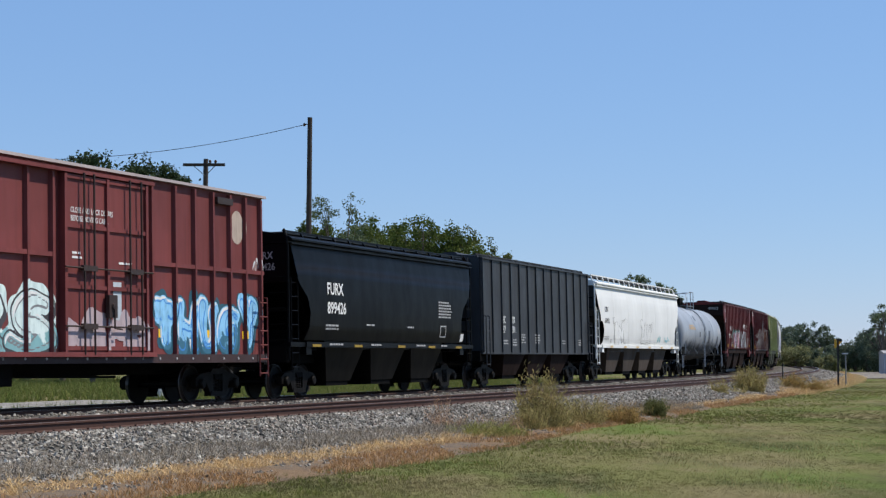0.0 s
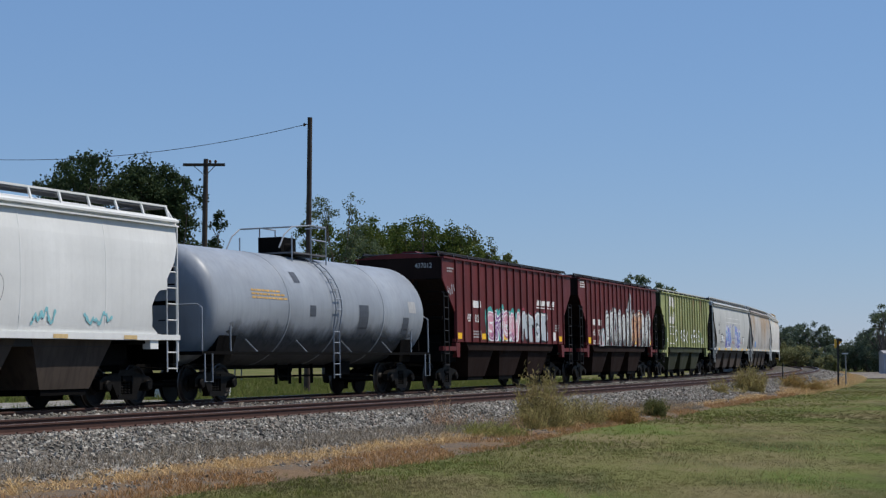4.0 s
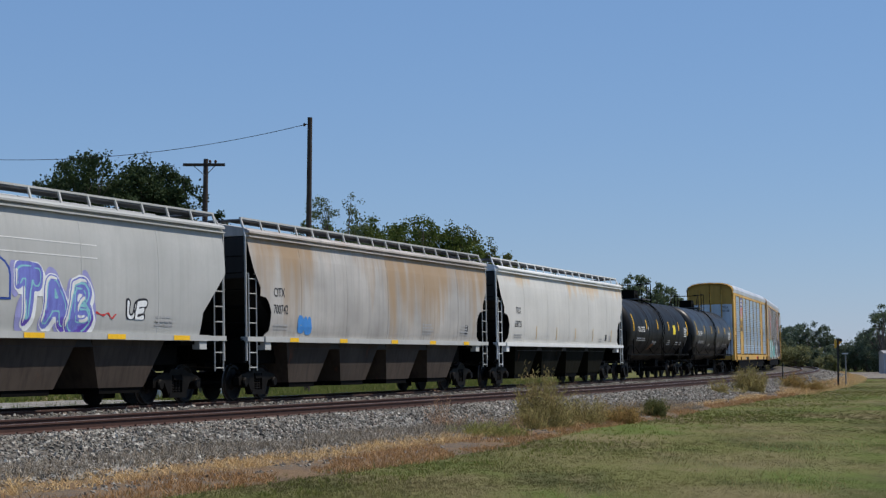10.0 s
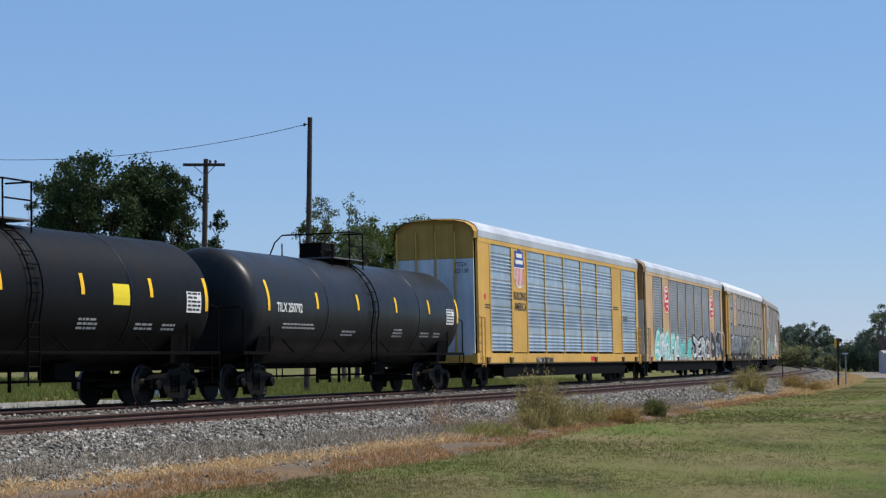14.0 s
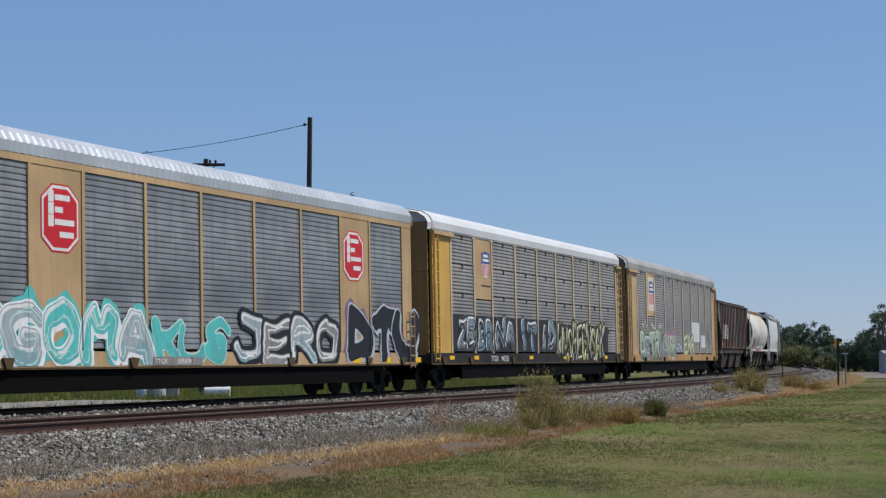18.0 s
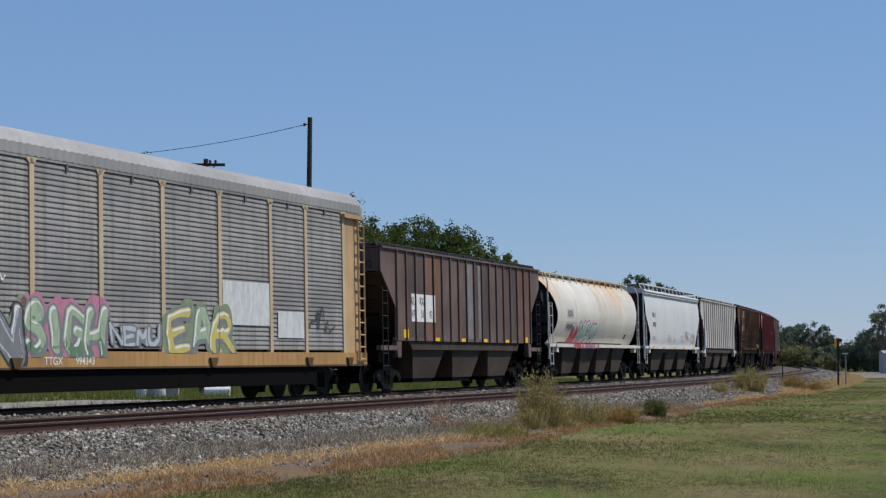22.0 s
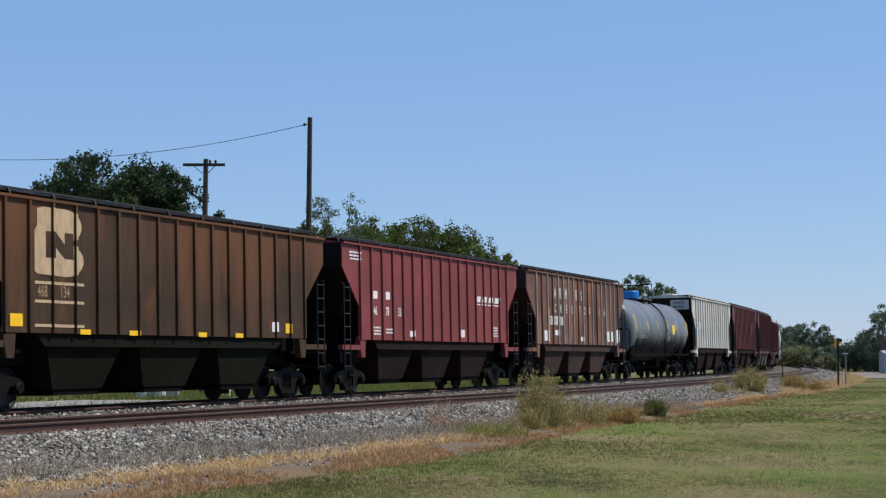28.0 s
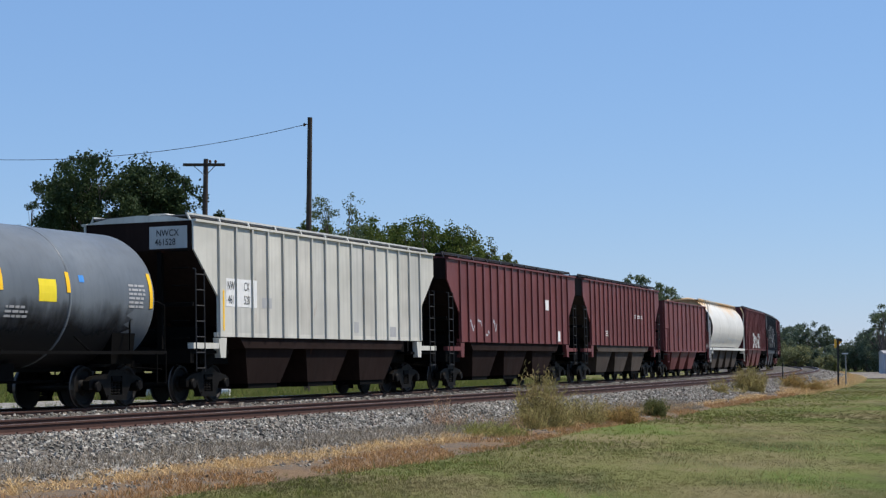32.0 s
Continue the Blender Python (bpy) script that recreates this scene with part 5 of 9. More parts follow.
def fade_spray(name, low, high, z0, z1):
    """Sprayed paint that runs from one colour below to another above."""
    m, nt, n, p = nodes_of("spray_" + name)
    co, sep = n.new("ShaderNodeTexCoord"), n.new("ShaderNodeSeparateXYZ")
    nt.links.new(co.outputs["Object"], sep.inputs[0])
    rise = n.new("ShaderNodeMapRange")
    rise.inputs[1].default_value, rise.inputs[2].default_value = z0, z1
    nt.links.new(sep.outputs[2], rise.inputs[0])
    nz, fine, st = noise_node(nt, 1.8, 4), noise_node(nt, 9.0, 5, (1, 1, 0.5)), noise_node(nt, 2.5, 4, (3, 3, 0.2))
    add = n.new("ShaderNodeMath")
    add.operation = "MULTIPLY_ADD"
    nt.links.new(nz.outputs[0], add.inputs[0])
    add.inputs[1].default_value = 1.6
    nt.links.new(rise.outputs[0], add.inputs[2])
    col = mix_node(nt, ramp_node(nt, add.outputs[0], 0.95, 1.6).outputs[0], rgb(low), rgb(high))
    col = mix_node(nt, ramp_node(nt, fine.outputs[0], 0.45, 0.75, (0, 0, 0, 1), (0.4, 0.4, 0.4, 1)).outputs[0], col, rgb(low, 0.6))
    col = mix_node(nt, ramp_node(nt, st.outputs[0], 0.5, 0.75, (0, 0, 0, 1), (0.3, 0.3, 0.3, 1)).outputs[0], col, rgb(low, 0.4))
    nt.links.new(col, p.inputs["Base Color"])
    p.inputs["Roughness"].default_value, p.inputs["Specular IOR Level"].default_value = 0.55, 0.2
    return m


F_SKY = fade_spray("sky_fade", (0.05, 0.16, 0.24), (0.26, 0.55, 0.80), 1.3, 2.6)
F_MINT = fade_spray("mint_fade", (0.20, 0.40, 0.42), (0.62, 0.74, 0.72), 1.3, 2.6)
F_CHROME = fade_spray("chrome_fade", (0.16, 0.17, 0.17), (0.62, 0.64, 0.63), 1.5, 3.1)
F_EMBER = fade_spray("ember_fade", (0.20, 0.14, 0.12), (0.60, 0.32, 0.18), 1.5, 3.1)
F_ROSE = fade_spray("rose_fade", (0.34, 0.12, 0.24), (0.62, 0.30, 0.38), 1.7, 2.9)
F_VIOLET = fade_spray("violet_fade", (0.13, 0.08, 0.42), (0.17, 0.20, 0.55), 1.6, 2.8)
F_TEAL = fade_spray("teal_fade", (0.10, 0.42, 0.40), (0.10, 0.50, 0.47), 0.9, 2.6)
F_PALE = fade_spray("pale_fade", (0.22, 0.36, 0.38), (0.36, 0.40, 0.42), 0.9, 2.4)
F_STEEL = fade_spray("steel_fade", (0.075, 0.085, 0.09), (0.22, 0.27, 0.31), 1.3, 2.5)
F_MOSS = fade_spray("moss_fade", (0.10, 0.10, 0.045), (0.34, 0.34, 0.15), 1.0, 2.5)
F_LEAF = fade_spray("leaf_fade", (0.14, 0.22, 0.14), (0.34, 0.44, 0.30), 1.0, 2.4)
F_DAWN = fade_spray("dawn_fade", (0.46, 0.16, 0.24), (0.30, 0.50, 0.42), 1.6, 2.4)

S_MOSS = spray("moss", (0.40, 0.38, 0.10))
S_SOOT, S_DUSTBLUE = spray("soot", (0.028, 0.027, 0.027)), spray("dusty_blue", (0.16, 0.23, 0.29))
S_DUSTROSE = spray("dusty_rose", (0.42, 0.34, 0.36))
S_WINERED = spray("wine_red", (0.30, 0.04, 0.07))
S_PALEPINK = spray("pale_pink", (0.60, 0.42, 0.44))
S_LILAC = spray("lilac", (0.30, 0.30, 0.56))
S_DUSKPLUM = spray("dusky_plum", (0.20, 0.13, 0.22))
S_SAGE, S_DUSKPINK, S_STRAWYEL = spray("sage", (0.22, 0.28, 0.17)), spray("dusk_pink", (0.46, 0.20, 0.28)), spray("straw_yellow", (0.55, 0.48, 0.14))
S_STEEL = spray("steel_grey", (0.20, 0.21, 0.22))
S_TEAL, S_AQUA, S_BLUE, S_NAVY = spray("teal", (0.06, 0.33, 0.31)), spray("aqua", (0.25, 0.55, 0.60)), spray("blue", (0.06, 0.25, 0.62)), spray("navy", (0.03, 0.10, 0.14))
S_PLUM, S_RED = spray("plum", (0.22, 0.07, 0.26)), spray("red", (0.55, 0.05, 0.05))
S_WHITE, S_BLACK, S_SILVER, S_MINT = spray("white", (0.78, 0.80, 0.80)), spray("black", (0.02, 0.02, 0.025)), spray("silver", (0.45, 0.50, 0.54)), spray("mint", (0.45, 0.66, 0.62))
S_CHAR = spray("charcoal", (0.06, 0.06, 0.065))


def clear_of_ribs(c, x, w=0.0):
    """Where a mark put at x starts, so that it lies on the flat sheet beyond the rib."""
    ribs = [q + RIB_W for q in c[2][::2]]
    if len(ribs) < 11 or ribs[1] - ribs[0] > 1.6:
        return x
    near = [q for q in ribs if q <= x + 0.2]
    if near:
        x = max(x, near[-1] + 0.17)
    ahead = [q for q in ribs if q > x]
    if w and ahead and x + w > ahead[0] - 0.06:
        # too wide for the rest of this sheet: back to the rib if that still shows, or on to the next sheet
        back = ahead[0] - 0.07 - w
        x = back if not near or back > near[-1] + 0.12 else ahead[0] + 0.17
    return x


def marks(c, lines, mat, wide=0.8, bold=0.02, label="stencilled reporting marks"):
    """Lettering on a car: (text, x, z, height) each."""
    car, depth, cuts, hl, zc = c
    for s, x, z, h in lines:
        shape = word_shape(s, h, wide, bold)
        x = clear_of_ribs(c, x, max(v[0] for v in shape[0]))
        lay("lettering", moved(shape, x, z), mat, car, depth, cuts, zc, 0.007, label)


def plates(c, items, mat, name="panel_mark", label="painted rectangle", lift=0.005):
    car, depth, cuts, hl, zc = c
    for x0, x1, z0, z1 in items:
        if x1 - x0 < 0.7:
            x0, x1 = clear_of_ribs(c, x0), x1 + clear_of_ribs(c, x0) - x0
        lay(name, block(x0, x1, z0, z1), mat, car, depth, cuts, zc, lift, label)


def small_print(c, items, mat):
    car, depth, cuts, hl, zc = c
    for k, (x, z, w, rows) in enumerate(items):
        w = min(w, 0.55) if clear_of_ribs(c, x) != x else w
        x = clear_of_ribs(c, x)
        lay("small_print", bars(x, z, w, rows, seed=k), mat, car, depth, cuts, zc, 0.007, "block of small stencilled print")


def reflectors(c, z, xs, w=0.45, h=0.12):
    plates(c, [(x, x + w, z, z + h) for x in xs], M_YELLOWP, "reflector", "yellow reflective square", 0.009)


def ribbed_car(*args, **kw):
    car, depth, cuts, hl, xs = ribbed(*args, **kw)
    return car, depth, cuts, hl, []


def shield(c, x, z, w, h):
    """Railway shield: blue head, white bar, red and white stripes."""
    car, depth, cuts, hl, zc = c
    out = [(0.02, 0.93), (0.25, 0.93), (0.5, 1.0), (0.75, 0.93), (0.98, 0.93), (0.92, 0.78), (1.0, 0.62), (1.0, 0.25), (0.85, 0.08), (0.5, 0.0), (0.15, 0.08), (0.0, 0.25), (0.0, 0.62), (0.08, 0.78)]
    P = lambda a: (x + a[0] * w, z + a[1] * h)
    lay("shield", ngon([P(a) for a in out]), M_WHITEP, car, depth, cuts, zc, 0.006, "painted railway shield")
    head = [(0.02, 0.93), (0.25, 0.93), (0.5, 1.0), (0.75, 0.93), (0.98, 0.93), (0.92, 0.78), (1.0, 0.62), (1.0, 0.53), (0.0, 0.53), (0.0, 0.62), (0.08, 0.78)]
    lay("shield", ngon([P(a) for a in head]), M_BLUEP, car, depth, cuts, zc, 0.010, "blue head of the shield")
    for a in (0.05, 0.2, 0.35, 0.5, 0.65, 0.8, 0.92):
        lay("shield_stripe", block(x + w * a, x + w * (a + 0.065), z + h * (0.07 + 0.22 * max(0.0, abs(a - 0.47) - 0.2)), z + h * 0.51), M_REDP, car, depth, cuts, zc, 0.010, "red stripe of the shield")
    for a, b, zz in ((0.2, 0.8, 0.77), (0.12, 0.88, 0.61)):
        lay("shield_bar", block(x + w * a, x + w * b, z + h * zz, z + h * (zz + 0.1)), M_WHITEP, car, depth, cuts, zc, 0.013, "pale bar on the shield")


def octagon(c, x, z, w, h):
    """Red eight-sided railway sign with a white rim and white bars."""
    car, depth, cuts, hl, zc = c
    def ring(k):
        o = [(0.28, 0), (0.72, 0), (1, 0.2), (1, 0.8), (0.72, 1), (0.28, 1), (0, 0.8), (0, 0.2)]
        return ngon([(x + w * (0.5 + (a - 0.5) * k), z + h * (0.5 + (b - 0.5) * k)) for a, b in o])
    lay("octagon_sign", ring(1.0), M_REDP, car, depth, cuts, zc, 0.005, "painted octagonal sign")
    lay("octagon_sign", ring(0.95), M_WHITEP, car, depth, cuts, zc, 0.008, "white rim of the sign")
    lay("octagon_sign", ring(0.86), M_REDP, car, depth, cuts, zc, 0.011, "red field of the sign")
    for k, (a, b) in enumerate(((0.18, 0.74), (0.18, 0.56), (0.18, 0.86), (0.30, 0.84))):
        zz = z + h * (0.76 - 0.18 * k)
        if k < 3:
            lay("octagon_bar", block(x + w * a, x + w * (a + 0.14), zz - h * 0.03, zz + h * 0.14), M_WHITEP, car, depth, cuts, zc, 0.014, "pale square on the sign")
        lay("octagon_bar", block(x + w * (a + 0.17), x + w * b, zz, zz + h * 0.085), M_WHITEP, car, depth, cuts, zc, 0.014, "pale bar on the sign")


def monogram(c, x, z, w, h, mat, ground):
    """Large railway monogram in plain shapes: a two-lobed block, a zigzag across it, lines below."""
    car, depth, cuts, hl, zc = c
    P = lambda a, b: (x + a * w, z + b * h)
    lobes = [P(0.16, 1.0), P(0.05, 0.98)] + [P(0.05, 0.84), P(0.0, 0.80), P(0.0, 0.46), P(0.05, 0.44)]
    lobes += [P(0.62 + 0.38 * math.cos(a), 0.57 + 0.145 * math.sin(a)) for a in np.linspace(-math.pi / 2, math.pi / 2 - 0.3, 9)]
    lobes += [P(0.62 + 0.34 * math.cos(a), 0.86 + 0.14 * math.sin(a)) for a in np.linspace(-math.pi / 2 + 0.4, math.pi / 2, 9)]
    lay("monogram", ngon(lobes), mat, car, depth, cuts, zc, 0.006, "large pale two-lobed block")
    zig = [P(0.22, 0.80), P(0.42, 0.80), P(0.60, 0.70), P(0.60, 0.80), P(0.78, 0.80), P(0.78, 0.58), P(0.60, 0.58), P(0.40, 0.68), P(0.40, 0.58), P(0.22, 0.58)]
    lay("monogram", ngon(zig), ground, car, depth, cuts, zc, 0.010, "zigzag across the block")
    for zz in (0.355, 0.20, 0.0):
        lay("monogram_line", block(x, x + w, z + h * zz, z + h * (zz + 0.025)), mat, car, depth, cuts, zc, 0.006, "thin pale line below the monogram")


def end_marks(c, lines, mat, plate=None, x=None):
    """Lettering on the leading end of a car: (text, y, z, height) each."""
    car, hl = c[0], c[3]
    xe = -hl + 0.055 if x is None else x
    if plate:
        b = bmesh.new()
        box(b, xe - 0.004, xe + 0.01, *plate[:4])
        part("number_panel", b, plate[4], car, "number panel on the end")
    for s, y, z, h in lines:
        vs, fs = word_shape(s, h, 0.85, 0.01)
        me = bpy.data.meshes.new("lettering")
        me.from_pydata([(xe - 0.012, y - u, z + v) for u, v in vs], [], fs)
        me.materials.append(mat)
        ob = new("lettering", me)
        ob.parent = car
        tagged(ob, "stencilled marks on the car's end")


def railway_name(c, x, z, w, h, mat=None):
    """The railway's name, as four slanted blocks with a line under them."""
    car, depth, cuts, hl, zc = c
    for k in range(4):
        a = x + w * k / 4
        b = a + w * 0.17
        lay("name_block", ngon([(a, z), (b, z), (b + 0.1, z + h), (a + 0.1, z + h)]), mat or M_WHITEP, car, depth, cuts, zc, 0.007, "slanted white block")
        lay("name_line", block(a - 0.06, b, z - 0.10, z - 0.06), mat or M_WHITEP, car, depth, cuts, zc, 0.007, "thin white underline")


def build_train():
    # 0 box car
    c = box_car(0, "box_car", "maroon steel box car with a plug door and graffiti", paint("faded_maroon_paint", (0.185, 0.046, 0.043), 0.55, 0.12, 0.45, fade=0.3))
    sprayed(c, "THUGY", 3.75, 9.0, 1.16, 2.5, [F_SKY], S_NAVY, 3, cloud=S_NAVY, fat=0.46, haze=0.05, drop=0.1, inner=S_BLUE)
    sprayed(c, "ATERS", -8.6, -0.5, 1.1, 2.45, [F_MINT], S_CHAR, 5, cloud=F_MINT, fat=0.42, haze=0.2, inner=S_STEEL)
    sprayed(c, "NEMO", 0.0, 3.3, 1.25, 1.95, [S_DUSTROSE], S_DUSTROSE, 8, cloud=S_DUSTROSE, fat=0.3, shine=False, haze=0.1, up=0.004)
    plates(c, [(1.5, 1.85, 1.5, 2.75)], S_SILVER, "worn_patch", "scraped pale patch on the door", 0.006)
    reflectors(c, 1.55, [4.0, 6.1, 8.2, -1.6, 1.7], 0.5, 0.2)
    marks(c, [("CLOSE AND LOCK DOORS", 0.08, 4.18, 0.12), ("BEFORE MOVING CAR", 0.16, 4.0, 0.12)], M_WHITEP, 0.85, 0.01, "white stencilled warning")
    small_print(c, [(2.1, 3.15, 0.6, 1), (0.2, 3.2, 0.4, 2)], M_WHITEP)
    lay("round_mark", ngon([(7.98 + 0.36 * math.cos(a), 4.35 + 0.42 * math.sin(a)) for a in (k * math.tau / 20 for k in range(20))]), worn_print("rubbed_tan", (0.42, 0.34, 0.28), 0.3), c[0], c[1], c[2], (), 0.007, "worn round mark")
    tag_line(c[0], 8.8, 9.3, 3.2, 3.7, S_WHITE, c[1], 4, c[2])

    # 1 black hopper
    c = smooth_hopper(1, "covered_hopper", "black smooth-sided covered hopper with white lettering", P_BLACK, SCOOP, bays=3, zt=4.12, zwalk=4.50, panels=1, zs=1.50, end=P_BLACK)
    marks(c, [("FURX", -5.12, 2.82, 0.34), ("899426", -5.12, 2.29, 0.34)], M_WHITEP, 1.0)
    end_marks(c, [("FURX", -0.45, 3.72, 0.2), ("899426", -0.4, 3.42, 0.2)], M_GREYP)
    small_print(c, [(-5.2, 1.85, 0.9, 2), (4.0, 2.35, 1.25, 6), (-2.2, 2.0, 0.7, 1), (1.2, 1.98, 0.6, 1)], M_GREYP)
    plates(c, [(4.2, 4.75, 1.72, 2.10)], M_GREYP)
    plates(c, [(4.25, 4.70, 1.76, 2.06)], P_BLACK, lift=0.009)
    plates(c, [(x, x + 0.6, 1.37, 1.44) for x in (-6.2, -3.2, 0.3, 3.0, 5.6)], worn_print("grimy_yellow", (0.30, 0.20, 0.03), 0.3), "reflector", "grimy yellow reflector", 0.009)
    small_print(c, [(-5.0, 1.42, 1.0, 1), (-1.9, 1.42, 0.8, 1), (1.9, 1.42, 0.9, 1), (4.2, 1.42, 0.7, 1)], M_GREYP)
    plates(c, [(6.25, 6.55, 1.60, 1.85)], M_WHITEP)

    # 2 slate ribbed hopper
    c = ribbed_car(2, "covered_hopper", "slate grey ribbed covered hopper with square ends", P_SLATE, under=P_BELLYRED, ribs=14, zt=4.55, zs=1.35, square=True, bays=3, zwalk=4.71)
    marks(c, [("EC", -5.15, 2.3, 0.26), ("QX", -4.05, 2.3, 0.26), ("57", -5.15, 1.95, 0.26), ("591", -4.05, 1.95, 0.26)], M_WHITEP, 0.75)
    small_print(c, [(-5.2, 1.55, 0.6, 2), (-4.0, 1.5, 0.7, 3), (-2.9, 1.6, 0.7, 4), (-0.8, 1.6, 0.7, 4), (3.2, 1.6, 0.5, 2), (5.8, 1.55, 0.4, 3)], M_GREYP)

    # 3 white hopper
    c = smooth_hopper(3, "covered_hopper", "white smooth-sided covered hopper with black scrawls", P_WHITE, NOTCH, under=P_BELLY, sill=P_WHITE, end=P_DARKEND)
    marks(c, [("CEFX", -8.28, 3.06, 0.22), ("637052", -8.28, 2.56, 0.22)], M_BLACKP, 1.0, 0.01)
    end_marks(c, [("CEFX", -0.45, 3.78, 0.18), ("637052", -0.4, 3.52, 0.18)], M_BLACKP)
    small_print(c, [(-8.4, 1.85, 1.0, 2), (-7.1, 1.72, 0.3, 2)], M_GREYP)
    plates(c, [(-6.6, -6.3, 2.55, 2.85)], M_GREYP)
    plates(c, [(-6.57, -6.33, 2.58, 2.82)], P_WHITE, lift=0.009)
    for k, (x0, x1) in enumerate(((-6.3, -3.5), (-0.4, 2.5))):
        sprayed(c, ("GNG", "ZAWW")[k], x0, x1, 1.66, 2.72, [P_WHITE], S_CHAR, 11 + k, fat=0.44, rim=0.018, drop=0, shine=False, step=0.03)
    tag_line(c[0], 3.6, 4.6, 1.75, 2.2, S_AQUA, c[1], 7, (), c[4], w=0.09)
    tag_line(c[0], 5.6, 6.8, 1.75, 2.1, S_AQUA, c[1], 9, (), c[4], w=0.09)
    plates(c, [(x, x + 0.55, 1.49, 1.58) for x in (-7.3, -4.4, -1.6, 1.3, 4.4, 7.2)], worn_print("dull_gold_reflector", (0.62, 0.45, 0.22), 0.2), "reflector", "dull gold reflector", 0.009)

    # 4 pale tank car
    c = tank_car(4, "tank_car", "pale grey tank car with worn orange lettering", P_TANKPALE, stripes=(), rail=P_TANKPALE, lower_film=dark_film_mat("grey_film", (0.06, 0.064, 0.07), 1.3, 2.2))
    small_print(c, [(-5.2, 2.6, 2.2, 3)], worn_print("worn_orange", (0.62, 0.38, 0.12), 0.4))
    plates(c, [(1.9, 2.6, 1.75, 2.6), (5.4, 5.9, 1.8, 2.3), (-1.6, -1.2, 2.2, 2.5), (-2.3, -1.9, 3.1, 3.4)], worn_print("dark_patch", (0.07, 0.08, 0.10), 0.3))
    plates(c, [(5.9, 6.5, 2.45, 2.8)], M_GREYP)

    # 5 and 6 maroon ribbed hoppers
    c = ribbed_car(5, "covered_hopper", "maroon ribbed covered hopper with pink and white graffiti", P_MAROON, ribs=17, under=P_BELLYRED)
    marks(c, [("437", -5.35, 2.28, 0.27), ("012", -4.62, 2.28, 0.27)], M_WHITEP, 0.75)
    end_marks(c, [("437012", -0.55, 4.02, 0.17)], M_GREYP)
    plates(c, [(-5.3, -4.95, 2.78, 3.02), (-4.60, -4.25, 2.78, 3.02)], M_WHITEP, "name_blocks", "white blocks of the railway's name")
    sprayed(c, "SKOW", -3.5, 0.5, 1.66, 2.7, [F_ROSE, S_PLUM, F_ROSE], S_WHITE, 21, cloud=S_TEAL, fat=0.44, haze=0.14, shine=False, inner=S_WHITE)
    sprayed(c, "MTGE", 0.7, 4.3, 1.66, 2.75, [S_SILVER], S_BLACK, 22, cloud=S_WINERED, fat=0.42, haze=0.06)
    railway_name(c, 3.0, 3.05, 2.7, 0.2)
    reflectors(c, 1.70, [-6.8, -4.0, 5.8, 1.6, -1.4], 0.45, 0.2)
    plates(c, [(5.05, 5.45, 1.72, 2.05)], M_WHITEP)
    small_print(c, [(-5.3, 1.75, 0.5, 3), (-4.6, 1.75, 0.5, 3), (5.6, 2.1, 0.6, 3), (-7.7, 3.9, 0.7, 2)], M_GREYP)
    tag_line(c[0], -7.7, -6.9, 3.0, 3.8, S_SILVER, c[1], 23, c[2])

    c = ribbed_car(6, "covered_hopper", "maroon ribbed covered hopper with white graffiti", P_MAROON, ribs=17, under=P_BELLYRED)
    marks(c, [("435", -5.72, 2.0, 0.27), ("912", -4.75, 2.0, 0.27)], M_WHITEP, 0.75)
    plates(c, [(-5.7, -5.3, 2.45, 2.7), (-4.7, -4.3, 2.45, 2.7)], M_WHITEP, "name_blocks", "white blocks of the railway's name")
    sprayed(c, "BTMINSTRS", -3.4, 6.6, 1.58, 3.1, [F_CHROME, F_CHROME, F_CHROME, F_CHROME, F_CHROME, F_EMBER, F_EMBER, F_CHROME], S_CHAR, 31, cloud=S_SILVER, fat=0.48, haze=0.08, inner=S_CHAR)
    sprayed(c, "GO", -4.5, -3.6, 1.56, 2.3, [S_PALEPINK], S_AQUA, 34, fat=0.4, drop=0)
    sprayed(c, "A", 1.5, 2.2, 3.15, 3.9, [S_SILVER], S_STEEL, 33, fat=0.3, shine=False, step=0.035)
    reflectors(c, 1.66, [-6.6, -3.6, 0.5, 2.6, 6.0], 0.45, 0.25)
    small_print(c, [(-5.7, 1.65, 0.5, 2), (-4.7, 1.65, 0.5, 2), (-7.9, 4.0, 0.8, 3)], M_WHITEP)

    # 7 green ribbed hopper
    # funnel green darkened to include the shade under the side sill
    c = ribbed_car(7, "covered_hopper", "lime green ribbed covered hopper with a white monogram", P_GREEN, ribs=17, rail=P_PALE, sheets=[P_GREEN, P_GREENDULL, P_GREEN, P_GREENRUST], under=paint("shaded_green_hopper", (0.032, 0.037, 0.017), 0.75, 0.2, 0.6))
    monogram(c, -6.05, 1.75, 2.0, 2.45, worn_print("flaking_white_print", (0.70, 0.68, 0.62), 0.3), P_GREEN)
    for ch, x in zip("DASKMEME", (-3.65, -2.75, -1.85, -0.95, 0.72, 1.6, 2.5, 3.3)):
        x = clear_of_ribs(c, x, 0.56)
        sprayed(c, ch, x, x + 0.56, 1.85, 2.52, [S_WHITE], None, 410 + int(10 * x), fat=0.17, shine=False, step=0.03)
    plates(c, [(4.35, 4.7, 2.0, 2.45)], spray("bottle_green", (0.05, 0.20, 0.10)), "graffiti", "dark green sprayed blot", 0.006)
    marks(c, [("468", -5.95, 2.34, 0.25), ("167", -5.0, 2.34, 0.25)], M_GREYP, 0.75)
    plates(c, [(4.85, 5.4, 1.80, 2.15), (-6.9, -6.6, 1.85, 2.05)], M_WHITEP)
    plates(c, [(4.95, 5.3, 1.88, 2.07)], M_BLACKP, lift=0.009)

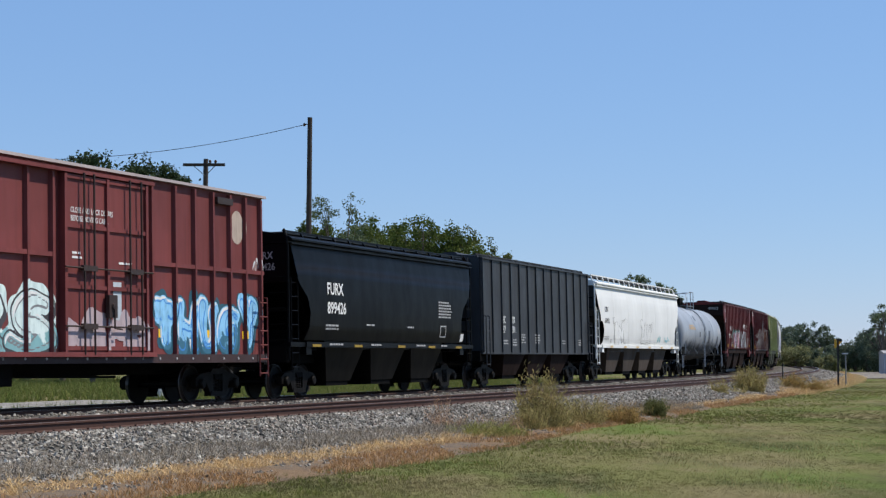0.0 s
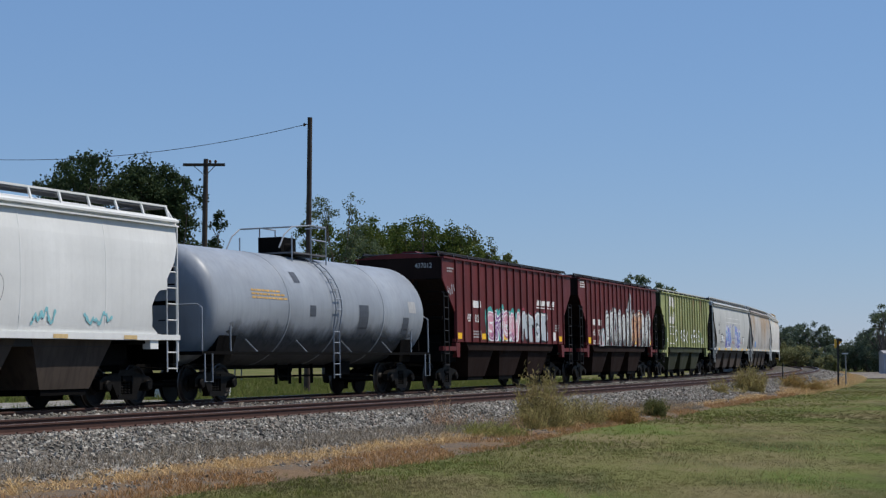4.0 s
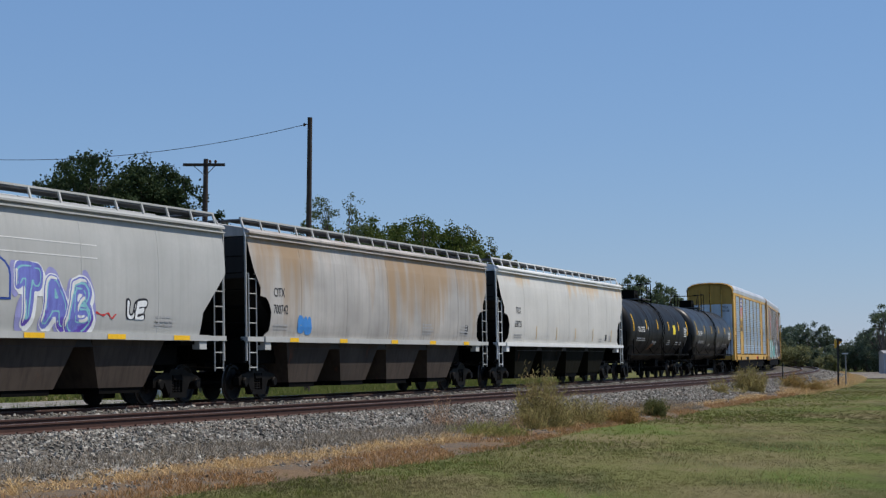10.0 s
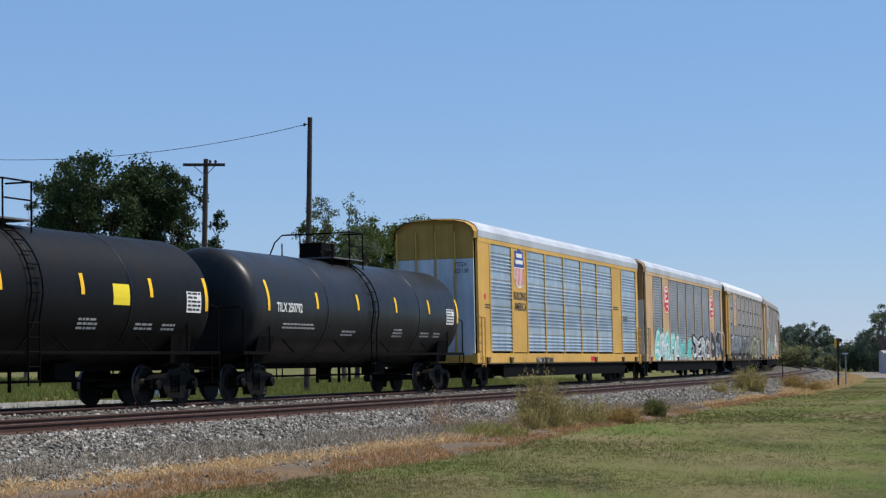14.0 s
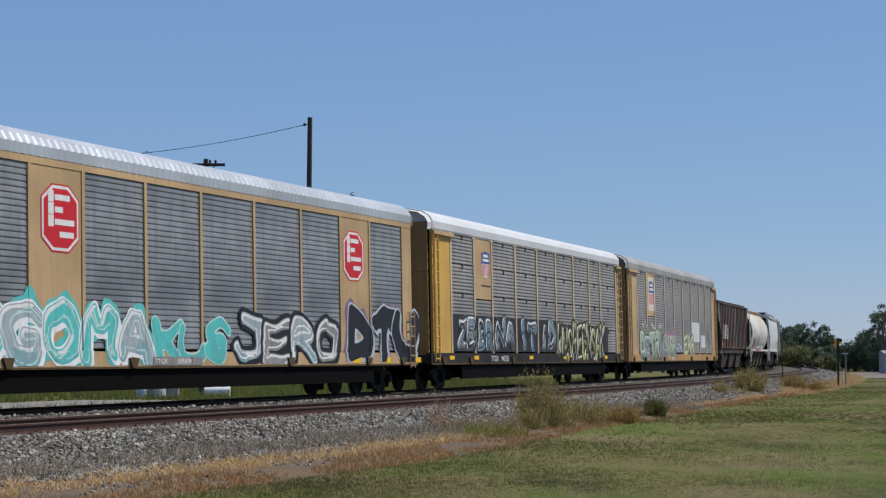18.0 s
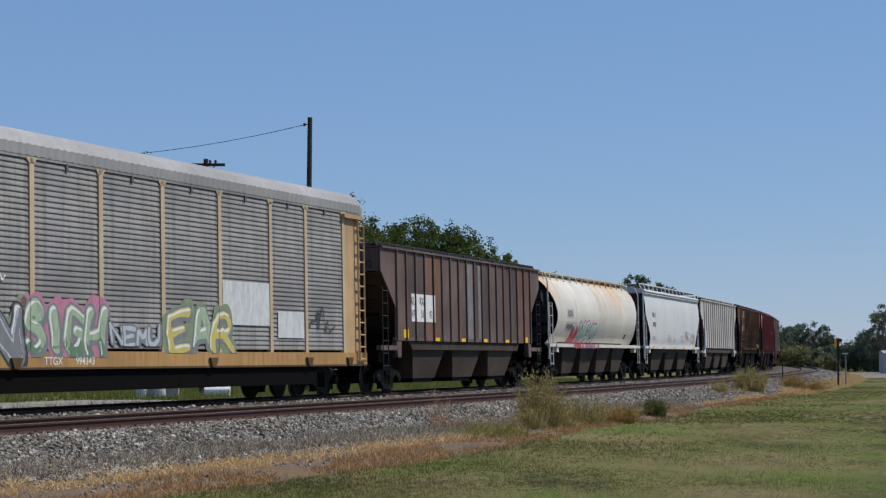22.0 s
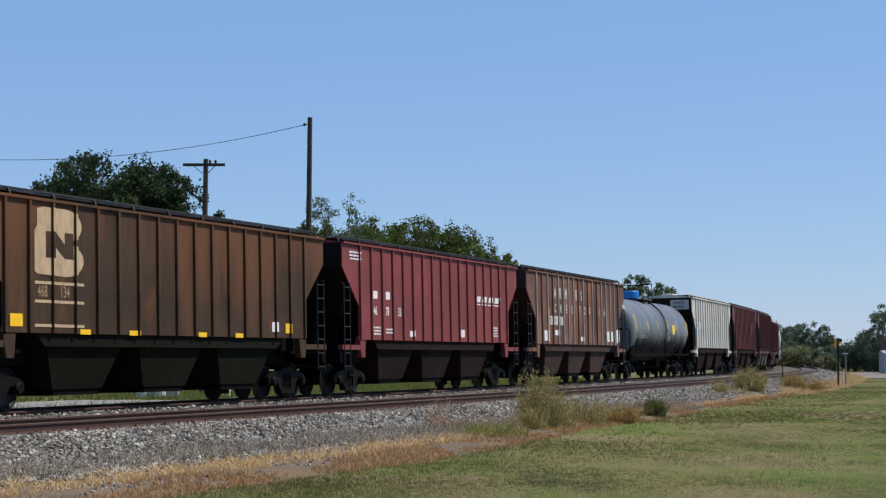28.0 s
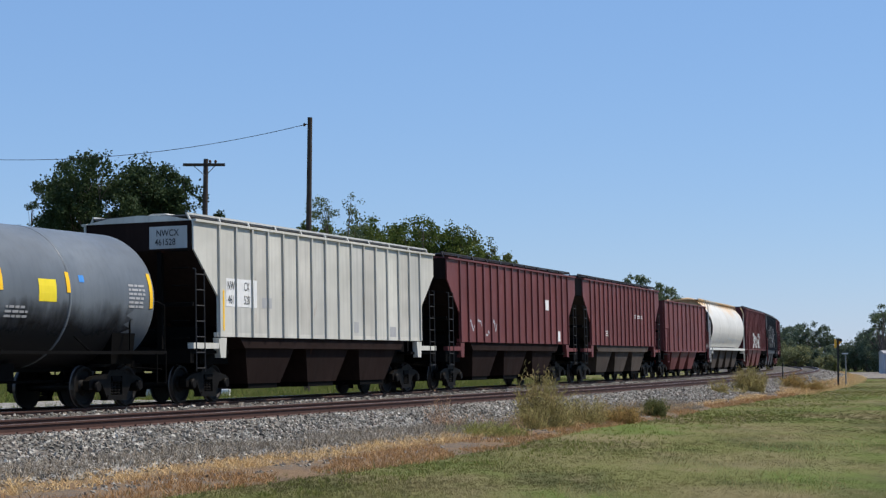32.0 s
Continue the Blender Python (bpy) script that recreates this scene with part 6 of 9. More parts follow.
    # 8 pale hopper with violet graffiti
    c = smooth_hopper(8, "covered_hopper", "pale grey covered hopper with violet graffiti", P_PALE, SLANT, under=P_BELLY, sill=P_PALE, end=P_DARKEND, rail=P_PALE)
    marks(c, [("AOKX", -7.98, 2.94, 0.22), ("115241", -7.93, 2.48, 0.22)], M_BLACKP, 0.95, 0.01)
    sprayed(c, "GRA", -4.4, -1.3, 1.64, 2.95, [F_VIOLET], S_WHITE, 51, cloud=S_LILAC, fat=0.42, rim=0.03, haze=0.07, inner=S_AQUA)
    sprayed(c, "TAB", 0.7, 3.7, 1.64, 2.85, [F_VIOLET], S_WHITE, 52, cloud=S_LILAC, fat=0.42, rim=0.03, haze=0.07, inner=S_AQUA)
    sprayed(c, "ZSUG", -6.9, -5.1, 1.95, 2.38, [S_WHITE], S_BLACK, 53, fat=0.34, rim=0.06, drop=0, shine=False, step=0.03)
    sprayed(c, "UE", 5.1, 5.9, 1.95, 2.36, [S_WHITE], S_BLACK, 54, fat=0.34, rim=0.05, drop=0, shine=False, step=0.03)
    tag_line(c[0], -0.9, 0.4, 1.8, 2.1, S_RED, c[1], 55, (), c[4], 8, 0.05)
    tag_line(c[0], -5.1, -4.4, 2.0, 2.4, S_RED, c[1], 56, (), c[4], 6, 0.05)
    tag_line(c[0], 3.8, 4.8, 1.9, 2.2, S_RED, c[1], 57, (), c[4], 6, 0.05)
    arch = [(-0.85 + 0.0, 2.25), (0.65, 2.25), (0.65, 2.75)] + [(-0.1 + 0.75 * math.cos(a), 2.75 + 0.42 * math.sin(a)) for a in np.linspace(0, math.pi, 10)] + [(-0.85, 2.75)]
    lay("arch_emblem", ngon(arch), M_BLUEP, c[0], c[1], c[2], c[4], 0.008, "arched emblem with a blue edge")
    lay("arch_emblem", ngon([(-0.1 + (x + 0.1) * 0.9, 2.7 + (z - 2.7) * 0.9) for x, z in arch]), P_PALE, c[0], c[1], c[2], c[4], 0.012, "pale field of the emblem")
    tag_line(c[0], -0.6, 0.4, 2.4, 2.85, S_BLACK, c[1], 58, (), c[4], 8, 0.04)
    plates(c, [(-4.1, 3.9, z, z + 0.025) for z in (3.22, 3.5)], M_WHITEP, "line", "thin pale line")
    reflectors(c, 1.49, [-8.1, -4.9, -1.9, 1.1, 4.3, 7.2], 0.75, 0.11)
    small_print(c, [(-8.1, 1.75, 1.0, 2), (-6.0, 1.75, 0.8, 1), (6.4, 1.8, 0.8, 3), (-8.6, 1.8, 0.3, 2)], M_GREYP)

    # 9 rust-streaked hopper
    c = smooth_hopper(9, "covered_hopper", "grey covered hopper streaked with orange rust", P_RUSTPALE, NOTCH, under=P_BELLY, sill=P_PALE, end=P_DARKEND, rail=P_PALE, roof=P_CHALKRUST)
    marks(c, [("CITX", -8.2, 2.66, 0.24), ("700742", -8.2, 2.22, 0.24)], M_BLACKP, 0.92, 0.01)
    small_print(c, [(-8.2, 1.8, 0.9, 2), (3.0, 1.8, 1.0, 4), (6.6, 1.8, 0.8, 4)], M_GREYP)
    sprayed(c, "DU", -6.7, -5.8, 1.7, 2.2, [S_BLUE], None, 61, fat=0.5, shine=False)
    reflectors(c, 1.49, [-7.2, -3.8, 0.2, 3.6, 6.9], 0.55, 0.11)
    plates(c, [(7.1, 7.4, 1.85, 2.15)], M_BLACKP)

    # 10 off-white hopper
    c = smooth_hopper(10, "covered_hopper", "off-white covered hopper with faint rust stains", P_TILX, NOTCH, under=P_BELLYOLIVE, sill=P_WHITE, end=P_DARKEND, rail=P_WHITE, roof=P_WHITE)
    marks(c, [("TILX", -7.8, 2.68, 0.24), ("638725", -7.95, 2.18, 0.24)], M_BLACKP, 0.92, 0.01)
    small_print(c, [(-8.0, 1.78, 1.0, 2), (5.2, 1.72, 0.5, 2), (7.0, 1.75, 0.5, 3)], M_GREYP)
    plates(c, [(x, x + 0.09, 1.75, 2.25) for x in (-5.0, -2.0, 1.0, 4.0, 7.4)], worn_print("dull_gold_reflector", (0.62, 0.45, 0.22), 0.2), "reflector", "dull gold reflector strip", 0.009)
    plates(c, [(6.3, 6.6, 1.78, 2.05)], M_BLACKP)

    # 11, 12 black tank cars
    for i, num in ((11, "257732"), (12, "250792")):
        c = tank_car(i, "tank_car", "black tank car with yellow reflective strips" if i == 11 else "black tank car with a bluish sheen and white lettering", P_TANKBLACK if i == 11 else paint("dusty_black_paint", (0.016, 0.017, 0.019), 0.38, 0.05, 0.4, fade=0.4))
        marks(c, [("TILX " + num, -6.04 if i == 11 else -6.6, 2.28, 0.25)], M_WHITEP, 0.92, 0.02)
        small_print(c, [(-6.1, 1.85, 2.2, 2), (-2.0, 1.7, 1.0, 2), (2.0, 1.7, 0.8, 3), (4.4, 1.72, 0.8, 2), (5.6, 1.72, 0.6, 2)], M_GREYP)
        plates(c, [(6.6, 7.3, 2.15, 2.65)], M_WHITEP)
        small_print(c, [(6.65, 2.2, 0.6, 5)], M_BLACKP)
        if i == 11:
            plates(c, [(3.3, 4.0, 2.25, 2.72)], worn_print("yellow_placard", (0.78, 0.62, 0.03), 0.1), "placard", "yellow rectangular placard")
            plates(c, [(-3.6, -3.52, 2.35, 2.55)], M_WHITEP)
            lay("rust_patch", ngon([(-2.6, 1.42), (-1.7, 1.5), (-1.5, 1.75), (-2.2, 1.72)]), worn_print("rust_patch", (0.22, 0.09, 0.03), 0.4), c[0], c[1], (), c[4], 0.01, "rusty patch")

    # 13 yellow autorack with shield
    spots = [-11.45, -8.7, -6.65, -4, -1.15, 1.73, 4.55, 7.45, 9.3, 12.4]
    c = autorack(13, "autorack_car", "yellow autorack car with bright galvanised side panels", P_YELLOW, P_GALV, P_ROOFZ, spots, P_YELLOW, solid=(1, 7), banded=True, end_low=paint("pale_blue_door", (0.56, 0.62, 0.68), 0.45, 0.05, 0.4, fade=0.3), end_split=4.5, end_top=paint("amber_door", (0.46, 0.27, 0.06), 0.55, 0.2, 0.4, fade=0.3))
    end_marks(c, [("TTGX", -0.72, 4.22, 0.15), ("821150", -0.72, 4.0, 0.15)], M_BLACKP, x=-c[3] + 0.09)
    shield(c, -8.3, 3.62, 1.3, 1.5)
    marks(c, [("BUILDING", -8.45, 3.2, 0.3), ("AMERICA", -8.4, 2.8, 0.3)], M_BLACKP, 0.95, 0.02, "black slogan lettering")
    plates(c, [(-5.65, -3.15, 0.88, 1.06)], M_BLACKP)
    marks(c, [("TTGX", -5.5, 0.905, 0.13), ("821150", -4.5, 0.905, 0.13)], M_WHITEP, 1.3, 0.01)
    small_print(c, [(-12.1, 2.8, 0.6, 2), (9.5, 2.7, 1.0, 3), (7.7, 3.2, 1.0, 2)], M_BLACKP)
    plates(c, [(3.1, 3.8, 0.92, 1.10)], M_REDP)
    plates(c, [(-12.2, -12, 3.1, 3.3)], M_REDP)

    # 14 tan autorack with octagon signs and graffiti
    spots = [-11.1, -8.38, -6.3, -3.6, -0.9, 2, 4.85, 7.5, 9.65, 12.25]
    c = autorack(14, "autorack_car", "faded yellow autorack car with red octagon signs and graffiti", P_TAN, P_GALVMID, P_ROOFZ, spots, P_TAN, solid=(1, 7), end_low=P_ASH, even=0.13)
    octagon(c, -7.95, 3.30, 1.5, 1.45)
    octagon(c, 7.72, 3.28, 1.5, 1.45)
    sprayed(c, "SGOMA", -11, -3.4, 0.92, 2.3, [F_TEAL, F_PALE, F_TEAL], S_WHITE, 71, cloud=F_TEAL, fat=0.36, haze=0.12, inner=S_MINT)
    sprayed(c, "KLS", -3.2, 0.4, 0.92, 1.95, [F_TEAL], S_MINT, 74, fat=0.36, drop=0, shine=False)
    sprayed(c, "JERO", 0.8, 7.2, 0.92, 2.15, [F_PALE, P_GALVOLD, F_PALE, P_GALVOLD], S_BLACK, 72, fat=0.32, rim=0.12, haze=0.1, drop=0.09, inner=S_WHITE)
    sprayed(c, "DTU", 7.9, 13.3, 0.95, 2.5, [S_BLACK], S_SILVER, 73, cloud=S_DUSKPLUM, fat=0.44, rim=0.07, haze=0.12, shine=False)
    reflectors(c, 0.92, [-11.4, -8.8, 8.2, 10.5, 13, 3.4], 0.6, 0.16)
    plates(c, [(-3.4, -1, 0.9, 1.10)], P_GALVOLD, lift=0.022)
    marks((c[0], lambda x, z: c[1](x, z) - 0.02, c[2], c[3], c[4]), [("TTGX", -3.3, 0.94, 0.12), ("695478", -2.2, 0.94, 0.12)], M_WHITEP, 1.3, 0.01)

    # 15, 16 older autoracks with brackets at the corners
    spots = [-11.25, -8.7, -6.6, -3.65, -0.7, 2.07, 4.85, 7.5, 9.5, 12.45]
    c = autorack(15, "autorack_car", "faded yellow autorack car with dull panels and dark graffiti", P_TAN, P_GALVOLD, P_ROOFW, spots, paint("sooty_sill", (0.026, 0.022, 0.02), 0.6, 0.2, 0.4), solid=(1,), old=True, splits=4, post=P_CREAMPOST, corner=P_YELLOW)
    shield(c, -7.8, 3.85, 0.95, 0.95)
    small_print(c, [(-7.85, 3.55, 1.1, 1)], M_BLACKP)
    plates(c, [(a + 0.07, b - 0.07, 1.28, 2.52) for a, b in zip(spots, spots[1:6])], S_SOOT, "graffiti", "dark sprayed band", 0.004)
    for k, (word, x0, x1) in enumerate((("ZE", -10.6, -8.85), ("BR", -8.45, -6.75), ("NA", -6.35, -3.95), ("IT", -3.35, -1.0), ("ID", -0.45, 1.75))):
        sprayed(c, word, x0, x1, 1.30, 2.44, [(F_STEEL, S_DUSTBLUE)[k % 2]], S_SOOT, 81 + k, cloud=S_STEEL, fat=0.44, rim=0.05, drop=0.07, haze=0.035, inner=S_SOOT)
        tag_line(c[0], x0, x1, 1.4, 2.3, S_SOOT, lambda x, z: c[1](x, z) - 0.012, 281 + k, c[2], turns=7, w=0.07)
    plates(c, [(a + 0.07, min(10.75, b - 0.07), 1.28, 2.4) for a, b in zip(spots[5:], spots[6:])], S_SOOT, "graffiti", "dark sprayed band", 0.004)
    sprayed(c, "WNSREGNSAK", 2.05, 10.0, 0.92, 2.4, [F_MOSS, F_MOSS, S_MOSS], S_SOOT, 82, cloud=F_MOSS, fat=0.27, lean=0.2, rim=0.1, drop=0.09, haze=0.1)
    for k in range(5):
        tag_line(c[0], 2.1 + 1.45 * k, 3.9 + 1.45 * k, 1.0, 2.35, S_SOOT, lambda x, z: c[1](x, z) - 0.012, 182 + k, c[2], w=0.06)
    marks(c, [("TTGX", -6.95, 0.93, 0.2), ("942355", -5.75, 0.93, 0.2)], M_WHITEP, 1.15, 0.01)
    reflectors(c, 1.0, [-11.65, -8.95, -2.05, 2.95, 9.95], 0.5, 0.13)

    spots = [-11.15, -8.7, -6.6, -3.7, -1, 1.74, 4.58, 7.42, 9.58, 12.1]
    c = autorack(16, "autorack_car", "faded yellow autorack car with dull panels and pale graffiti", P_TAN, P_GALVOLD, P_ROOFG, spots, paint("rusty_tan_sill", (0.44, 0.26, 0.10), 0.6, 0.45, 0.6, rust_c=(0.20, 0.10, 0.05)), solid=(1,), old=True, splits=1, post=P_CREAMPOST)
    marks(c, [("TTGX", -3.3, 0.93, 0.17), ("994343", -2.1, 0.93, 0.17)], M_WHITEP, 1.1, 0.01)
    plates(c, [(-8.2, -6.45, 3.35, 5.02)], worn_print("pale_card", (0.66, 0.60, 0.46), 0.1))
    shield((c[0], lambda x, z: c[1](x, z) - 0.004, c[2], c[3], c[4]), -8, 3.55, 1.25, 1.3)
    sprayed(c, "CSTRN", -10.8, -4.2, 0.92, 2.3, [F_LEAF, S_STEEL, F_LEAF], S_CHAR, 91, cloud=S_SAGE, fat=0.40, rim=0.05, haze=0.14, inner=S_SILVER)
    sprayed(c, "SIGH", -4.1, -0.9, 1.1, 2.2, [F_LEAF], S_STEEL, 92, cloud=S_DUSKPINK, fat=0.36, haze=0.16)
    sprayed(c, "NEMU", -0.7, 1.6, 1.35, 1.85, [S_SILVER], S_STEEL, 95, fat=0.24, shine=False)
    sprayed(c, "EAR", 1.9, 5.2, 1.2, 2.2, [S_STRAWYEL, F_LEAF], S_STEEL, 93, cloud=S_SAGE, fat=0.3, haze=0.14)
    for k, (a, b) in enumerate(((-10.2, -8.8), (-7.8, -6.6), (-5.8, -4.6))):
        tag_line(c[0], a, b, 2.45, 2.85, S_WHITE, c[1], 96 + k, c[2], w=0.045)
    plates(c, [(4.7, 7.3, 1.9, 3.0), (7.8, 9.4, 1.6, 2.3)], worn_print("buffed_white", (0.60, 0.62, 0.62), 0.3), "graffiti", "buffed pale patch", 0.003)
    tag_line(c[0], 9.7, 11.6, 1.6, 2.6, S_CHAR, c[1], 94, c[2], w=0.07)

    # 17 brown ribbed hopper with number panel
    ribs17 = [P_KLRX, P_KLRXDARK, P_KLRX, P_KLRXRUST]
    c = ribbed_car(17, "covered_hopper", "weathered brown ribbed covered hopper with a white number panel", P_KLRX, ribs=18, zt=4.40, rib_mats=ribs17, under=P_BELLY, sheets=[P_KLRX, P_KLRXDARK, P_KLRX, P_KLRX, P_KLRXRUST, P_KLRXDARK])
    plates(c, [(-5.86, -3.72, 2.20, 3.07)], M_WHITEP, "number_panel", "white number panel")
    cc = (c[0], lambda x, z: c[1](x, z) - 0.004, c[2], c[3], c[4])
    marks(cc, [("KL", -5.80, 2.72, 0.25), ("RX", -4.98, 2.72, 0.25), ("47", -5.80, 2.32, 0.25), ("51", -4.98, 2.32, 0.25), ("92", -4.20, 2.32, 0.25)], M_BLACKP, 0.8, 0.0)
    end_marks(c, [("475192", -0.45, 3.78, 0.22)], M_BLACKP, (-1.44, -0.2, 3.68, 4.36, P_GREYEND))
    reflectors(c, 1.68, [-6.6], 0.42, 0.26)
    reflectors(c, 1.60, [-3.9, -1.0, 1.2, 4.0], 0.42, 0.11)
    reflectors(c, 1.62, [6.5], 0.3, 0.2)
    plates(c, [(-0.25, 0.3, 1.7, 4.25), (0.9, 1.25, 1.7, 4.25)], worn_print("pale_stain", (0.22, 0.21, 0.21), 0.45), "stain", "pale streak of spilled powder", 0.003)

    # 18 cream barrel hopper
    c = smooth_hopper(18, "covered_hopper", "cream barrel-sided covered hopper with rust and graffiti", P_CREAM, BARREL, barrel=True, under=P_BELLY, sill=P_CREAM, end=P_DARKEND, rail=P_CREAM, zt=4.30, zwalk=4.52)
    plates(c, [(-5.75, -4.7, 2.68, 3.02), (-5.8, -4.0, 2.12, 2.52)], P_PALE, "number_panel", "pale number panel")
    cc = (c[0], lambda x, z: c[1](x, z) - 0.004, c[2], c[3], c[4])
    marks(cc, [("KLRX", -5.63, 2.73, 0.23), ("475080", -5.72, 2.18, 0.25)], M_BLACKP, 0.9, 0.0)
    sprayed(c, "IA", -4.9, -3.6, 1.45, 2.2, [S_RED], S_DUSKPLUM, 101, cloud=S_DUSKPINK, fat=0.4, haze=0.12, shine=False)
    sprayed(c, "NOM", -3.6, -0.4, 1.45, 2.6, [F_DAWN], S_DUSKPLUM, 102, cloud=S_PALEPINK, fat=0.42, haze=0.1)
    sprayed(c, "M", 0.1, 1.3, 1.75, 2.75, [P_CREAM], S_SILVER, 103, fat=0.3, rim=0.04, drop=0.05, shine=False)
    plates(c, [(5.4, 5.75, 1.9, 2.1)], M_BLACKP)

    # 19 pale slanted hopper
    c = smooth_hopper(19, "covered_hopper", "clean pale grey covered hopper with black lettering", paint("clean_pale_grey", (0.62, 0.63, 0.62), 0.4, 0.0, 0.08, fade=0.08), SLANT, under=P_BELLY, bays=3, end=P_DARKEND)
    marks(c, [("MULX", -6.22, 3.04, 0.22), ("200183", -6.22, 2.57, 0.22)], M_BLACKP, 0.98, 0.01)
    small_print(c, [(-6.3, 1.95, 0.9, 2), (-2.0, 1.85, 0.9, 4), (1.8, 1.85, 0.8, 4), (-0.2, 1.85, 0.5, 2), (5.6, 1.8, 0.5, 3)], M_GREYP)
    sprayed(c, "ARK ROOM", 3.2, 6.3, 1.85, 2.38, [worn_print("faded_crimson", (0.50, 0.33, 0.32), 0.3)], None, 111, fat=0.13, shine=False, step=0.03)
    reflectors(c, 1.50, [-6.5, -3.5, -0.5, 2.4, 5.6], 0.6, 0.1)

    # 20 ash ribbed hopper
    c = ribbed_car(20, "covered_hopper", "chalky pale ribbed covered hopper with rust-streaked sides", P_CHALK, ribs=16, under=P_BELLY, rail=P_ASH, sheets=[P_CHALK, P_CHALKRUST, P_CHALK])
    plates(c, [(4.3, 5.0, 1.7, 2.2), (-6.3, -5.9, 1.7, 2.6)], M_WHITEP)
    small_print(c, [(-6.4, 2.6, 0.7, 2), (-5.4, 2.6, 0.7, 2), (5.2, 1.75, 0.5, 4)], M_GREYP)

    # 21 rusty brown hopper with monogram
    c = ribbed_car(21, "covered_hopper", "rusty brown ribbed covered hopper with a faded monogram", P_BNBROWN, ribs=17, under=P_BELLYOLIVE)
    monogram(c, -6.0, 1.72, 1.9, 2.5, worn_print("faded_cream_print", (0.50, 0.36, 0.22), 0.35), P_BNBROWN)
    marks(c, [("468", -5.9, 2.34, 0.25), ("134", -5.0, 2.34, 0.25)], worn_print("faded_brown_print", (0.30, 0.20, 0.11), 0.35), 0.75)
    reflectors(c, 1.72, [-6.9], 0.45, 0.26)
    reflectors(c, 1.58, [-4.6, -2.2, 0.9, 3.0], 0.42, 0.11)
    reflectors(c, 1.72, [5.9], 0.3, 0.26)
    plates(c, [(5.1, 5.5, 1.75, 2.0)], M_WHITEP)

    # 22 oxide hopper
    c = ribbed_car(22, "covered_hopper", "oxide red ribbed covered hopper with white markings", P_OXIDE, ribs=17, under=P_BELLYRED)
    plates(c, [(-6.1, -5.75, 2.82, 3.05), (-5.05, -4.7, 2.82, 3.05)], M_WHITEP, "name_blocks", "white blocks of the railway's name")
    small_print(c, [(-6.2, 1.75, 0.6, 3), (-5.1, 1.8, 0.6, 2), (5.4, 1.8, 0.5, 4), (-7.9, 3.9, 0.8, 3)], M_WHITEP)
    marks(c, [("46", -6.12, 2.33, 0.27), ("78", -5.07, 2.33, 0.27), ("33", -4.02, 2.33, 0.27)], M_WHITEP, 0.8)
    railway_name(c, 3.6, 2.98, 2.8, 0.2)
    plates(c, [(1.6, 2.0, 1.75, 2.0), (-3.0, -2.6, 1.72, 1.9)], M_WHITEP)

    # 23 rusted hopper with a town's name
    c = ribbed_car(23, "covered_hopper", "rusted brown ribbed covered hopper with faded white letters", P_FARM, ribs=18, rib_mats=[P_RIBPALE, P_FARMRUST, P_RIBPALE], under=paint("rusty_hopper", (0.05, 0.026, 0.02), 0.75, 0.3, 0.6, fade=0.4), sheets=[P_FARM, P_FARMDARK, P_FARM, P_FARMRUST, P_FARMDARK, P_FARM, P_FARMRUST])
    xs = [-4.30, -3.42, -2.55, -1.65, -0.80, 0.0]
    marks(c, [(ch, x, 3.42, 0.42) for ch, x in zip("ARM", xs)] + [("R", -0.80, 3.42, 0.42), ("S", 0.05, 3.42, 0.42)], worn_print("chalky_white", (0.62, 0.60, 0.55), 0.4), 0.85, 0.02, "faded white letters")
    marks(c, [(ch, -4.25 + 0.92 * k, 2.85, 0.34) for k, ch in enumerate("CRESTON")] + [("I", 3.4, 2.85, 0.34), ("A", 4.2, 2.85, 0.34)], worn_print("chalky_white", (0.62, 0.60, 0.55), 0.4), 0.8, 0.02, "faded white letters")
    plates(c, [(-5.85, -5.25, 1.72, 2.12), (-4.2, -3.6, 1.95, 2.15), (0.0, 0.5, 1.75, 1.92), (4.8, 5.2, 1.75, 2.2), (5.5, 5.9, 1.75, 2.2), (6.6, 7.0, 1.7, 2.3)], M_WHITEP)
    plates(c, [(x, x + 0.5, 2.36, 2.70) for x in (-4.98, -4.23, -3.43)], worn_print("chalky_white", (0.62, 0.60, 0.55), 0.4), "number_panel", "chalky number patch", 0.004)
    marks(c, [("82", -4.95, 2.42, 0.22), ("42", -4.2, 2.42, 0.22), ("05", -3.4, 2.42, 0.22)], M_BLACKP, 0.8, 0.0)
    lay("stain", block(-5.2, -5.02, 1.7, 3.0), worn_print("yellow_smear", (0.50, 0.30, 0.08), 0.3), c[0], c[1], c[2], (), 0.004, "yellow smear")

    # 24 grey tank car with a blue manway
    c = tank_car(24, "tank_car", "slate grey tank car with a bright blue manway cover", P_TANKGREY, stripes=((-6.9, 2.30, 3.10), (-3.95, 2.42, 2.86), (-1.35, 2.44, 2.90), (1.4, 2.44, 2.90), (3.85, 2.46, 2.90), (7.5, 2.2, 3.0)), steps=0.4, lower_film=dark_film_mat("black_film", (0.012, 0.012, 0.013), 1.4, 2.45), dome=paint("bright_blue_cover", (0.02, 0.22, 0.62), 0.4, 0.0, 0.1))
    small_print(c, [(-6.0, 2.0, 2.0, 2), (1.6, 1.9, 0.8, 3), (6.3, 2.2, 0.7, 6)], M_GREYP)
    marks(c, [("2655", -4.95, 2.42, 0.25), ("TX", -5.95, 2.42, 0.25)], worn_print("rubbed_grey_print", (0.32, 0.34, 0.36), 0.3), 0.72, 0.0)
    plates(c, [(2.75, 3.4, 2.25, 2.72)], worn_print("yellow_placard", (0.78, 0.62, 0.03), 0.1), "placard", "yellow rectangular placard")
    plates(c, [(4.3, 4.5, 2.7, 2.85)], S_BLUE)

